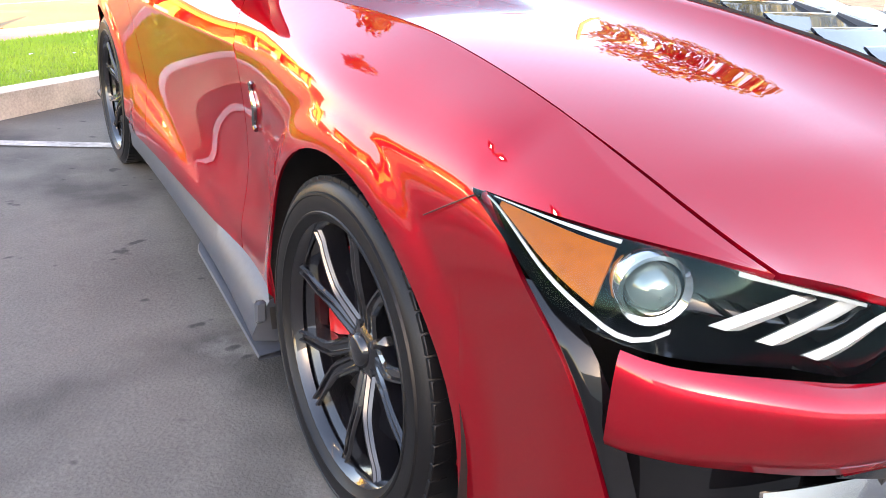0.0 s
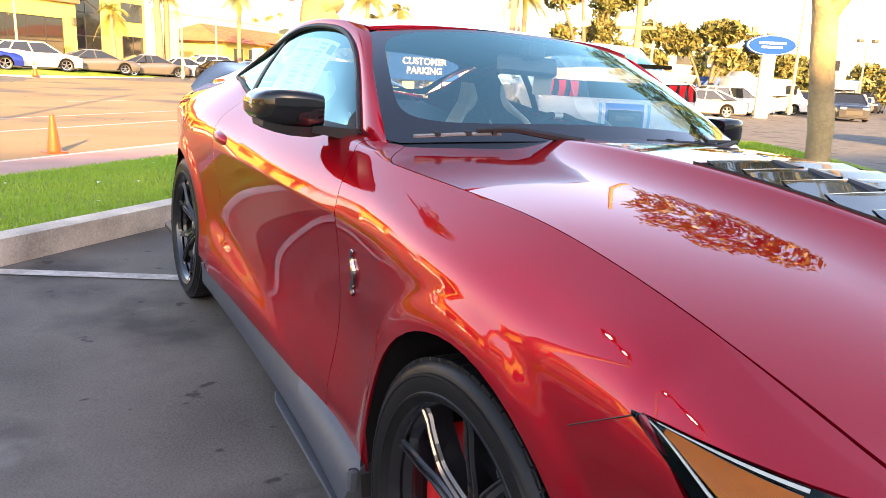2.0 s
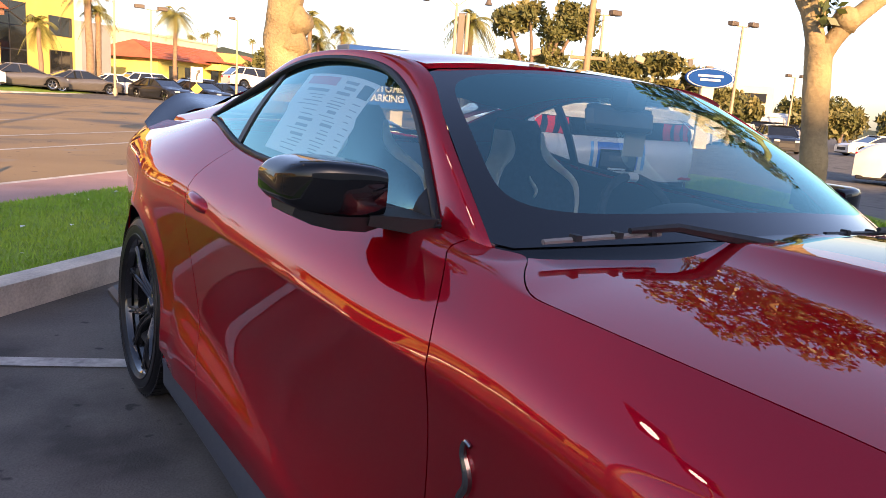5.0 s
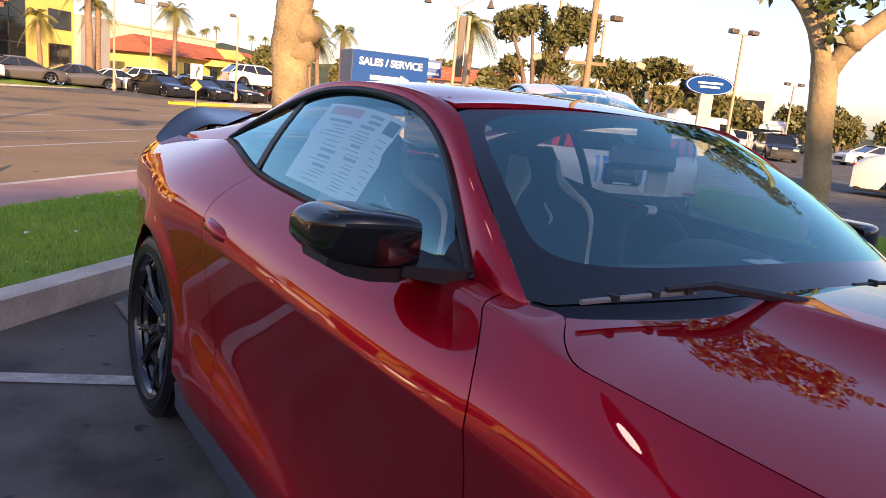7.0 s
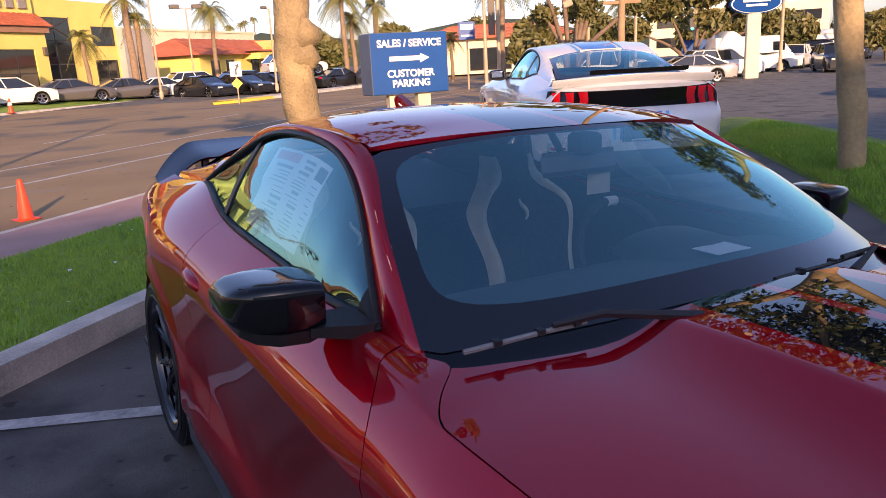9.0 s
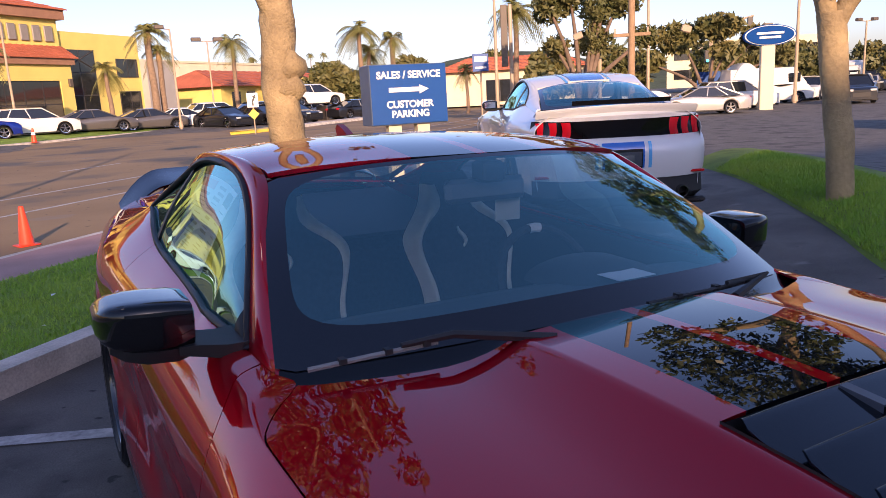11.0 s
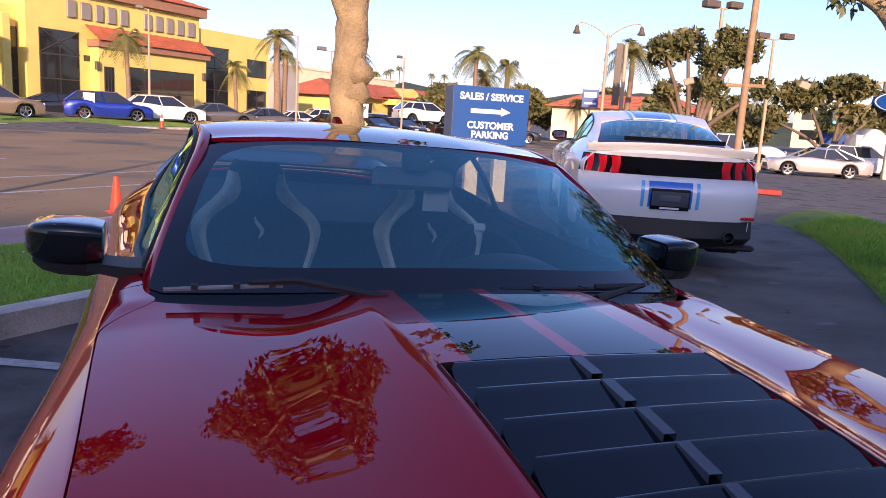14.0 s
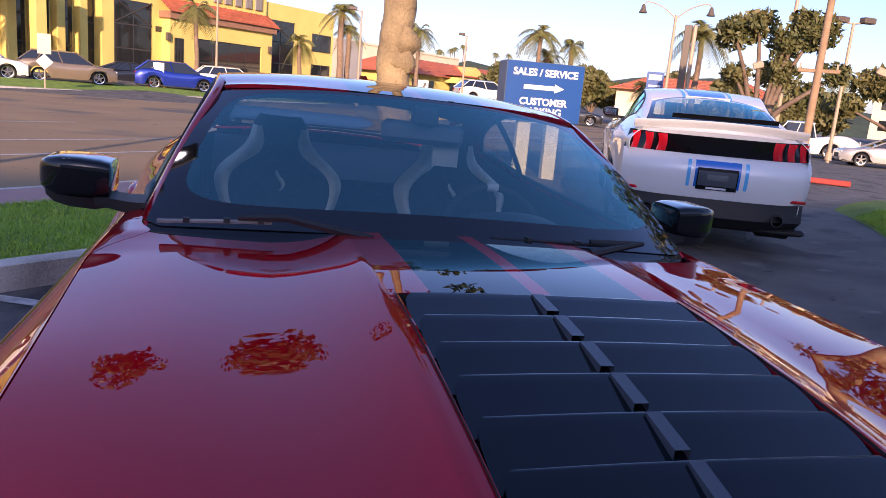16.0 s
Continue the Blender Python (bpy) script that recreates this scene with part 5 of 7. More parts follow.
def strip(name, u0, u1, o0, o1, z, mat, label, du=1.0, do=0.4, thick=0.0):
    """A band along the street that follows the ground."""
    us, os_ = steps(u0, u1, max(1, int((u1 - u0) / du))), steps(o0, o1, max(1, int(abs(o1 - o0) / do)))
    sh = Shape().grid([[street_point(u, o, z) for u in us] for o in os_])
    if thick:
        sh.grid([[street_point(u, o0, z) for u in us], [street_point(u, o0, z - thick) for u in us]], flip=False)
        sh.grid([[street_point(u, o1, z) for u in us], [street_point(u, o1, z - thick) for u in us]], flip=True)
    return structure(name, sh, mat, label)


KERB_NEAR = 3.72
strip("road", -120, 200, 7.25, 33.5, 0.012, STREET, "wide street of weathered asphalt, low sunlight put into its colour", 4.0, 3.0)
strip("pavement", -60, 9.0, 5.75, 7.1, 0.06, PINKWALK, "pinkish concrete pavement beside the street", 1.0, 0.5, 0.12)
strip("lawn_1", -40, 7.6, KERB_NEAR + 0.16, 5.75, 0.13, GRASS, "strip of short green lawn behind the kerb", 0.5, 0.3, 0.2)
strip("kerb_1", -40, 7.8, KERB_NEAR, KERB_NEAR + 0.16, 0.15, CONCRETE, "worn concrete kerb at the lot's edge", 0.5, 0.16, 0.25)
strip("kerb_2", -60, 9.0, 7.1, 7.25, 0.055, CONCRETE, "low concrete kerb along the street", 1.0, 0.15, 0.2)
strip("lawn_2", -60, 80, 33.9, 38.2, 0.10, GRASS, "sunlit lawn across the street", 2.0, 1.0, 0.2)
strip("kerb_3", -60, 80, 33.5, 33.9, 0.12, CONCRETE, "red-edged kerb across the street", 2.0, 0.3, 0.2)
# painted lines
for o in (10.3, 12.3):
    strip("lane_line", -60, 60, o, o + 0.11, 0.018, LINE, "worn white lane line", 2.0, 0.2)
for k in range(-6, 10):
    strip("lane_dash", k * 7.0, k * 7.0 + 2.2, 16.1, 16.22, 0.018, LINE, "short white lane dash", 1.0, 0.2)


def lot_line(a, b, w=0.10):
    a, b = Vector(a), Vector(b)
    d = (b - a).normalized()
    n = Vector((-d.y, d.x, 0)) * (w / 2)
    rows = []
    for s in (-1, 1):
        rows.append([Vector((p.x, p.y, ground_z(p.x, p.y) + 0.006)) for p in (a.lerp(b, t) + n * s for t in steps(0, 1, 12))])
    return structure("parking_line", Shape().grid(rows), LINE, "worn white parking line on the asphalt")


lot_line((-1.78, 3.37, 0), (0.2, 2.60, 0))

# short grass blades on the lawn behind the kerb
def blades(name, pts, size, mat, label, seed):
    r = np.random.default_rng(seed)
    v, f = [], []
    for x, y, z in pts:
        a = r.uniform(0, 2 * math.pi)
        h = size * r.uniform(0.6, 1.3)
        lean = r.normal(scale=0.45, size=2) * h
        w = 0.0035 + 0.003 * r.random()
        i = len(v)
        v += [(x - w * math.cos(a), y - w * math.sin(a), z), (x + w * math.cos(a), y + w * math.sin(a), z), (x + lean[0], y + lean[1], z + h)]
        f.append((i, i + 1, i + 2))
    me = bpy.data.meshes.new(name)
    me.from_pydata(v, [], f)
    me.materials.append(mat)
    return tagged(new(name, me), label, "grass", kind="stuff")


gr = np.random.default_rng(3)
pts = []
for k in range(46000):
    u, o = gr.uniform(-2.5, 7.4), gr.uniform(KERB_NEAR + 0.17, 5.74)
    p = street_point(u, o, 0.125)
    pts.append((p.x, p.y, p.z))
blades("grass", pts, 0.035, BLADE, "short green grass blades of the lawn strip", 4)
litter = []
for k in range(40):
    u, o = gr.uniform(-2, 7), gr.uniform(KERB_NEAR + 0.2, 5.6)
    p = street_point(u, o, 0.15)
    litter.append((p.x, p.y, p.z, gr.uniform(0.012, 0.035), gr.uniform(0, 3.1)))
lit = Shape()
for x, y, z, s, a in litter:
    c, n = math.cos(a) * s, math.sin(a) * s
    lit.face([(x - c, y - n, z), (x + n * 0.5, y - c * 0.5, z + 0.006), (x + c, y + n, z + 0.002), (x - n * 0.5, y + c * 0.5, z + 0.008)])
tagged(part("fallen_leaf", lit, PAPER), "pale fallen leaves scattered on the lawn", "leaf", kind="stuff")
# tall unseen wall added behind the walk; closes the lot and blocks low sun
back = Shape().box((-70, -47.0, -0.5), (80, -45.0, 15.7))
structure("wall_south", back, material("sun_blocker_render", (0.74, 0.70, 0.63), rough=0.8, noise_scale=0.5, vary=0.1), "plain rendered wall, unseen, added to shade the lot")
# ---- grass island and the white coupe in the driveway ----
ISLE = material("island_lawn", (0.135, 0.205, 0.018), rough=0.9, noise_scale=2.0, vary=0.45, bump=0.012, fine=50)
edge = curve3([(ISLE_X(y), y, 0) for y in (7.9, 7.2, 6.4, 5.2, 4.0, 3.2, 2.5, 1.8, 1.0, 0.0, -0.8)])
rows = []
for t in steps(0, 1, 40):
    p = edge(t)
    row = []
    for k in steps(0, 1, 12):
        x, y = p.x + 2.0 * k, p.y + 0.5 * k - 0.8 * k * t
        row.append((x, y, ground_z(x, y) + (0.03 + 0.06 * min(1, k * 5)) * (1 if k > 0 else 0.1)))
    rows.append(row)
structure("lawn_3", Shape().grid(rows, flip=True), ISLE, "rough green lawn of the island beside the driveway", smooth=70)
white_car = thing("sports_car", "white coupe with blue stripes seen from behind in the driveway", "car", m=Matrix.Translation((5.31, 7.72, 0.345)) @ Matrix.Rotation(radians(152), 4, "Z") @ Matrix.Rotation(radians(-1.3), 4, "X") @ Matrix.Translation((0, 3.0, 0)) @ Matrix.Scale(0.99, 4) @ Matrix.Translation((0, -3.0, 0)))
coupe(white_car, CARWHITE, BLUESTRIPE, stripes=False)
tail(white_car, CARWHITE)


def on_tail(x0, x1, z0, z1, mat, lift=0.0, name="stripe"):
    """A strip on the rear bumper."""
    def p(x, z):
        a = abs(x) / 0.80
        a = 1 - (1 - min(a, 1)) ** (1 / 1.15)
        y = 3.775 - 0.22 * a ** 3.2
        bulge = spline([0.40, 0.52, 0.66, 0.74, 0.795, 0.82], [-0.03, 0.02, 0.045, 0.035, -0.01, -0.06])(z)
        return (x, y + bulge + 0.012 + lift, z)
    return part(name, Shape().grid([[p(x, z) for x in steps(x0, x1, 4)] for z in steps(z0, z1, 8)], flip=True), mat, white_car, smooth=60)


on_tail(-0.19, 0.19, 0.52, 0.785, BLUESTRIPE)
for s in (-1, 1):
    a, b = sorted((s * 0.225, s * 0.255))
    on_tail(a, b, 0.52, 0.785, LIGHTBLUE)
on_tail(-0.17, 0.17, 0.535, 0.725, BLACK, 0.012, "number_plate")
on_tail(-0.16, 0.16, 0.570, 0.700, SATIN, 0.016, "plate_face")
on_tail(-0.09, 0.09, 0.620, 0.672, SILVER, 0.019, "plate_mark")
on_tail(-0.085, 0.085, 0.543, 0.560, PAPER, 0.019, "plate_bar")
# bonnet stripes on roof and lid
for x0, x1, mt in ((-0.19, 0.19, BLUESTRIPE), (-0.255, -0.225, LIGHTBLUE), (0.225, 0.255, LIGHTBLUE)):
    part("stripe", Shape().grid([[roof_point(x / 0.578, v) + Vector((0, 0, 0.004)) for x in steps(x0, x1, 6)] for v in steps(0, 1, 20)]), mt, white_car, smooth=60)
    part("stripe", Shape().grid([[(x, 3.24 + 0.45 * v, 1.098 - 0.03 * v - 0.02 * v * v - 0.03 * (x / 0.6) ** 2) for x in steps(x0, x1, 6)] for v in steps(0, 1, 8)]), mt, white_car, smooth=60)
duck = Shape()
rows = []
for k in steps(-1, 1, 30):
    a = abs(k)
    x = 0.74 * k
    y = 3.72 - 0.17 * a ** 3
    z = 1.075 - 0.035 * a * a
    rows.append([(x, y - 0.16, z - 0.02), (x, y - 0.03, z + 0.012), (x, y + 0.035, z + 0.040), (x, y + 0.035, z + 0.026), (x, y - 0.02, z - 0.03)])
duck.grid(rows)
part("rear_spoiler", duck, CARWHITE, white_car, smooth=50, solid=0.004)
gur = Shape().grid([[(x, 3.745 - 0.02 * abs(x), 1.125), (x, 3.752 - 0.02 * abs(x), 1.165), (x, 3.74 - 0.02 * abs(x), 1.165)] for x in steps(-0.44, 0.44, 16)])
part("spoiler_flap", gur, BLACK, white_car, "black spoiler flap", smooth=0, solid=0.006)
part("brake_light", Shape().box((-0.22, 2.425, 1.302), (0.22, 2.445, 1.322), 0.004), LAMPWHITE, white_car)
for s in (-1, 1):
    part("reflector", Shape().box((s * 0.66 - 0.12, 3.64, 0.475), (s * 0.66 + 0.12, 3.70, 0.50), 0.006), LAMPRED, white_car, "red reflector strip")
part("reverse_lamp", Shape().box((-0.06, 3.76, 0.395), (0.06, 3.785, 0.425), 0.008), LAMPWHITE, white_car, "small white lamp")
ir = np.random.default_rng(9)
pts = []
for k in range(26000):
    t, q = ir.uniform(0.1, 0.85), ir.uniform(0.01, 0.8)
    p = edge(t)
    x, y = p.x + 2.0 * q, p.y + 0.5 * q - 0.8 * q * t
    pts.append((x, y, ground_z(x, y) + (0.03 + 0.06 * min(1, q * 5)) - 0.004))
blades("grass", pts, 0.05, BLADE, "uneven grass blades of the island lawn", 6)
# ---- plants ----
BARK = material("smooth_grey_bark", (0.44, 0.335, 0.165), rough=0.85, noise_scale=2.6, tint=(0.21, 0.155, 0.08), bump=0.03, fine=26)
BARK_FAR = material("brown_bark", (0.17, 0.12, 0.08), rough=0.9, noise_scale=3, vary=0.3, bump=0.01)
LEAF = material("glossy_leaf", (0.045, 0.075, 0.018), rough=0.4, noise_scale=1.3, tint=(0.10, 0.11, 0.025), fine=5)
LEAF_FAR = material("dull_leaf", (0.07, 0.085, 0.022), rough=0.6, noise_scale=0.5, tint=(0.17, 0.145, 0.04), fine=2)
PALMTRUNK = material("palm_trunk", (0.23, 0.16, 0.10), rough=0.9, noise_scale=5, vary=0.3, bump=0.02)
FROND = material("palm_frond", (0.12, 0.14, 0.028), rough=0.5, noise_scale=1.0, tint=(0.24, 0.21, 0.05), fine=6)
SKIRT = material("dry_frond", (0.30, 0.20, 0.08), rough=0.8, noise_scale=2, vary=0.3)


def leaf_mesh(clumps, per, size, mat, name="crown", seed=1):
    """Many small bent leaves round clump centres (x, y, z, radius, flatness)."""
    r = np.random.default_rng(seed)
    v, f = [], []
    for cx, cy, cz, rad, fl in clumps:
        n = int(per * rad * rad)
        d = r.normal(size=(n, 3))
        d /= np.linalg.norm(d, axis=1)[:, None]
        dist = rad * (0.55 + 0.5 * r.random(n) ** 0.6) * (0.8 + 0.35 * np.sin(3.1 * d[:, 0] + 2.3 * d[:, 1] + cx))
        p = d * dist[:, None] * np.array([1, 1, fl]) + np.array([cx, cy, cz])
        a = r.normal(size=(n, 3))
        a /= np.linalg.norm(a, axis=1)[:, None]
        b = np.cross(a, r.normal(size=(n, 3)))
        b /= np.linalg.norm(b, axis=1)[:, None] + 1e-9
        s = size * (0.6 + 0.8 * r.random(n))[:, None]
        q = np.stack([p - a * s, p + b * s * 0.45, p + a * s, p - b * s * 0.45], axis=1)
        i0 = len(v)
        v += q.reshape(-1, 3).tolist()
        f += [(i0 + 4 * k, i0 + 4 * k + 1, i0 + 4 * k + 2, i0 + 4 * k + 3) for k in range(n)]
    me = bpy.data.meshes.new(name)
    me.from_pydata(v, [], f)
    me.materials.append(mat)
    return me


def limb(shape, pts, r0, r1, sides=10, wob=0.0, seed=0):
    """A tapering limb with an uneven surface."""
    c = curve3(pts)
    n = max(6, int(6 * len(pts)))
    s0 = len(shape.v)
    shape.tube([c(t) for t in steps(0, 1, n)], lambda t: r0 + (r1 - r0) * t, sides)
    if wob:
        for i in range(s0, len(shape.v)):
            p = Vector(shape.v[i])
            q = noise.noise(p * 3.3 + Vector((seed, 0, 0))) * wob
            q2 = noise.noise(p * 9.0 + Vector((seed, 5, 0))) * wob * 0.4
            shape.v[i] = tuple(p + Vector((p.x - c(0.5).x, p.y - c(0.5).y, 0)).normalized() * (q + q2))


# street tree behind the red car: thick pale trunk with a cut-off knot, crown above
def knot(shape, c, r, seed):
    s = len(shape.v)
    shape.lathe([(0.001, -r), (0.6 * r, -0.8 * r), (r, -0.2 * r), (0.95 * r, 0.3 * r), (0.6 * r, 0.8 * r), (0.001, r)], 14)
    for i in range(s, len(shape.v)):
        p = Vector(shape.v[i]) * (1 + 0.25 * noise.noise(Vector(shape.v[i]) * 7 + Vector((seed, 0, 0))))
        shape.v[i] = tuple(p + Vector(c))


EYE_A, NEAR_A = Vector((-0.90, -0.85, 1.47)), 0.533
tree_a = thing("street_tree", "tree with a thick pale trunk and cut-off knot at the kerb", "tree", m=Matrix.Translation(EYE_A) @ Matrix.Scale(NEAR_A, 4) @ Matrix.Translation(-EYE_A))
tr = Shape()
limb(tr, [(2.64, 11.62, -1.7), (2.62, 11.62, 0.0), (2.60, 11.62, 1.0), (2.54, 11.62, 1.8), (2.58, 11.64, 2.6), (2.60, 11.65, 3.3), (2.58, 11.66, 3.8)], 0.32, 0.25, 20, 0.06, 3)
limb(tr, [(2.52, 11.64, 3.35), (2.2, 11.6, 4.6), (1.7, 11.5, 6.6), (1.1, 11.3, 7.6)], 0.11, 0.03, 12, 0.03, 5)
limb(tr, [(2.68, 11.64, 3.4), (3.0, 11.7, 5.0), (3.5, 11.8, 7.0), (4.1, 12.0, 7.8)], 0.11, 0.03, 12, 0.03, 6)
limb(tr, [(2.58, 11.64, 4.4), (2.5, 12.0, 6.2), (2.6, 12.4, 8.0)], 0.09, 0.03, 10, 0.03, 8)
limb(tr, [(2.55, 11.6, 4.4), (2.5, 10.9, 6.2), (2.5, 10.2, 7.2)], 0.08, 0.03, 10, 0.03, 9)
knot(tr, (2.70, 11.50, 2.16), 0.25, 1)
knot(tr, (2.66, 11.50, 1.82), 0.24, 2)
limb(tr, [(2.50, 11.62, 3.0), (2.36, 11.58, 3.3), (2.26, 11.56, 3.62)], 0.16, 0.13, 12, 0.04, 4)
part("trunk", tr, BARK, tree_a, smooth=70)
cl = []
tree_r = random.Random(4)
for cx, cy, cz, spread, n in ((1.15, 6.2, 4.35, 0.34, 7), (0.72, 6.0, 4.15, 0.30, 6), (0.95, 5.7, 4.45, 0.30, 6), (0.3, 5.7, 4.1, 0.22, 4), (0.15, 6.1, 4.75, 0.36, 11), (-0.2, 6.0, 4.45, 0.28, 5), (0.5, 6.2, 5.1, 0.3, 5), (-1.75, 5.9, 4.35, 0.16, 4), (1.75, 6.3, 3.85, 0.3, 3), (2.5, 6.4, 3.5, 0.35, 3), (0.1, 6.6, 5.7, 0.4, 3)):
    for k in range(n):
        w = Vector((cx + tree_r.gauss(0, spread), cy + tree_r.gauss(0, spread), cz + tree_r.gauss(0, spread * 0.55)))
        w = EYE_A + (w - EYE_A) / NEAR_A
        cl.append((w.x, w.y, w.z, tree_r.uniform(0.2, 0.38) / NEAR_A, 0.75))
tagged(part("crown", leaf_mesh(cl, 360, 0.06 / NEAR_A, LEAF, seed=3), LEAF, tree_a), kind="stuff")

# the tree on the island beside the driveway
rz = 0.55
EYE_B = Vector((-0.92, -0.86, 1.46))
tree_b = thing("island_tree", "tree with a forked scarred trunk on the grass island", "tree", m=Matrix.Translation(EYE_B) @ Matrix.Scale(1.07, 4) @ Matrix.Translation(-EYE_B))
tr = Shape()
limb(tr, [(5.35, 3.46, -0.15), (5.34, 3.46, 0.4), (5.31, 3.48, 1.0), (5.27, 3.52, 1.45), (5.25, 3.56, 1.85), (5.24, 3.58, 2.05)], 0.118, 0.118, 18, 0.02, 13)
limb(tr, [(5.25, 3.57, 1.9), (5.20, 3.63, 2.2), (5.13, 3.75, 2.5), (4.95, 3.98, 2.75), (4.75, 4.2, 2.88), (4.5, 4.5, 3.05)], 0.098, 0.035, 12, 0.02, 14)
limb(tr, [(5.20, 3.62, 2.25), (5.18, 3.6, 2.6), (5.22, 3.5, 3.0), (5.15, 3.35, 3.4), (5.0, 3.1, 3.8)], 0.085, 0.035, 12, 0.02, 15)
limb(tr, [(5.27, 3.55, 1.95), (5.36, 3.44, 2.2), (5.50, 3.3, 2.42), (5.75, 3.05, 2.75), (6.1, 2.7, 3.4)], 0.09, 0.045, 12, 0.02, 16)
limb(tr, [(5.2, 3.58, 2.7), (5.45, 3.8, 3.2), (5.8, 4.1, 3.7)], 0.06, 0.03, 10, 0.02, 17)
knot(tr, (5.36, 3.43, 2.28), 0.125, 4)
part("trunk", tr, BARK, tree_b, smooth=70)
cl = [(4.45, 4.55, 3.1, 0.34, 0.8), (4.85, 4.05, 2.72, 0.20, 0.9), (4.7, 4.2, 3.0, 0.28, 0.8), (5.20, 3.5, 2.32, 0.17, 1.0), (5.1, 3.55, 2.62, 0.22, 1.0), (5.4, 3.3, 2.75, 0.30, 0.9), (5.3, 3.4, 3.1, 0.42, 0.8), (5.9, 2.8, 3.5, 0.5, 0.7), (6.4, 2.6, 3.6, 0.5, 0.7), (5.3, 4.1, 3.35, 0.5, 0.7), (4.6, 4.3, 3.6, 0.45, 0.7), (5.7, 3.2, 3.5, 0.45, 0.7), (5.2, 3.0, 3.7, 0.5, 0.7), (5.0, 3.8, 3.9, 0.55, 0.7), (5.9, 3.7, 3.7, 0.5, 0.7)]
tagged(part("crown", leaf_mesh(cl, 2200, 0.055, LEAF, seed=5), LEAF, tree_b), kind="stuff")


def far_tree(x, y, z0, trunk_h, crown, seed, label, size=0.28, per=70, lean=0.0):
    """A broad tree of the distance: several limbs and clumps."""
    r = random.Random(seed)
    t = thing("broadleaf_tree", label, "tree")
    tr = Shape()
    for k, (cx, cy, cz, rad, fl) in enumerate(crown):
        limb(tr, [(x, y, z0 - 0.1), (x + cx * 0.2 + lean * 0.3, y + cy * 0.2, z0 + trunk_h * 0.6), (x + cx * 0.7, y + cy * 0.7, z0 + cz * 0.8), (x + cx, y + cy, z0 + cz)], 0.16, 0.05, 7)
    part("trunk", tr, BARK_FAR, t, smooth=70)
    tagged(part("crown", leaf_mesh([(x + a, y + b, z0 + c, d, e) for a, b, c, d, e in crown], per, size, LEAF_FAR, seed=seed), LEAF_FAR, t), kind="stuff")
    return t


# round clipped tree by the driveway's end, and the broad dark one behind
far_tree(19.5, 23.8, 0.1, 2.5, [(-1.1, 0.8, 4.7, 0.75, 0.9), (-0.35, 0.3, 5.0, 0.65, 0.9), (0.5, -0.3, 4.3, 0.6, 0.9), (1.2, -1.0, 4.8, 0.8, 0.8), (0.4, -0.2, 3.2, 0.75, 0.7), (-0.8, 0.7, 3.1, 0.6, 0.7), (1.9, -1.6, 3.3, 0.5, 0.8), (0.9, -0.7, 5.2, 0.5, 0.8)], 11, "bushy tree with rounded clumps of dark leaves", 0.15, 1500)
far_tree(41.0, 36.0, 0.0, 2.0, [(-3.2, 2.6, 3.0, 1.2, 0.6), (-1.6, 1.3, 4.4, 1.5, 0.6), (0.5, -0.5, 5.0, 1.6, 0.5), (2.6, -2.2, 4.2, 1.4, 0.6), (3.8, -3.2, 3.0, 1.1, 0.6), (1.0, -0.8, 3.4, 1.2, 0.5)], 12, "broad spreading dark tree across the lot", 0.30, 420)
for k, (x, y, h, w) in enumerate(((30, 40, 3.2, 1.6), (33, 43, 4.0, 2.0), (52, 44, 4.5, 2.6), (58, 45, 4.0, 2.4), (64, 44, 4.4, 2.6), (70, 41, 4.0, 2.4), (76, 40, 4.4, 2.6), (48, 52, 5.0, 3.0), (84, 36, 4.2, 2.6), (60, 33, 3.6, 2.0), (66, 30, 3.2, 1.8), (92, 30, 4.2, 2.6), (44, 66, 5.2, 3.2), (36, 70, 5.4, 3.0), (30, 78, 5.0, 3.2))):
    far_tree(x, y, ground_z(x, y), h * 0.4, [(-w * 0.5, 0, h * 0.55, w * 0.6, 0.8), (w * 0.5, 0, h * 0.5, w * 0.6, 0.8), (0, w * 0.4, h * 0.8, w * 0.62, 0.8), (0, -w * 0.3, h * 0.65, w * 0.55, 0.8)], 40 + k, "rounded green tree at the far side of the lot", 0.34, 330)


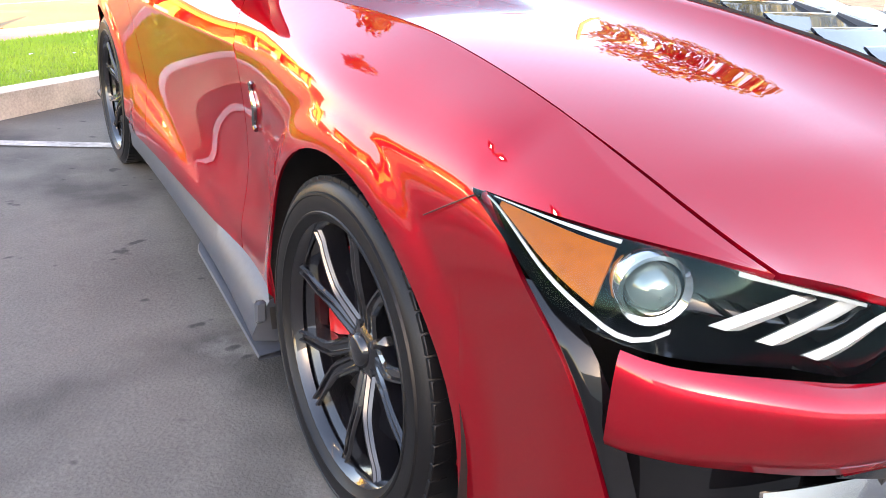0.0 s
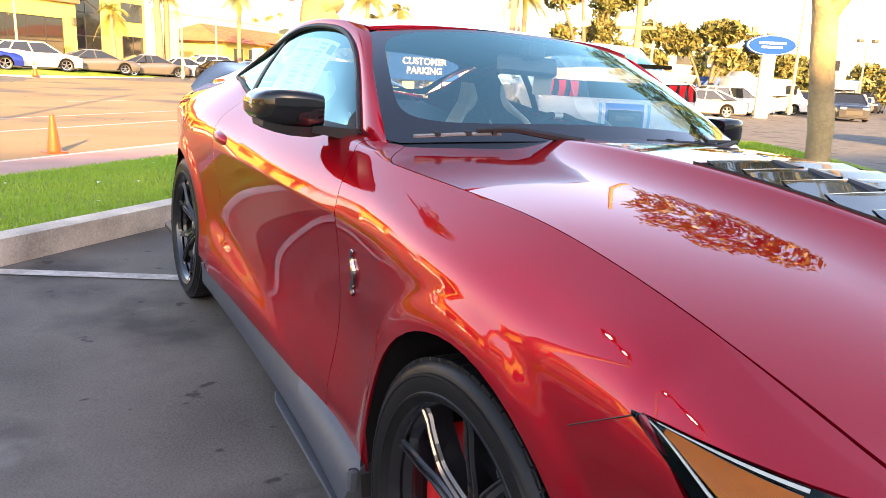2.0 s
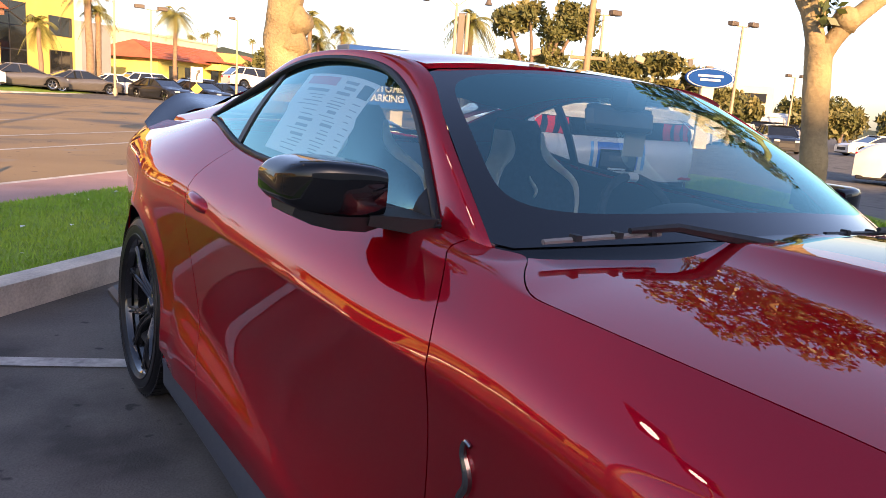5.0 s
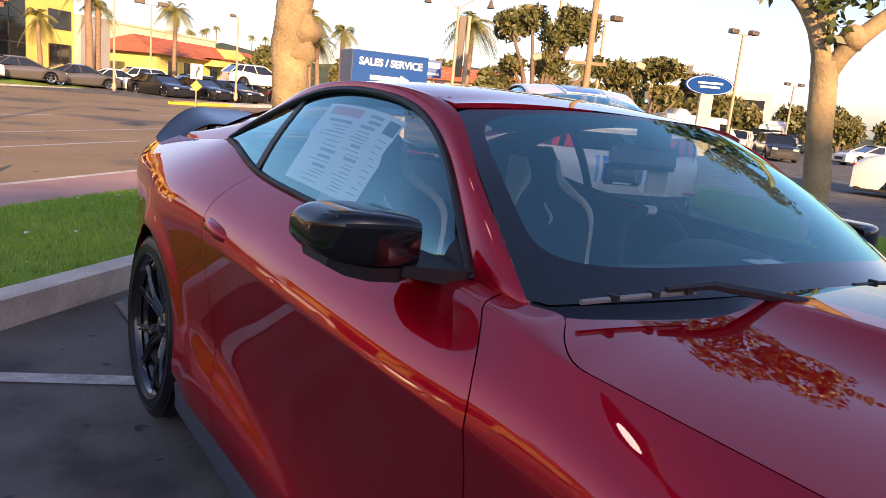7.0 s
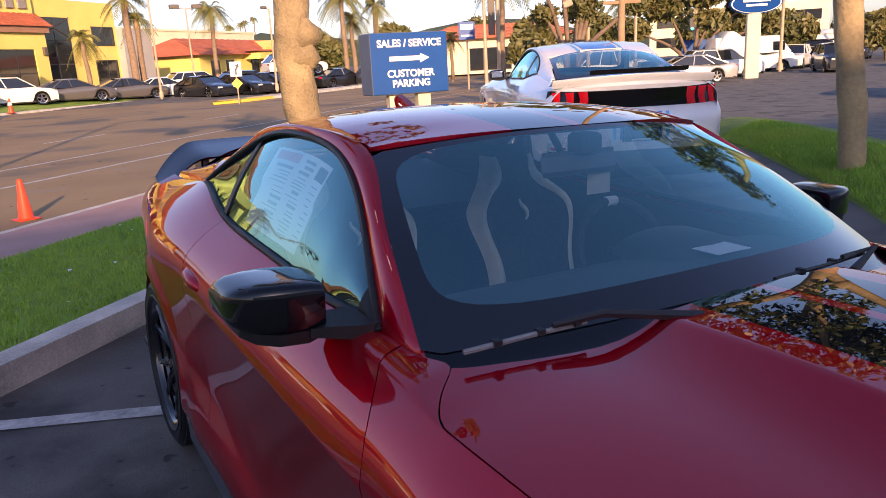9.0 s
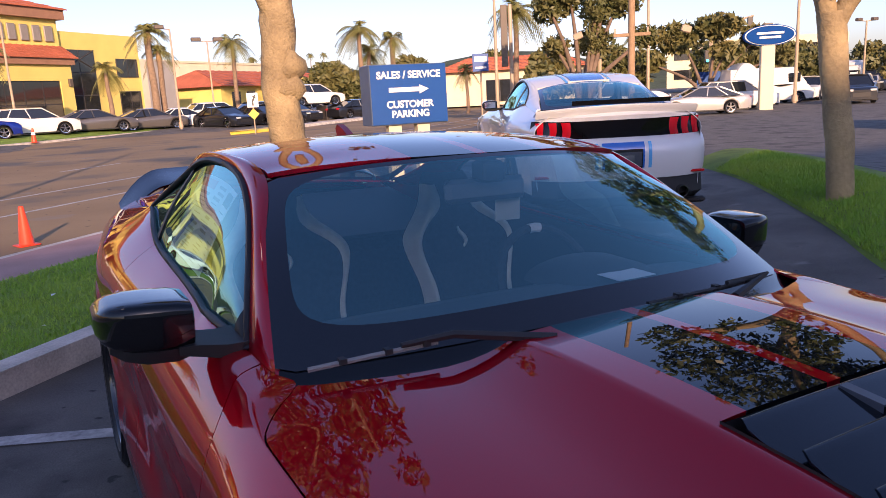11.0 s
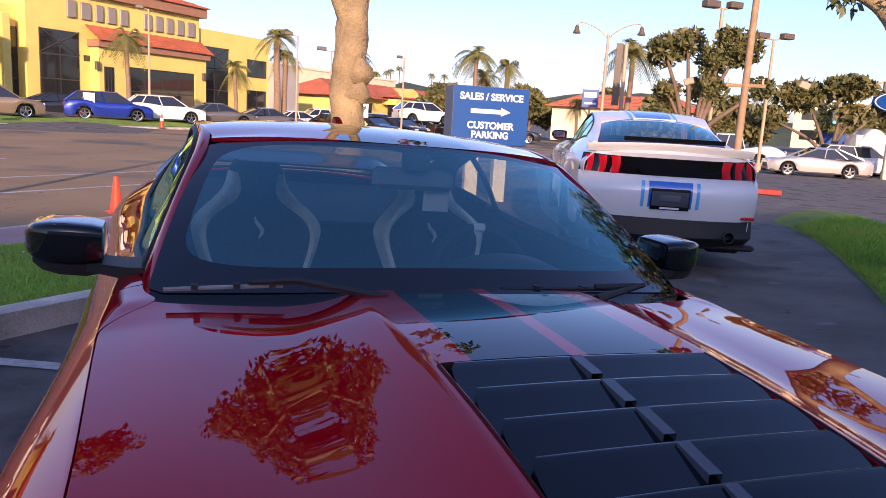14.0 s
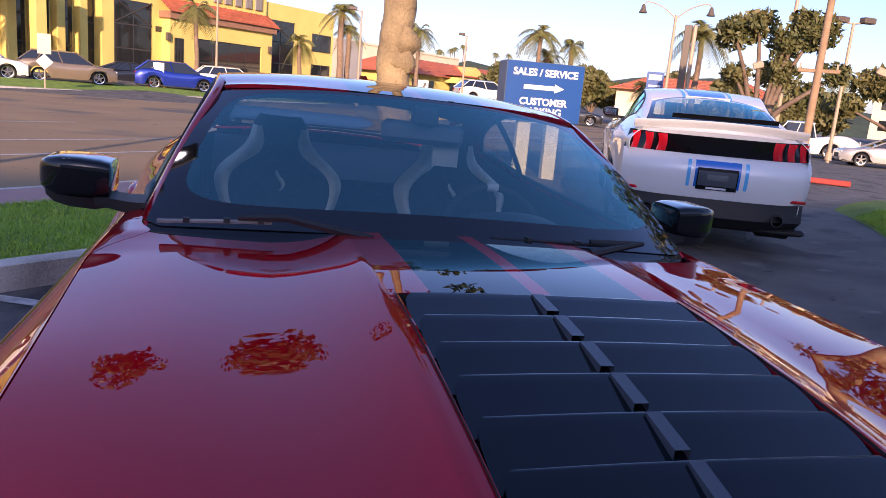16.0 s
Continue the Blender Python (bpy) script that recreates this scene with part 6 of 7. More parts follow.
def palm_parts(parent, h, spread, fronds, seed, fan=False, trunk_r=0.17):
    r = random.Random(seed)
    tr = Shape()
    limb(tr, [(0, 0, -0.2), (0.03, 0, h * 0.4), (-0.05, 0.03, h * 0.8), (0, 0, h)], trunk_r, trunk_r * 0.72, 10, 0.02, seed)
    part("trunk", tr, PALMTRUNK, parent, smooth=70)
    for k in range(fronds):
        a = 2 * math.pi * k / fronds * 2.4 + r.uniform(-0.2, 0.2)
        el = r.uniform(-0.55, 1.15)
        ln = spread * r.uniform(0.8, 1.1)
        sh = Shape()
        pts = []
        for t in steps(0, 1, 9):
            rad = ln * (t * math.cos(el) * (1 - 0.12 * t))
            z = h + ln * (t * math.sin(el)) - ln * (0.55 + 0.2 * math.cos(el)) * t * t
            pts.append(Vector((rad * math.cos(a), rad * math.sin(a), z)))
        side = Vector((-math.sin(a), math.cos(a), 0))
        sh.tube(pts, lambda t: 0.025 * (1 - 0.8 * t), 4)
        for i in range(1, 10):
            for j in (0.0, 0.5):
                q = pts[i - 1].lerp(pts[i], j)
                d = (pts[i] - pts[i - 1]).normalized()
                lw = ln * 0.26 * math.sin(math.pi * min(1, (i + j) / 10.5)) ** 0.7
                for s in (-1, 1):
                    tip = q + side * (s * lw) + d * (lw * 0.7) + Vector((0, 0, -lw * r.uniform(0.25, 0.7)))
                    w = d * (ln * 0.022)
                    sh.face([q - w, q + w, tip])
        part("frond", sh, FROND, parent, smooth=0)
    if fan:
        sk = Shape()
        for k in range(16):
            a = 2 * math.pi * k / 16
            q = Vector((0.12 * math.cos(a), 0.12 * math.sin(a), h - 0.05))
            tip = Vector((0.42 * math.cos(a), 0.42 * math.sin(a), h - r.uniform(0.7, 1.3)))
            w = Vector((-math.sin(a), math.cos(a), 0)) * 0.07
            sk.face([q - w, q + w, tip])
        part("dry_skirt", sk, SKIRT, parent, smooth=0)


palm_tall = thing("palm_tree", "tall palm with arching green fronds and a bare trunk", "tree", group="palms across the street", m=pose(-2.5, 51.1, 0.5))
palm_parts(palm_tall, 5.0, 1.9, 26, 21)
palm_low = thing("palm_tree", "short bushy palm with drooping yellow-green fronds", "tree", group="palms across the street", m=pose(4.3, 52.9, 0.5))
palm_parts(palm_low, 3.7, 1.5, 24, 22)
palm_fan = thing("palm_tree", "palm with a shaggy skirt of dry fronds", "tree", group="palms across the street", m=pose(7.2, 53.5, 0.5))
palm_parts(palm_fan, 6.1, 1.9, 26, 23, fan=True, trunk_r=0.28)
for src, x, y, z, s, yaw in ((palm_tall, 22.9, 54.2, 0.3, 1.28, 40), (palm_fan, 25.2, 53.2, 0.2, 0.95, 80), (palm_low, 24.2, 55.5, 0.5, 1.25, 10), (palm_tall, 18.0, 74, 0.8, 1.35, 120), (palm_tall, 24.8, 36.0, 0.2, 1.16, 200), (palm_low, 27.5, 46, 0.2, 0.8, 30), (palm_fan, 7.9, 54.4, 0.5, 0.8, 130), (palm_tall, 64, 66, 0.5, 1.3, 60), (palm_tall, -16, 44, 0.4, 1.1, 300), (palm_low, -22, 42, 0.4, 1.1, 250), (palm_tall, -31, 30, 0.2, 1.2, 20)):
    p = copy_thing(src, pose(x, y, z, 0, 0, yaw))
    p.scale = (s, s, s)
hill = Shape()
HILL = material("wooded_hill", (0.05, 0.07, 0.03), rough=0.9, noise_scale=0.08, vary=0.5, bump=0.6, fine=0.9)


def hill_z(a, d):
    """The hill's height at a bearing in degrees and a distance."""
    top = smooth01(180, 240, d)
    k = (a + 80) / 165 * 89
    h = 13 + 4.5 * math.sin(k * 0.21 + 1) + 2.6 * math.sin(k * 0.63) + 1.6 * noise.noise(Vector((k * 0.9, d * 0.05, 0)))
    return h * top * (0.55 + 0.45 * math.exp(-((a - 13) / 22) ** 2)) - 1


hill.grid([[(d * math.sin(radians(a)), d * math.cos(radians(a)), hill_z(a, d)) for a in steps(-80, 85, 120)] for d in (180, 195, 210, 225, 240, 260, 300)])
structure("backdrop", hill, HILL, "low wooded hills behind the town", smooth=80)
# palms on the hill line, far off
for k in range(16):
    a, d = 8 + 0.75 * k + 1.6 * math.sin(k * 5.1), 235 + 3 * (k % 3)
    x, y = d * math.sin(radians(a)), d * math.cos(radians(a))
    copy_thing(palm_tall, pose(x, y, hill_z(a, d) - 0.5, 0, 0, 37 * k))
# ---- across the street: showroom, low buildings, poles, signs ----
YELLOW = material("sunlit_yellow_render", (0.70, 0.56, 0.13), rough=0.8, noise_scale=0.6, vary=0.08, fine=20, bump=0.002)
CREAM = material("cream_render", (0.70, 0.62, 0.42), rough=0.8, noise_scale=0.5, vary=0.08, fine=15)
GREYWALL = material("grey_render", (0.38, 0.36, 0.33), rough=0.8, noise_scale=0.6, vary=0.1)
FASCIA = material("brown_fascia", (0.30, 0.16, 0.09), rough=0.7, noise_scale=1.5, vary=0.15)
TILE = material("red_clay_tile", (0.42, 0.12, 0.05), rough=0.75, noise_scale=0.8, vary=0.25, fine=8)
DARKGLASS = material("dark_shop_glass", (0.02, 0.022, 0.024), rough=0.06, coat=0.6)
FRAME = material("dark_window_frame", (0.05, 0.045, 0.04), rough=0.5)
LETTER = material("grey_metal_letters", (0.24, 0.22, 0.19), rough=0.5)
POLE = material("tan_painted_steel", (0.40, 0.31, 0.20), rough=0.5, noise_scale=2, vary=0.1)
WOODPOLE = material("weathered_timber", (0.33, 0.22, 0.12), rough=0.85, noise_scale=3, vary=0.25, bump=0.004)
LAMPBOX = material("bronze_lamp_box", (0.11, 0.085, 0.06), rough=0.45)
SIGNBLUE = material("blue_sign_face", (0.012, 0.075, 0.30), rough=0.35, coat=0.3, noise_scale=1.5, vary=0.06)
SIGNSIDE = material("blue_grey_sign_side", (0.10, 0.14, 0.22), rough=0.5, noise_scale=2, vary=0.1)
WHITEPAINT = material("white_sign_paint", (0.78, 0.78, 0.75), rough=0.5)
YELLOWPAINT = material("yellow_paint", (0.75, 0.50, 0.03), rough=0.5)
ORANGE = material("orange_cone_plastic", (0.72, 0.065, 0.006), rough=0.45, noise_scale=8, vary=0.1)
REDKERB = material("red_kerb_paint", (0.40, 0.05, 0.03), rough=0.7, noise_scale=4, vary=0.2)
FRONT = 48.0  # distance of the showroom across the street


def wall_pose(off, z=0.0):
    """Local x along the street, local -y towards it."""
    p = ACROSS * off
    return Matrix.Translation((p.x, p.y, z)) @ Matrix.Rotation(math.atan2(ALONG.y, ALONG.x), 4, "Z")


def tile_roof(parent, x0, x1, y0, y1, z0, z1, hip=0.0, rise_y=None):
    """A pitched roof of tile courses, each course a lipped strip."""
    sh = Shape()
    n = 9
    for k in range(n):
        a, b = k / n, (k + 1) / n
        ya, yb = y0 + (y1 - y0) * a, y0 + (y1 - y0) * b
        za, zb = z0 + (z1 - z0) * a + 0.06, z0 + (z1 - z0) * b
        xa0, xa1, xb0, xb1 = x0 + hip * a, x1 - hip * a, x0 + hip * b, x1 - hip * b
        cols = 40
        row0, row1, row2 = [], [], []
        for c in range(cols + 1):
            t = c / cols
            w = 0.05 * (c % 2)
            row0.append((xa0 + (xa1 - xa0) * t, ya, za - 0.09))
            row1.append((xa0 + (xa1 - xa0) * t, ya, za + w))
            row2.append((xb0 + (xb1 - xb0) * t, yb, zb + w))
        sh.grid([row0, row1, row2])
    if hip:
        sh.face([(x0, y0, z0), (x0 + hip, y1, z1), (x0, y1 * 2 - y0, z0)])
        sh.face([(x1, y0, z0), (x1, y1 * 2 - y0, z0), (x1 - hip, y1, z1)])
    sh.face([(x0 + hip, y1, z1), (x1 - hip, y1, z1), (x1, y1 * 2 - y0, z0), (x0, y1 * 2 - y0, z0)])
    return part("tile_roof", sh, TILE, parent, "red clay tile roof", smooth=0)


def window(parent, x0, x1, z0, z1, cols, rows, y=0.0, brace=False):
    """A glazed opening: set-back panes and a frame of bars."""
    w = part("window", Shape().box((x0, y - 0.03, z0), (x1, y + 0.10, z1)), FRAME, parent)
    for c in range(cols):
        for r in range(rows):
            a0, a1 = x0 + (x1 - x0) * c / cols + 0.05, x0 + (x1 - x0) * (c + 1) / cols - 0.05
            b0, b1 = z0 + (z1 - z0) * r / rows + 0.05, z0 + (z1 - z0) * (r + 1) / rows - 0.05
            part("pane", Shape().box((a0, y - 0.045, b0), (a1, y - 0.034, b1)), DARKGLASS, w)
    if brace:
        for s in (0, 1):
            part("brace", Shape().tube([(x0 if s else x1, y - 0.06, z1 - 1.6), (x1 if s else x0, y - 0.06, z1)], 0.05, 6), FRAME, w)
    return w


show = thing("showroom", "yellow car showroom with a red tiled roof and dark glazing", "building", m=wall_pose(FRONT))
GB = 0.5
part("wall", Shape().box((31.0, 0, GB), (46.4, 16, 8.75)), YELLOW, show)
part("fascia", Shape().box((30.6, -0.5, 8.75), (46.8, 16, 9.5)), FASCIA, show)
tile_roof(show, 30.4, 47.0, -0.7, 7.5, 9.5, 12.0, hip=6.0)
part("wall", Shape().box((46.45, 0.3, GB), (55.6, 14, 8.0)), YELLOW, show)
part("wall", Shape().box((55.6, -0.4, GB), (59.4, 12, 5.9)), GREYWALL, show)
part("wall", Shape().box((24.5, 1.0, GB), (31.0, 14, 7.4)), YELLOW, show)
part("canopy", Shape().box((35.6, -1.3, 5.25), (46.4, 0, 5.75)), FASCIA, show)
tile_roof(show, 35.4, 46.6, -1.5, 0.0, 5.75, 6.75)
part("wall", Shape().box((35.8, -1.0, GB), (38.2, 0, 5.25)), YELLOW, show)
part("wall", Shape().box((45.0, -1.0, GB), (46.2, 0, 5.25)), YELLOW, show)
part("wall", Shape().box((38.2, -1.0, 4.05), (45.0, 0, 5.25)), YELLOW, show)
window(show, 38.2, 45.0, GB, 4.05, 4, 2, -0.85)
window(show, 36.2, 37.0, GB + 0.4, 3.9, 3, 1, -1.03)
window(show, 31.9, 34.9, GB + 0.6, 6.1, 2, 3, -0.02, True)
window(show, 46.7, 50.1, GB + 0.6, 6.6, 2, 3, 0.26, True)
window(show, 52.6, 55.2, 4.4, 6.0, 2, 1, 0.26)
window(show, 52.6, 55.2, 1.0, 3.2, 2, 1, 0.26)
window(show, 35.3, 36.1, 4.2, 4.6, 1, 1, -0.02)
for x in (25.0, 26.6, 28.2, 29.8):
    part("pillar", Shape().box((x - 0.28, 0.2, GB), (x + 0.28, 0.98, 6.7), 0.03), YELLOW, show)
    window(show, x + 0.35, x + 1.2, GB + 0.3, 6.0, 1, 3, 0.98)
part("porch_roof", Shape().box((19.5, -3.4, 5.6), (25.4, 1.0, 6.5)), YELLOW, show)
for x in (20.0, 24.9):
    part("pillar", Shape().box((x - 0.35, -3.2, GB - 0.3), (x + 0.35, -2.5, 5.6), 0.03), YELLOW, show)
for k, (x, w) in enumerate(((33.9, 0.85), (35.0, 0.95), (36.2, 0.75), (37.2, 0.85), (38.3, 0.85), (40.5, 0.9), (41.6, 0.85), (42.7, 0.85), (43.8, 0.85), (44.9, 0.95))):
    part("sign_block", Shape().box((x + 0.1, -0.16, 7.05), (x + w * 0.86 + 0.1, -0.01, 8.25), 0.05), LETTER, show, "plain raised grey sign block")
for x in (36.6, 46.9):
    part("wall_lamp", Shape().box((x - 1.2, -1.2, 3.6), (x - 0.85, -1.0, 4.2), 0.02), LAMPBOX, show)

hall = thing("long_hall", "long cream hall with a flat roof", "building", m=wall_pose(68))
part("wall", Shape().box((76, 0, 0.3), (112, 20, 7.6)), CREAM, hall)
part("parapet", Shape().box((75.8, -0.15, 7.6), (112.2, 20, 7.9)), CREAM, hall)
part("wall", Shape().box((80, -6, 0.3), (92, 0, 4.4)), CREAM, hall)
shop = thing("tiled_shop", "low yellow shop with orange tile roofs", "building", m=wall_pose(50))
part("wall", Shape().box((70, 0, 0.3), (100, 9, 3.6)), YELLOW, shop)
tile_roof(shop, 69, 101, -1.0, 4.5, 3.6, 5.6, hip=3)
part("gable", Shape().prism([(79.0, 3.0), (87.0, 3.0), (87.0, 3.7), (83.0, 5.2), (79.0, 3.7)], -2.2, 1.5, "y"), YELLOW, shop)
tile_roof(shop, 78.4, 87.6, -2.5, 1.2, 3.9, 5.3, hip=4.0)
for x in (72, 75, 80.5, 84, 89, 92.5, 96):
    window(shop, x, x + 1.7, 1.0, 3.0, 2, 1, -0.02)
white_shop = thing("white_shop", "small white shop with a red tile roof", "building", m=pose(40.0, 60.0, 0.2, 0, 0, -38))
part("wall", Shape().box((-6, 0, 0), (8, 8, 3.3)), CREAM, white_shop)
tile_roof(white_shop, -6.6, 8.6, -0.8, 4.0, 3.3, 4.7, hip=3)
window(white_shop, -1.5, 2.5, 0.3, 2.4, 3, 1, -0.02)
office = thing("far_office", "cream office block behind trees", "building", m=pose(92, 72, 0.5, 0, 0, -50))
part("wall", Shape().box((-12, 0, 0), (12, 10, 6.5)), CREAM, office)
for z in (1.2, 4.0):
    window(office, -11, 11, z, z + 1.4, 10, 1, -0.02)
block_w = thing("west_block", "yellow shop block with dark windows along the street", "building", m=wall_pose(46))
part("wall", Shape().box((-40, 0, 0.2), (12, 14, 4.6)), YELLOW, block_w)
tile_roof(block_w, -40.6, 12.6, -0.8, 6, 4.6, 6.0, hip=4)
for x in range(-37, 9, 6):
    window(block_w, x, x + 3.6, 0.8, 3.6, 2, 2, -0.02)


def lamp_post(x, y, h, z0, heads, label, r=0.07, m=POLE):
    """A plain post with box heads: (dx, dy, yaw)."""
    t = thing("lamp_post", label, "street lamp", m=pose(x, y, z0))
    part("pole", Shape().tube([(0, 0, -0.2), (0, 0, h)], lambda k: r * (1.1 - 0.3 * k), 10), m, t)
    part("base", Shape().lathe([(0.001, 0.25), (r * 1.8, 0.25), (r * 2.0, -0.1)], 12), m, t)
    for dx, dy, s in heads:
        part("lamp_head", Shape().box((dx - 0.34 * s, dy - 0.2 * s, h - 0.02), (dx + 0.34 * s, dy + 0.2 * s, h + 0.26 * s), 0.03), LAMPBOX, t, "bronze box lamp head")
        part("bracket", Shape().tube([(0, 0, h - 0.05), (dx, dy, h + 0.02)], 0.035, 6), m, t)
    return t


lamp_post(-1.22, 49.1, 6.8, 0.3, [(-0.5, 0, 0.7)], "tan lamp post with one arm across the street")
lamp_post(7.74, 48.4, 5.9, 0.4, [(-0.6, 0, 0.8)], "tan lamp post with one arm across the street")
lamp_post(12.0, 57.7, 5.8, 0.5, [(-0.8, 0, 1.0), (0.8, 0, 1.0)], "tan lamp post with two flat heads")
lamp_post(12.95, 41.9, 4.4, 0.55, [(-0.3, 0, 0.5)], "thin tan post beside the street", 0.06)
lamp_post(20.7, 24.1, 6.5, 0.1, [(-0.42, 0.2, 1.0), (0.42, -0.2, 0.9)], "tan lamp post with two box heads", 0.09)
lamp_post(25.6, 26.2, 5.9, 0.1, [(-0.45, 0.25, 0.9), (0.5, -0.25, 0.9)], "tan lamp post with two box heads", 0.08)
lamp_post(36.5, 26.0, 6.5, 0.2, [(-0.5, 0.3, 0.9), (0.5, -0.3, 0.9)], "tan lamp post with two box heads", 0.09)
lamp_post(46, 40, 6.0, 0.3, [(0.5, -0.3, 0.9)], "tan lamp post in the far lot", 0.08)
lamp_post(56, 34, 5.0, 0.3, [(0.5, -0.3, 0.8), (-0.5, 0.3, 0.8)], "tan lamp post in the far lot", 0.08)
# lit post on the lawn beside the kerb, mirrored in the red fender
LIT = material("lit_lamp_lens", (0.9, 0.85, 0.7), rough=0.4, emit=(1.0, 0.86, 0.62), emit_strength=6.0)
lit_post = thing("lamp_post", "tan post with two lit lamp heads on long arms", "street lamp", m=pose(-5.2, 4.2, ground_z(-5.2, 4.2) + 0.06))
part("pole", Shape().tube([(0, 0, -0.2), (0, 0, 6.9)], lambda k: 0.09 - 0.03 * k, 12), POLE, lit_post)
for hx, hy, hz in ((2.05, 0.45, 6.95), (1.35, -0.15, 7.0)):
    arm = part("arm", Shape().tube([curve3([(0, 0, 6.8), (hx * 0.4, hy * 0.4, hz + 0.16), (hx, hy, hz + 0.08)])(t) for t in steps(0, 1, 10)], 0.035, 6), POLE, lit_post)
    part("lamp_head", Shape().box((hx - 0.36, hy - 0.36, hz - 0.05), (hx + 0.36, hy + 0.36, hz + 0.14), 0.04), LAMPBOX, arm, "bronze box lamp head")
    part("lit_lens", Shape().lathe([(0.001, hz - 0.085), (0.10, hz - 0.08), (0.16, hz - 0.052)], 20, "z", (hx, hy, 0), flip=True), LIT, arm, "glowing warm white lens")
# post with swan arms and bell lamps
bell = thing("lamp_post", "pale post with two curved arms and bell lamps", "street lamp", m=pose(15.5, 24.2, ground_z(15.5, 24.2)))
part("pole", Shape().tube([(0, 0, -0.1), (0, 0, 5.15)], lambda k: 0.085 - 0.035 * k, 12), POLE, bell)
part("base", Shape().lathe([(0.001, 0.5), (0.11, 0.5), (0.15, 0.3), (0.17, -0.1)], 14), POLE, bell)
for s in (-1, 1):
    c = curve3([(0, 0, 5.0), (s * 0.35, -s * 0.23, 5.35), (s * 0.75, -s * 0.49, 5.55), (s * 0.98, -s * 0.64, 5.54), (s * 1.02, -s * 0.67, 5.45)])
    arm = part("arm", Shape().tube([c(t) for t in steps(0, 1, 12)], 0.022, 6), POLE, bell)
    part("bell_lamp", Shape().lathe([(0.03, 0.22), (0.07, 0.16), (0.09, 0.05), (0.16, -0.09), (0.15, -0.10), (0.001, -0.06)], 16, "z", (s * 1.02, -s * 0.67, 5.26)), LAMPBOX, arm, "dark bell-shaped lamp")
# timber pole with floodlights
util = thing("utility_pole", "tall timber pole with a cross arm and two floodlights", "pole", m=pose(18.2, 19.6, ground_z(18.2, 19.6)))
part("pole", Shape().tube([(0, 0, -0.2), (0.02, 0, 5.0), (0.05, 0, 11.0)], lambda k: 0.135 - 0.04 * k, 12), WOODPOLE, util)
part("cross_arm", Shape().box((-0.62, -0.06, 3.42), (0.66, 0.06, 3.54), 0.01).move(Matrix.Rotation(radians(-42), 4, "Z")), WOODPOLE, util)
for s in (-1, 1):
    fl = part("floodlight", Shape().box((-0.17, -0.12, 3.66), (0.17, 0.12, 3.90), 0.03).move(Matrix.Rotation(radians(-42), 4, "Z") @ Matrix.Translation((s * 0.56, -0.04, 0)) @ Matrix.Rotation(s * 0.35, 4, "Y") @ Matrix.Translation((0, 0, 0))), POLE, util, "tan box floodlight")
    part("bracket", Shape().box((-0.03, -0.03, 3.5), (0.03, 0.03, 3.72)).move(Matrix.Rotation(radians(-42), 4, "Z") @ Matrix.Translation((s * 0.56, 0, 0))), POLE, fl)
pylon = thing("pole_sign", "tall narrow bronze sign board on two posts", "sign", m=pose(20.8, 31.0, 0.1, 0, 0, -35))
part("board", Shape().box((-0.34, -0.08, 2.6), (0.0, 0.08, 5.6), 0.02), LAMPBOX, pylon)
part("post", Shape().tube([(0.14, 0, -0.1), (0.14, 0, 5.6)], 0.10, 10), POLE, pylon)

# oval dealer sign on its pylon: a plain blue oval
oval = thing("oval_sign", "blue oval dealer sign with a white rim on a pale pylon", "sign", m=pose(34.8, 26.5, ground_z(34.8, 26.5), 0, 0, -38))
ov = Shape()
for rr, yy0, yy1, mi in ((1.0, -0.14, 0.14, 0), (0.955, -0.185, -0.145, 1), (0.90, -0.225, -0.19, 0)):
    out = [(1.36 * rr * math.cos(a), 3.95 + 0.56 * (rr if rr == 1 else rr * 0.97) * math.sin(a)) for a in steps(0, 2 * math.pi, 48)[:-1]]
    ov.prism(out, yy0, yy1, "y", mi)
face = part("oval_board", ov, [material("matte_sign_blue", (0.012, 0.06, 0.24), rough=0.9, spec=0.05, noise_scale=2, vary=0.05), material("matte_sign_white", (0.7, 0.7, 0.68), rough=0.9, spec=0.05)], oval)
for x0, x1, z in ((-0.70, 0.70, 4.06), (-0.55, 0.55, 3.84)):
    part("white_bar", Shape().box((x0, -0.25, z - 0.06), (x1, -0.228, z + 0.06), 0.008), WHITEPAINT, face, "plain white bar")
part("pylon", Shape().box((-0.42, -0.2, -0.1), (0.30, 0.2, 3.42), 0.04), CREAM, oval)
part("cap", Shape().box((-0.3, -0.1, 4.50), (0.15, 0.1, 4.60), 0.02), LAMPBOX, oval)

# the blue direction sign beside the driveway
sign = thing("direction_sign", "blue monument sign with white lettering and an arrow", "sign", m=pose(3.49, 9.62, 0.33, 0, 0, -7.0) @ Matrix.Scale(0.84, 4))
part("board", Shape().box((0, 0, 0.93), (1.46, 0.60, 1.99), 0.012), SIGNSIDE, sign)
face = part("face", Shape().box((0.012, -0.012, 0.945), (1.448, 0.0, 1.978), 0.003), SIGNBLUE, sign, "blue printed sign face")
for x in (0.45, 1.0):
    part("leg", Shape().box((x - 0.12, 0.08, (ground_z(4.1, 9.7) - 0.33) / 0.84 - 0.1), (x + 0.12, 0.26, 0.935)), CREAM, sign)


def words(text, x, z, size, parent, mat, y=-0.016, bold=0.006, align="CENTER"):
    cu = bpy.data.curves.new("lettering", "FONT")
    cu.body, cu.size, cu.align_x, cu.align_y = text, size, align, "CENTER"
    cu.extrude, cu.offset = 0.003, bold
    cu.materials.append(mat)
    ob = new("lettering", cu)
    ob.parent = parent
    ob.matrix_basis = Matrix.Translation((x, y, z)) @ Matrix.Rotation(radians(90), 4, "X")
    return ob


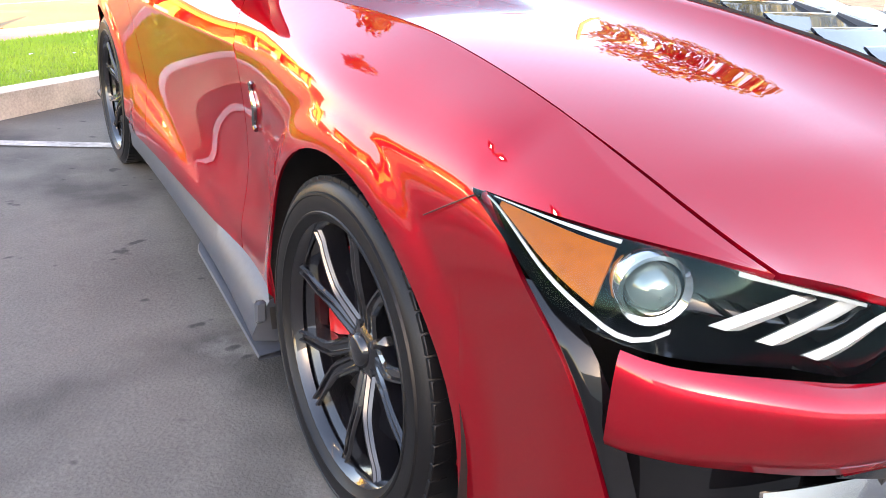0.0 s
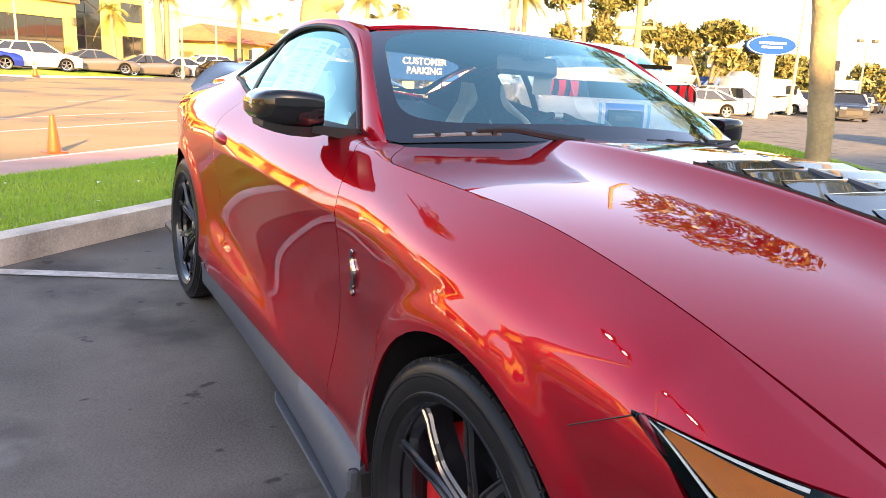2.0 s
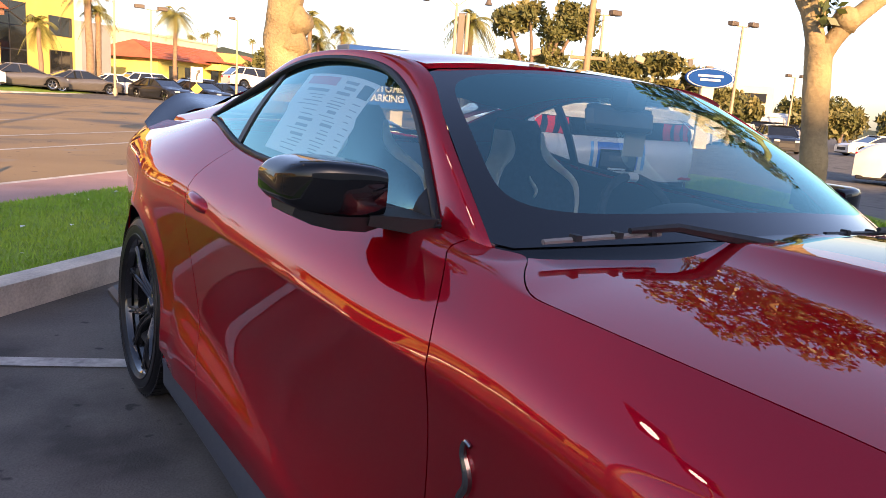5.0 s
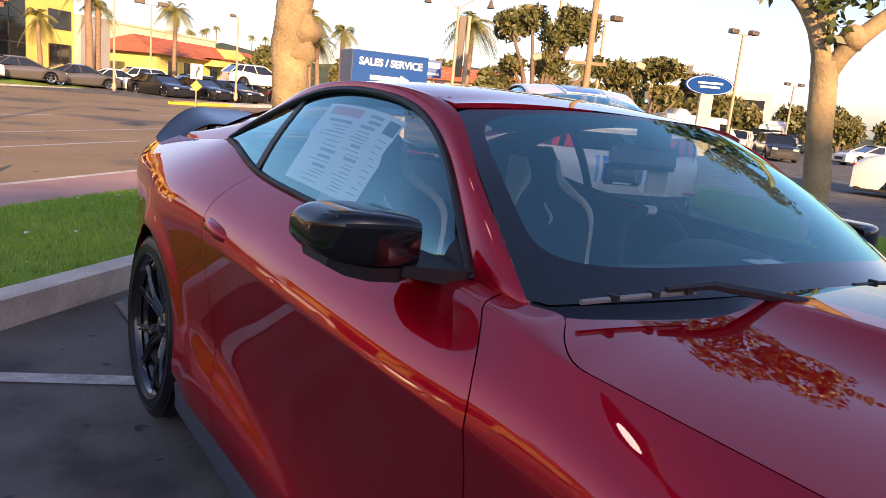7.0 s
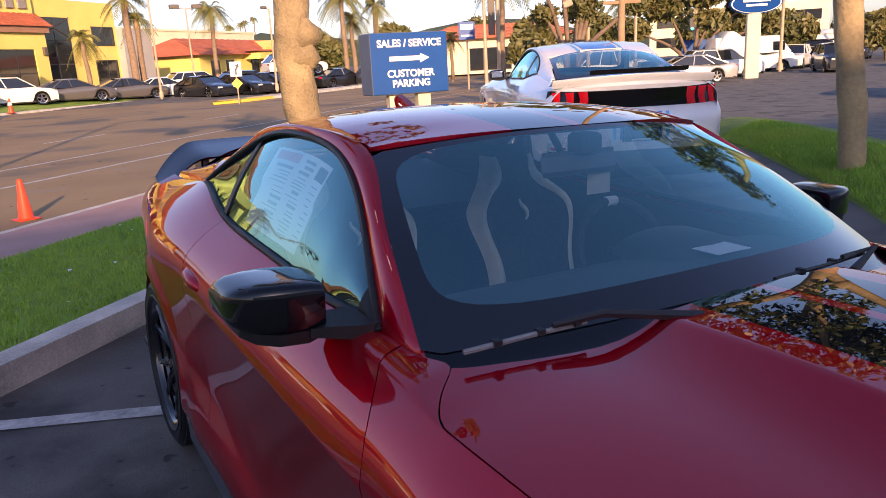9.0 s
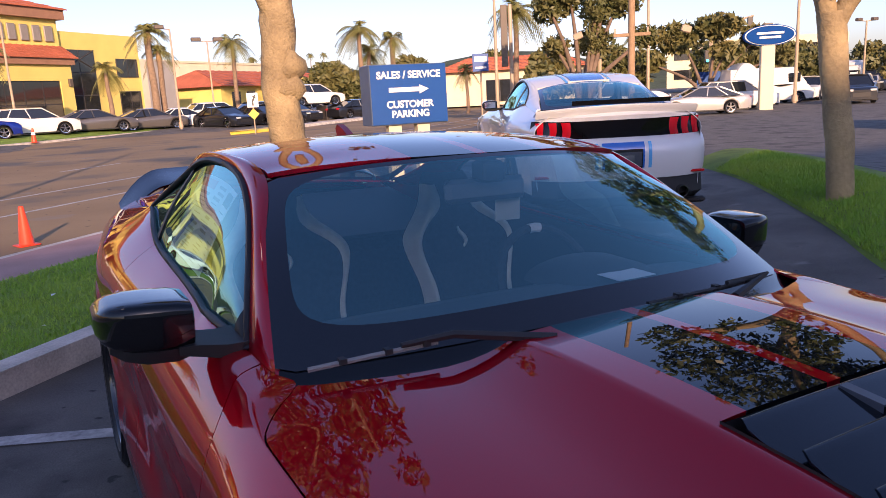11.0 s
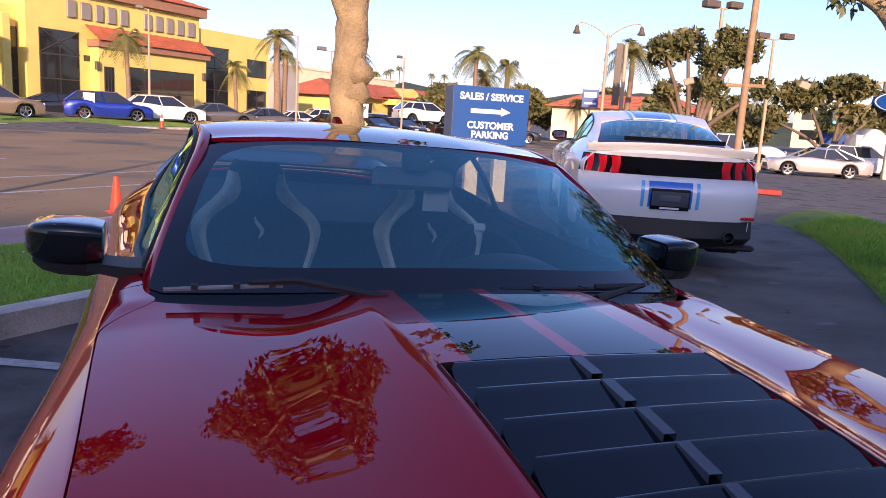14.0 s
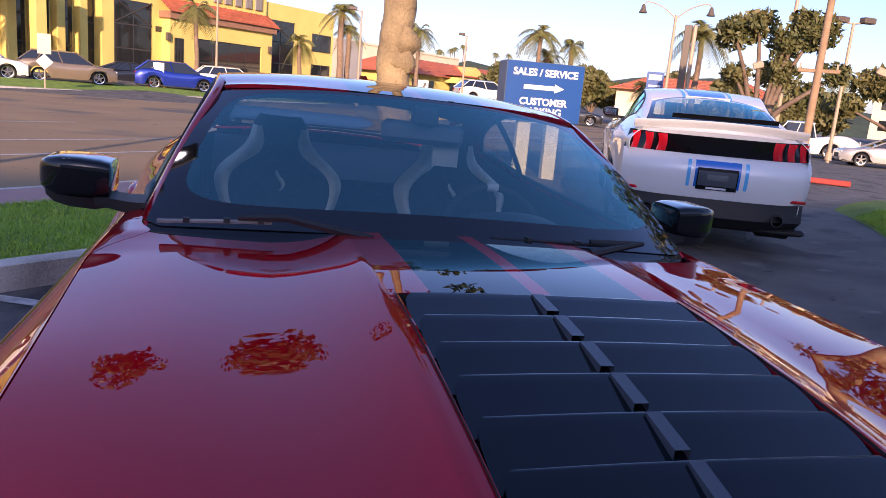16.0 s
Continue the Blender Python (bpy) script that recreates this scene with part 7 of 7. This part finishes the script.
words("SALES / SERVICE", 0.73, 1.80, 0.172, face, WHITEPAINT)
words("CUSTOMER", 0.73, 1.285, 0.172, face, WHITEPAINT)
words("PARKING", 0.73, 1.115, 0.172, face, WHITEPAINT)
part("arrow", Shape().prism([(0.34, 1.505), (0.92, 1.505), (0.92, 1.465), (1.10, 1.545), (0.92, 1.625), (0.92, 1.585), (0.34, 1.585)], -0.020, -0.0125, "y"), WHITEPAINT, face, "white arrow pointing to the side")

small = thing("lot_sign", "small blue sign board on a post", "sign", m=pose(20.4, 33.0, ground_z(20.4, 33), 0, 0, -30))
part("post", Shape().tube([(0, 0.05, -0.1), (0, 0.05, 3.2)], 0.05, 8), POLE, small)
fc = part("board", Shape().box((-0.42, -0.04, 2.55), (0.42, 0.04, 3.45), 0.01), SIGNBLUE, small)
for z0, z1, w in ((3.05, 3.32, 0.32), (2.70, 2.80, 0.30)):
    part("white_bar", Shape().box((-w, -0.05, z0), (w, -0.041, z1)), WHITEPAINT, fc)
banner = thing("lot_sign", "blue banner board behind parked cars", "sign", m=pose(44, 38, 0.2, 0, 0, -42))
part("board", Shape().box((-1.2, -0.04, 0.9), (1.2, 0.04, 1.9)), SIGNBLUE, banner)
part("post", Shape().box((-0.05, 0.05, -0.1), (0.05, 0.12, 1.9)), POLE, banner)

# median nose with its arrow board
mr = []
for t in steps(0, 1, 14):
    u0 = 31.2 + 22 * t
    w = 0.75 * min(1, (t * 14) ** 0.5)
    mr.append([street_point(u0, 22.6 - w, 0.02), street_point(u0, 22.6 - w + 0.06, 0.17), street_point(u0, 22.6 + w - 0.06, 0.17), street_point(u0, 22.6 + w, 0.02)])
structure("median_kerb", Shape().grid(mr, lambda r, c: 1 if r < 3 else 0), [CONCRETE, YELLOWPAINT], "concrete median with a yellow painted nose")
keep = thing("traffic_sign", "white arrow board over a yellow diamond on a post", "sign", m=pose(9.05, 36.2, ground_z(9.05, 36.2) + 0.12, 0, 0, -12))
part("post", Shape().tube([(0, 0, -0.1), (0, 0, 1.9)], 0.03, 8), POLE, keep)
bd = part("board", Shape().box((-0.27, -0.05, 1.22), (0.27, -0.03, 1.92), 0.004), WHITEPAINT, keep)
part("arrow", Shape().prism([(-0.04, 1.30), (0.04, 1.30), (0.04, 1.5), (0.12, 1.66), (0.17, 1.62), (0.14, 1.82), (-0.02, 1.74), (0.04, 1.70), (-0.04, 1.54)], -0.056, -0.0505, "y"), FRAME, bd)
part("diamond", Shape().prism([(0, 0.62), (0.27, 0.89), (0, 1.16), (-0.27, 0.89)], -0.045, -0.03, "y"), YELLOWPAINT, keep, "yellow diamond marker")


def cone(x, y, z, h, label, yaw=0):
    c = thing("traffic_cone", label, "cone", group="traffic cones", m=pose(x, y, z, 0, 0, yaw))
    part("body", Shape().lathe([(0.022 * h / 0.45, h), (0.028 * h / 0.45, h - 0.01), (0.080 * h / 0.45, 0.03), (0.088 * h / 0.45, 0.02)], 20), ORANGE, c)
    part("foot", Shape().box((-0.115 * h / 0.45, -0.115 * h / 0.45, 0), (0.115 * h / 0.45, 0.115 * h / 0.45, 0.02), 0.008), ORANGE, c)
    return c


cone(-1.20, 9.30, ground_z(-1.2, 9.3) + 0.014, 0.47, "orange traffic cone at the edge of the street", 20)
c2 = cone(-0.53, 44.4, ground_z(-0.53, 44.4) + 0.1, 0.75, "orange traffic cone with a white band on the far kerb")
part("band", Shape().lathe([(0.115, 0.40), (0.078, 0.55)], 16, flip=True), WHITEPAINT, c2)
hyd = thing("fire_hydrant", "yellow fire hydrant on the far lawn", "hydrant", m=pose(-4.1, 46.6, ground_z(-4.1, 46.6) + 0.08))
part("body", Shape().lathe([(0.001, 0.78), (0.08, 0.76), (0.13, 0.66), (0.15, 0.62), (0.12, 0.58), (0.12, 0.12), (0.18, 0.10), (0.18, 0)], 16), YELLOWPAINT, hyd)
part("nozzle", Shape().tube([(-0.24, 0, 0.45), (0.24, 0, 0.45)], 0.06, 10), YELLOWPAINT, hyd)
rd = thing("red_post", "striped red and white marker post", "post", m=pose(-4.9, 46.2, ground_z(-4.9, 46.2) + 0.08))
part("post", Shape().box((-0.09, -0.03, 0), (0.09, 0.03, 1.1), 0.005), REDKERB, rd)
for z in (0.5, 0.7, 0.9):
    part("band", Shape().box((-0.1, -0.04, z), (0.1, 0.04, z + 0.08)), WHITEPAINT, rd)
part("notice", Shape().box((0.2, -0.03, 0.9), (0.8, 0.0, 1.45), 0.004), WHITEPAINT, rd)
part("notice_arm", Shape().box((0.05, -0.02, 1.1), (0.75, 0.02, 1.14)), POLE, rd)
tb = thing("traffic_sign", "grey sign board and white diamond on a post", "sign", m=pose(-8.6, 37.5, ground_z(-8.6, 37.5) + 0.12, 0, 0, 8))
part("post", Shape().tube([(0, 0, -0.1), (0, 0, 2.4)], 0.035, 8), POLE, tb)
part("board", Shape().box((-0.28, -0.05, 1.55), (0.28, -0.03, 2.45), 0.004), CREAM, tb)
part("diamond", Shape().prism([(0, 0.85), (0.36, 1.2), (0, 1.55), (-0.36, 1.2)], -0.05, -0.03, "y"), WHITEPAINT, tb)
sig = thing("traffic_light", "traffic lights on a curved arm over the far junction", "traffic light", m=pose(47, 41, 0.3, 0, 0, -40))
part("pole", Shape().tube([(0, 0, -0.1), (0, 0, 4.6), (0.3, 0, 5.2), (3.2, 0, 5.9)], 0.07, 8), POLE, sig)
for x, z in ((-0.2, 3.0), (2.9, 5.3)):
    h = part("signal_head", Shape().box((x - 0.2, -0.2, z - 0.5), (x + 0.2, 0.1, z + 0.5), 0.03), FRAME, sig)
    part("green_lens", Shape().lathe([(0.001, -0.21), (0.11, -0.205)], 12, "y", (x, 0, z - 0.3)), material("green_signal", (0.02, 0.5, 0.3), emit=(0.05, 0.9, 0.5), emit_strength=2.0), h)
# ---- parked cars of the distance ----
def car_paint(name, c, metal=0.4):
    return material(name, c, rough=0.3, metal=metal, coat=1.0, coat_rough=0.03, noise_scale=3, vary=0.03)


P_BLUE, P_WHITE, P_GREY = car_paint("blue_paint", (0.01, 0.03, 0.30)), car_paint("pearl_white_paint", (0.72, 0.71, 0.64), 0.0), car_paint("grey_paint", (0.12, 0.11, 0.10))
P_DARK, P_TAN, P_SILVER = car_paint("dark_paint", (0.02, 0.022, 0.028)), car_paint("bronze_paint", (0.22, 0.17, 0.11)), car_paint("silver_paint", (0.45, 0.44, 0.42))
CARGLASS = material("dark_car_glass", (0.012, 0.014, 0.016), rough=0.04, coat=0.8)
SHAPES = {
    # length, width, belt height, roof height, glass start and end low, roof start and end (as shares), wheel radius
    "sedan": (4.85, 1.84, 0.94, 1.45, 0.26, 0.90, 0.46, 0.67, 0.34, 0.82, 0.95),
    "suv": (4.75, 1.90, 1.04, 1.66, 0.24, 0.985, 0.42, 0.84, 0.37, 0.93, 1.04),
    "van": (5.6, 2.05, 1.25, 2.35, 0.10, 0.995, 0.24, 0.985, 0.36, 1.05, 1.22),
    "pickup": (5.8, 2.05, 1.10, 1.92, 0.26, 0.62, 0.36, 0.58, 0.42, 0.95, 1.08),
}


def parked_car(kind, paint, x, y, yaw, label, group="parked cars", z=None):
    """A plain car: lofted body, dark glasshouse, roof, wheels, lamps. Its front points along local x."""
    L, W, belt, roof, g0, g1, r0, r1, wr, hood, deck = SHAPES[kind]
    t = thing({"sedan": "sedan", "suv": "suv", "van": "delivery_van", "pickup": "pickup_truck"}[kind], label, "car", group, pose(x, y, (ground_z(x, y) if z is None else z) + 0.0, 0, 0, yaw))
    hw = W / 2

    def top(s):  # s: share from the front
        return spline([0, 0.04, g0 * 0.5, g0, 0.5, g1, 0.97, 1.0], [hood * 0.80, hood * 0.93, hood, belt * 0.985, belt, belt * (1 if kind != "pickup" else 1.0), deck * 0.98, deck * 0.86])(s)

    def half(s):
        return hw * (1 - 0.16 * max(0, (0.14 - s) / 0.14) ** 2 - 0.12 * max(0, (s - 0.88) / 0.12) ** 2)
    ax = (0.19 * L, (0.78 if kind != "pickup" else 0.76) * L)
    body = Shape()
    ss = sorted(set(steps(0, 1, 30) + [(a + wr * 1.12 * math.cos(q)) / L for a in ax for q in steps(0, math.pi, 10)]))
    rows = []
    for s in ss:
        lowz = 0.24
        for a in ax:
            d = abs(s * L - a)
            if d < wr * 1.13:
                lowz = max(lowz, wr + math.sqrt((wr * 1.13) ** 2 - d * d))
        h, tz = half(s), top(s)
        lowz = min(lowz, tz - 0.12)
        sec = [(h * 0.97, lowz), (h, lowz + (tz - lowz) * 0.35), (h * 0.995, lowz + (tz - lowz) * 0.62), (h * 0.965, tz - 0.06), (h * 0.90, tz), (h * 0.45, tz + 0.025)]
        half_row = [(L / 2 - s * L, -a, b) for a, b in sec]
        rows.append(half_row + [(px, -py, pz) for px, py, pz in half_row[::-1]])
    body.grid(rows)
    body.face(rows[0])
    body.face(rows[-1][::-1])
    part("body", body, paint, t, smooth=45, recalc=True)
    gl = Shape()
    ring = []
    for s, z, w in ((g0, belt - 0.02, 0.93), (g0 + (r0 - g0) * 0.97, roof - 0.07, 0.76), (r0, roof - 0.05, 0.75), (r1, roof - 0.05, 0.75), (r1 + (g1 - r1) * 0.05, roof - 0.07, 0.76), (g1, belt - 0.02, 0.92)):
        ring.append((L / 2 - s * L, z, hw * w))
    def side_poly(sg):
        a, b, c, d, e, f = ring
        return [(a[0], sg * a[2], a[1]), (b[0], sg * b[2], b[1]), (d[0], sg * d[2], d[1]), (f[0], sg * f[2], f[1])]
    lft, rgt = side_poly(1), side_poly(-1)
    gl.face(lft)
    gl.face(rgt[::-1])
    gl.face([lft[0], rgt[0], rgt[1], lft[1]])
    gl.face([lft[2], rgt[2], rgt[3], lft[3]])
    part("glasshouse", gl, CARGLASS if kind != "van" else paint, t, smooth=0)
    rf = Shape()
    rr = []
    for s in steps(r0 - 0.015, r1 + 0.015, 8):
        k = (s - r0) / (r1 - r0)
        zc = roof + 0.012 * math.sin(math.pi * min(1, max(0, k)))
        rr.append([(L / 2 - s * L, hw * 0.77 * q, zc - 0.06 * abs(q) ** 3) for q in steps(-1, 1, 10)])
    rf.grid(rr)
    part("roof", rf, paint, t, smooth=60, solid=0.04)
    for sg in (-1, 1):
        def at(s, k):  # on the side glass, s along, k up
            lo_, hi_ = Vector((L / 2 - (g0 + (g1 - g0) * s) * L, sg * hw * 0.925, belt)), Vector((L / 2 - (r0 + (r1 - r0) * s) * L, sg * hw * 0.755, roof - 0.05))
            return lo_.lerp(hi_, k) + Vector((0, sg * 0.012, 0))
        for s in ((0.0, 0.42, 0.76, 1.0) if kind in ("suv", "sedan") else (0.0, 0.5, 1.0)):
            part("pillar", Shape().tube([at(s, 0), at(s, 1)], 0.032, 5), paint, t)
        for a in ax:
            wheel_root = part("wheel", Shape().lathe([(wr - 0.10, 0.10), (wr - 0.03, 0.115), (wr, 0.08), (wr, -0.08), (wr - 0.05, -0.11)], 22, "y", flip=True), RUBBER, t, at=Matrix.Translation((L / 2 - a, sg * (hw - 0.13), wr)) @ Matrix.Diagonal((1, sg, 1, 1)))
            rim = Shape().lathe([(0.001, 0.09), (0.05, 0.09), (0.06, 0.07)], 10, "y")
            rim.lathe([(wr - 0.10, 0.095), (wr - 0.125, 0.09), (wr - 0.13, 0.02)], 22, "y")
            for k in range(5):
                s0 = len(rim.v)
                rim.box((-0.028, 0.06, 0.03), (0.028, 0.085, wr - 0.115)).move(Matrix.Rotation(2 * math.pi * k / 5, 4, "Y"), s0)
            part("rim", rim, SILVER, wheel_root, smooth=0)
        part("headlamp", Shape().box((L / 2 - 0.22, sg * hw * 0.62 - 0.17, hood * 0.74), (L / 2 + 0.004, sg * hw * 0.62 + 0.17, hood * 0.88), 0.02), LAMPWHITE, t)
        part("tail_lamp", Shape().box((-L / 2 - 0.004, sg * hw * 0.68 - 0.16, deck * 0.74), (-L / 2 + 0.12, sg * hw * 0.68 + 0.16, deck * 0.90), 0.02), LAMPRED, t)
    part("grille", Shape().box((L / 2 - 0.05, -hw * 0.5, 0.36), (L / 2 + 0.012, hw * 0.5, hood * 0.70), 0.02), PLASTIC, t)
    part("lower_trim", Shape().box((-L / 2 + 0.1, -hw * 0.93, 0.16), (L / 2 - 0.1, hw * 0.93, 0.28), 0.02), PLASTIC, t)
    if kind == "pickup":
        part("tailgate", Shape().box((-L / 2 - 0.01, -hw * 0.8, 0.62), (-L / 2 + 0.05, hw * 0.8, belt), 0.02), paint, t)
    if kind == "van":
        part("cab_window", Shape().box((L / 2 - 1.75, -hw * 0.93, 1.32), (L / 2 - 0.95, hw * 0.93, 1.92), 0.03), CARGLASS, t)
    return t


parked_car("suv", P_BLUE, -3.45, 47.2, 8, "bright blue parked sport utility car across the street")
parked_car("suv", P_WHITE, -0.35, 49.4, 8, "white parked sport utility car beside the blue one")
parked_car("sedan", P_GREY, 3.05, 51.2, 6, "dark grey parked sedan across the street")
parked_car("sedan", P_GREY, 6.6, 53.0, 6, "dark grey parked sedan across the street")
parked_car("sedan", P_WHITE, 8.9, 54.2, 6, "white parked sedan across the street")
parked_car("suv", P_TAN, -8.7, 43.2, 12, "bronze parked sport utility car near the showroom drive")
parked_car("suv", P_WHITE, -12.6, 41.6, 10, "white parked sport utility car near the showroom drive")
parked_car("sedan", P_DARK, -6.6, 52.5, 15, "dark parked sedan by the showroom's tall window")
parked_car("sedan", P_DARK, 10.9, 50.3, -68, "dark parked sedan facing the street")
parked_car("sedan", P_DARK, 13.6, 50.8, -66, "dark parked sedan facing the street")
parked_car("sedan", P_DARK, 16.0, 51.6, -66, "dark blue parked sedan facing the street")
parked_car("suv", P_WHITE, 12.2, 58.0, 8, "white car parked in the second row")
parked_car("suv", P_DARK, 16.5, 59.5, 8, "dark car parked in the second row")
parked_car("sedan", P_SILVER, 20.6, 60.8, 10, "silver car parked in the second row")
parked_car("suv", P_WHITE, 18.8, 54.6, 4, "white car raised on a display rack", z=1.1)
parked_car("sedan", P_DARK, 22.0, 54.0, 20, "dark car parked beside the rack")
parked_car("suv", P_DARK, 25.5, 52.5, -30, "dark car parked beside the low hedge")
rack = thing("display_rack", "dark steel rack under a raised white car", "rack", m=pose(18.8, 54.6, ground_z(18.8, 54.6), 0, 0, 4))
for x in (-2.0, -0.7, 0.7, 2.0):
    part("trestle", Shape().box((x - 0.08, -0.9, -0.05), (x + 0.08, 0.9, 1.1 - ground_z(18.8, 54.6) + 0.02)), FRAME, rack)
parked_car("sedan", P_SILVER, 30.3, 27.2, 148, "pale silver sedan parked beyond the driveway")
parked_car("suv", P_WHITE, 35.4, 29.2, -30, "white sport utility car parked beyond the sedan")
parked_car("van", P_WHITE, 42.5, 32.4, -28, "white delivery van parked in the far lot")
parked_car("suv", P_DARK, 42.0, 26.2, 225, "dark blue sport utility car facing the lot")
parked_car("pickup", P_WHITE, 30.5, 33.5, 140, "white pickup truck behind the white coupe")
parked_car("pickup", P_WHITE, 23.85, 9.1, -64, "white pickup truck parked beyond the island")
for k in range(7):
    parked_car(("suv", "sedan", "pickup", "van")[k % 4], (P_WHITE, P_SILVER, P_DARK, P_WHITE)[k % 4], 48 + 3.4 * k, 33 + 1.2 * k, 205, "car in the row at the far side of the lot")
for k in range(6):
    parked_car(("sedan", "suv")[k % 2], (P_WHITE, P_DARK, P_SILVER)[k % 3], 50 + 4.2 * k, 24 - 2.2 * k, 150, "car in the row across the far lane")
# parked along the near side of the street, reflected in the red car's flank
for k in range(6):
    parked_car(("suv", "sedan")[k % 2], (P_WHITE, P_SILVER, P_DARK, P_BLUE)[k % 4], -18 - 4.6 * k, 33.5 - 4.2 * k, 12, "car parked in the row across the street")
# red kerb by the driveway's end
structure("kerb_4", Shape().box((-2.2, -0.12, 0), (2.2, 0.12, 0.16), 0.02).move(Matrix.Translation((15.6, 17.9, ground_z(15.6, 17.9) - 0.02)) @ Matrix.Rotation(radians(-45), 4, "Z")), REDKERB, "red painted kerb at the driveway's end")
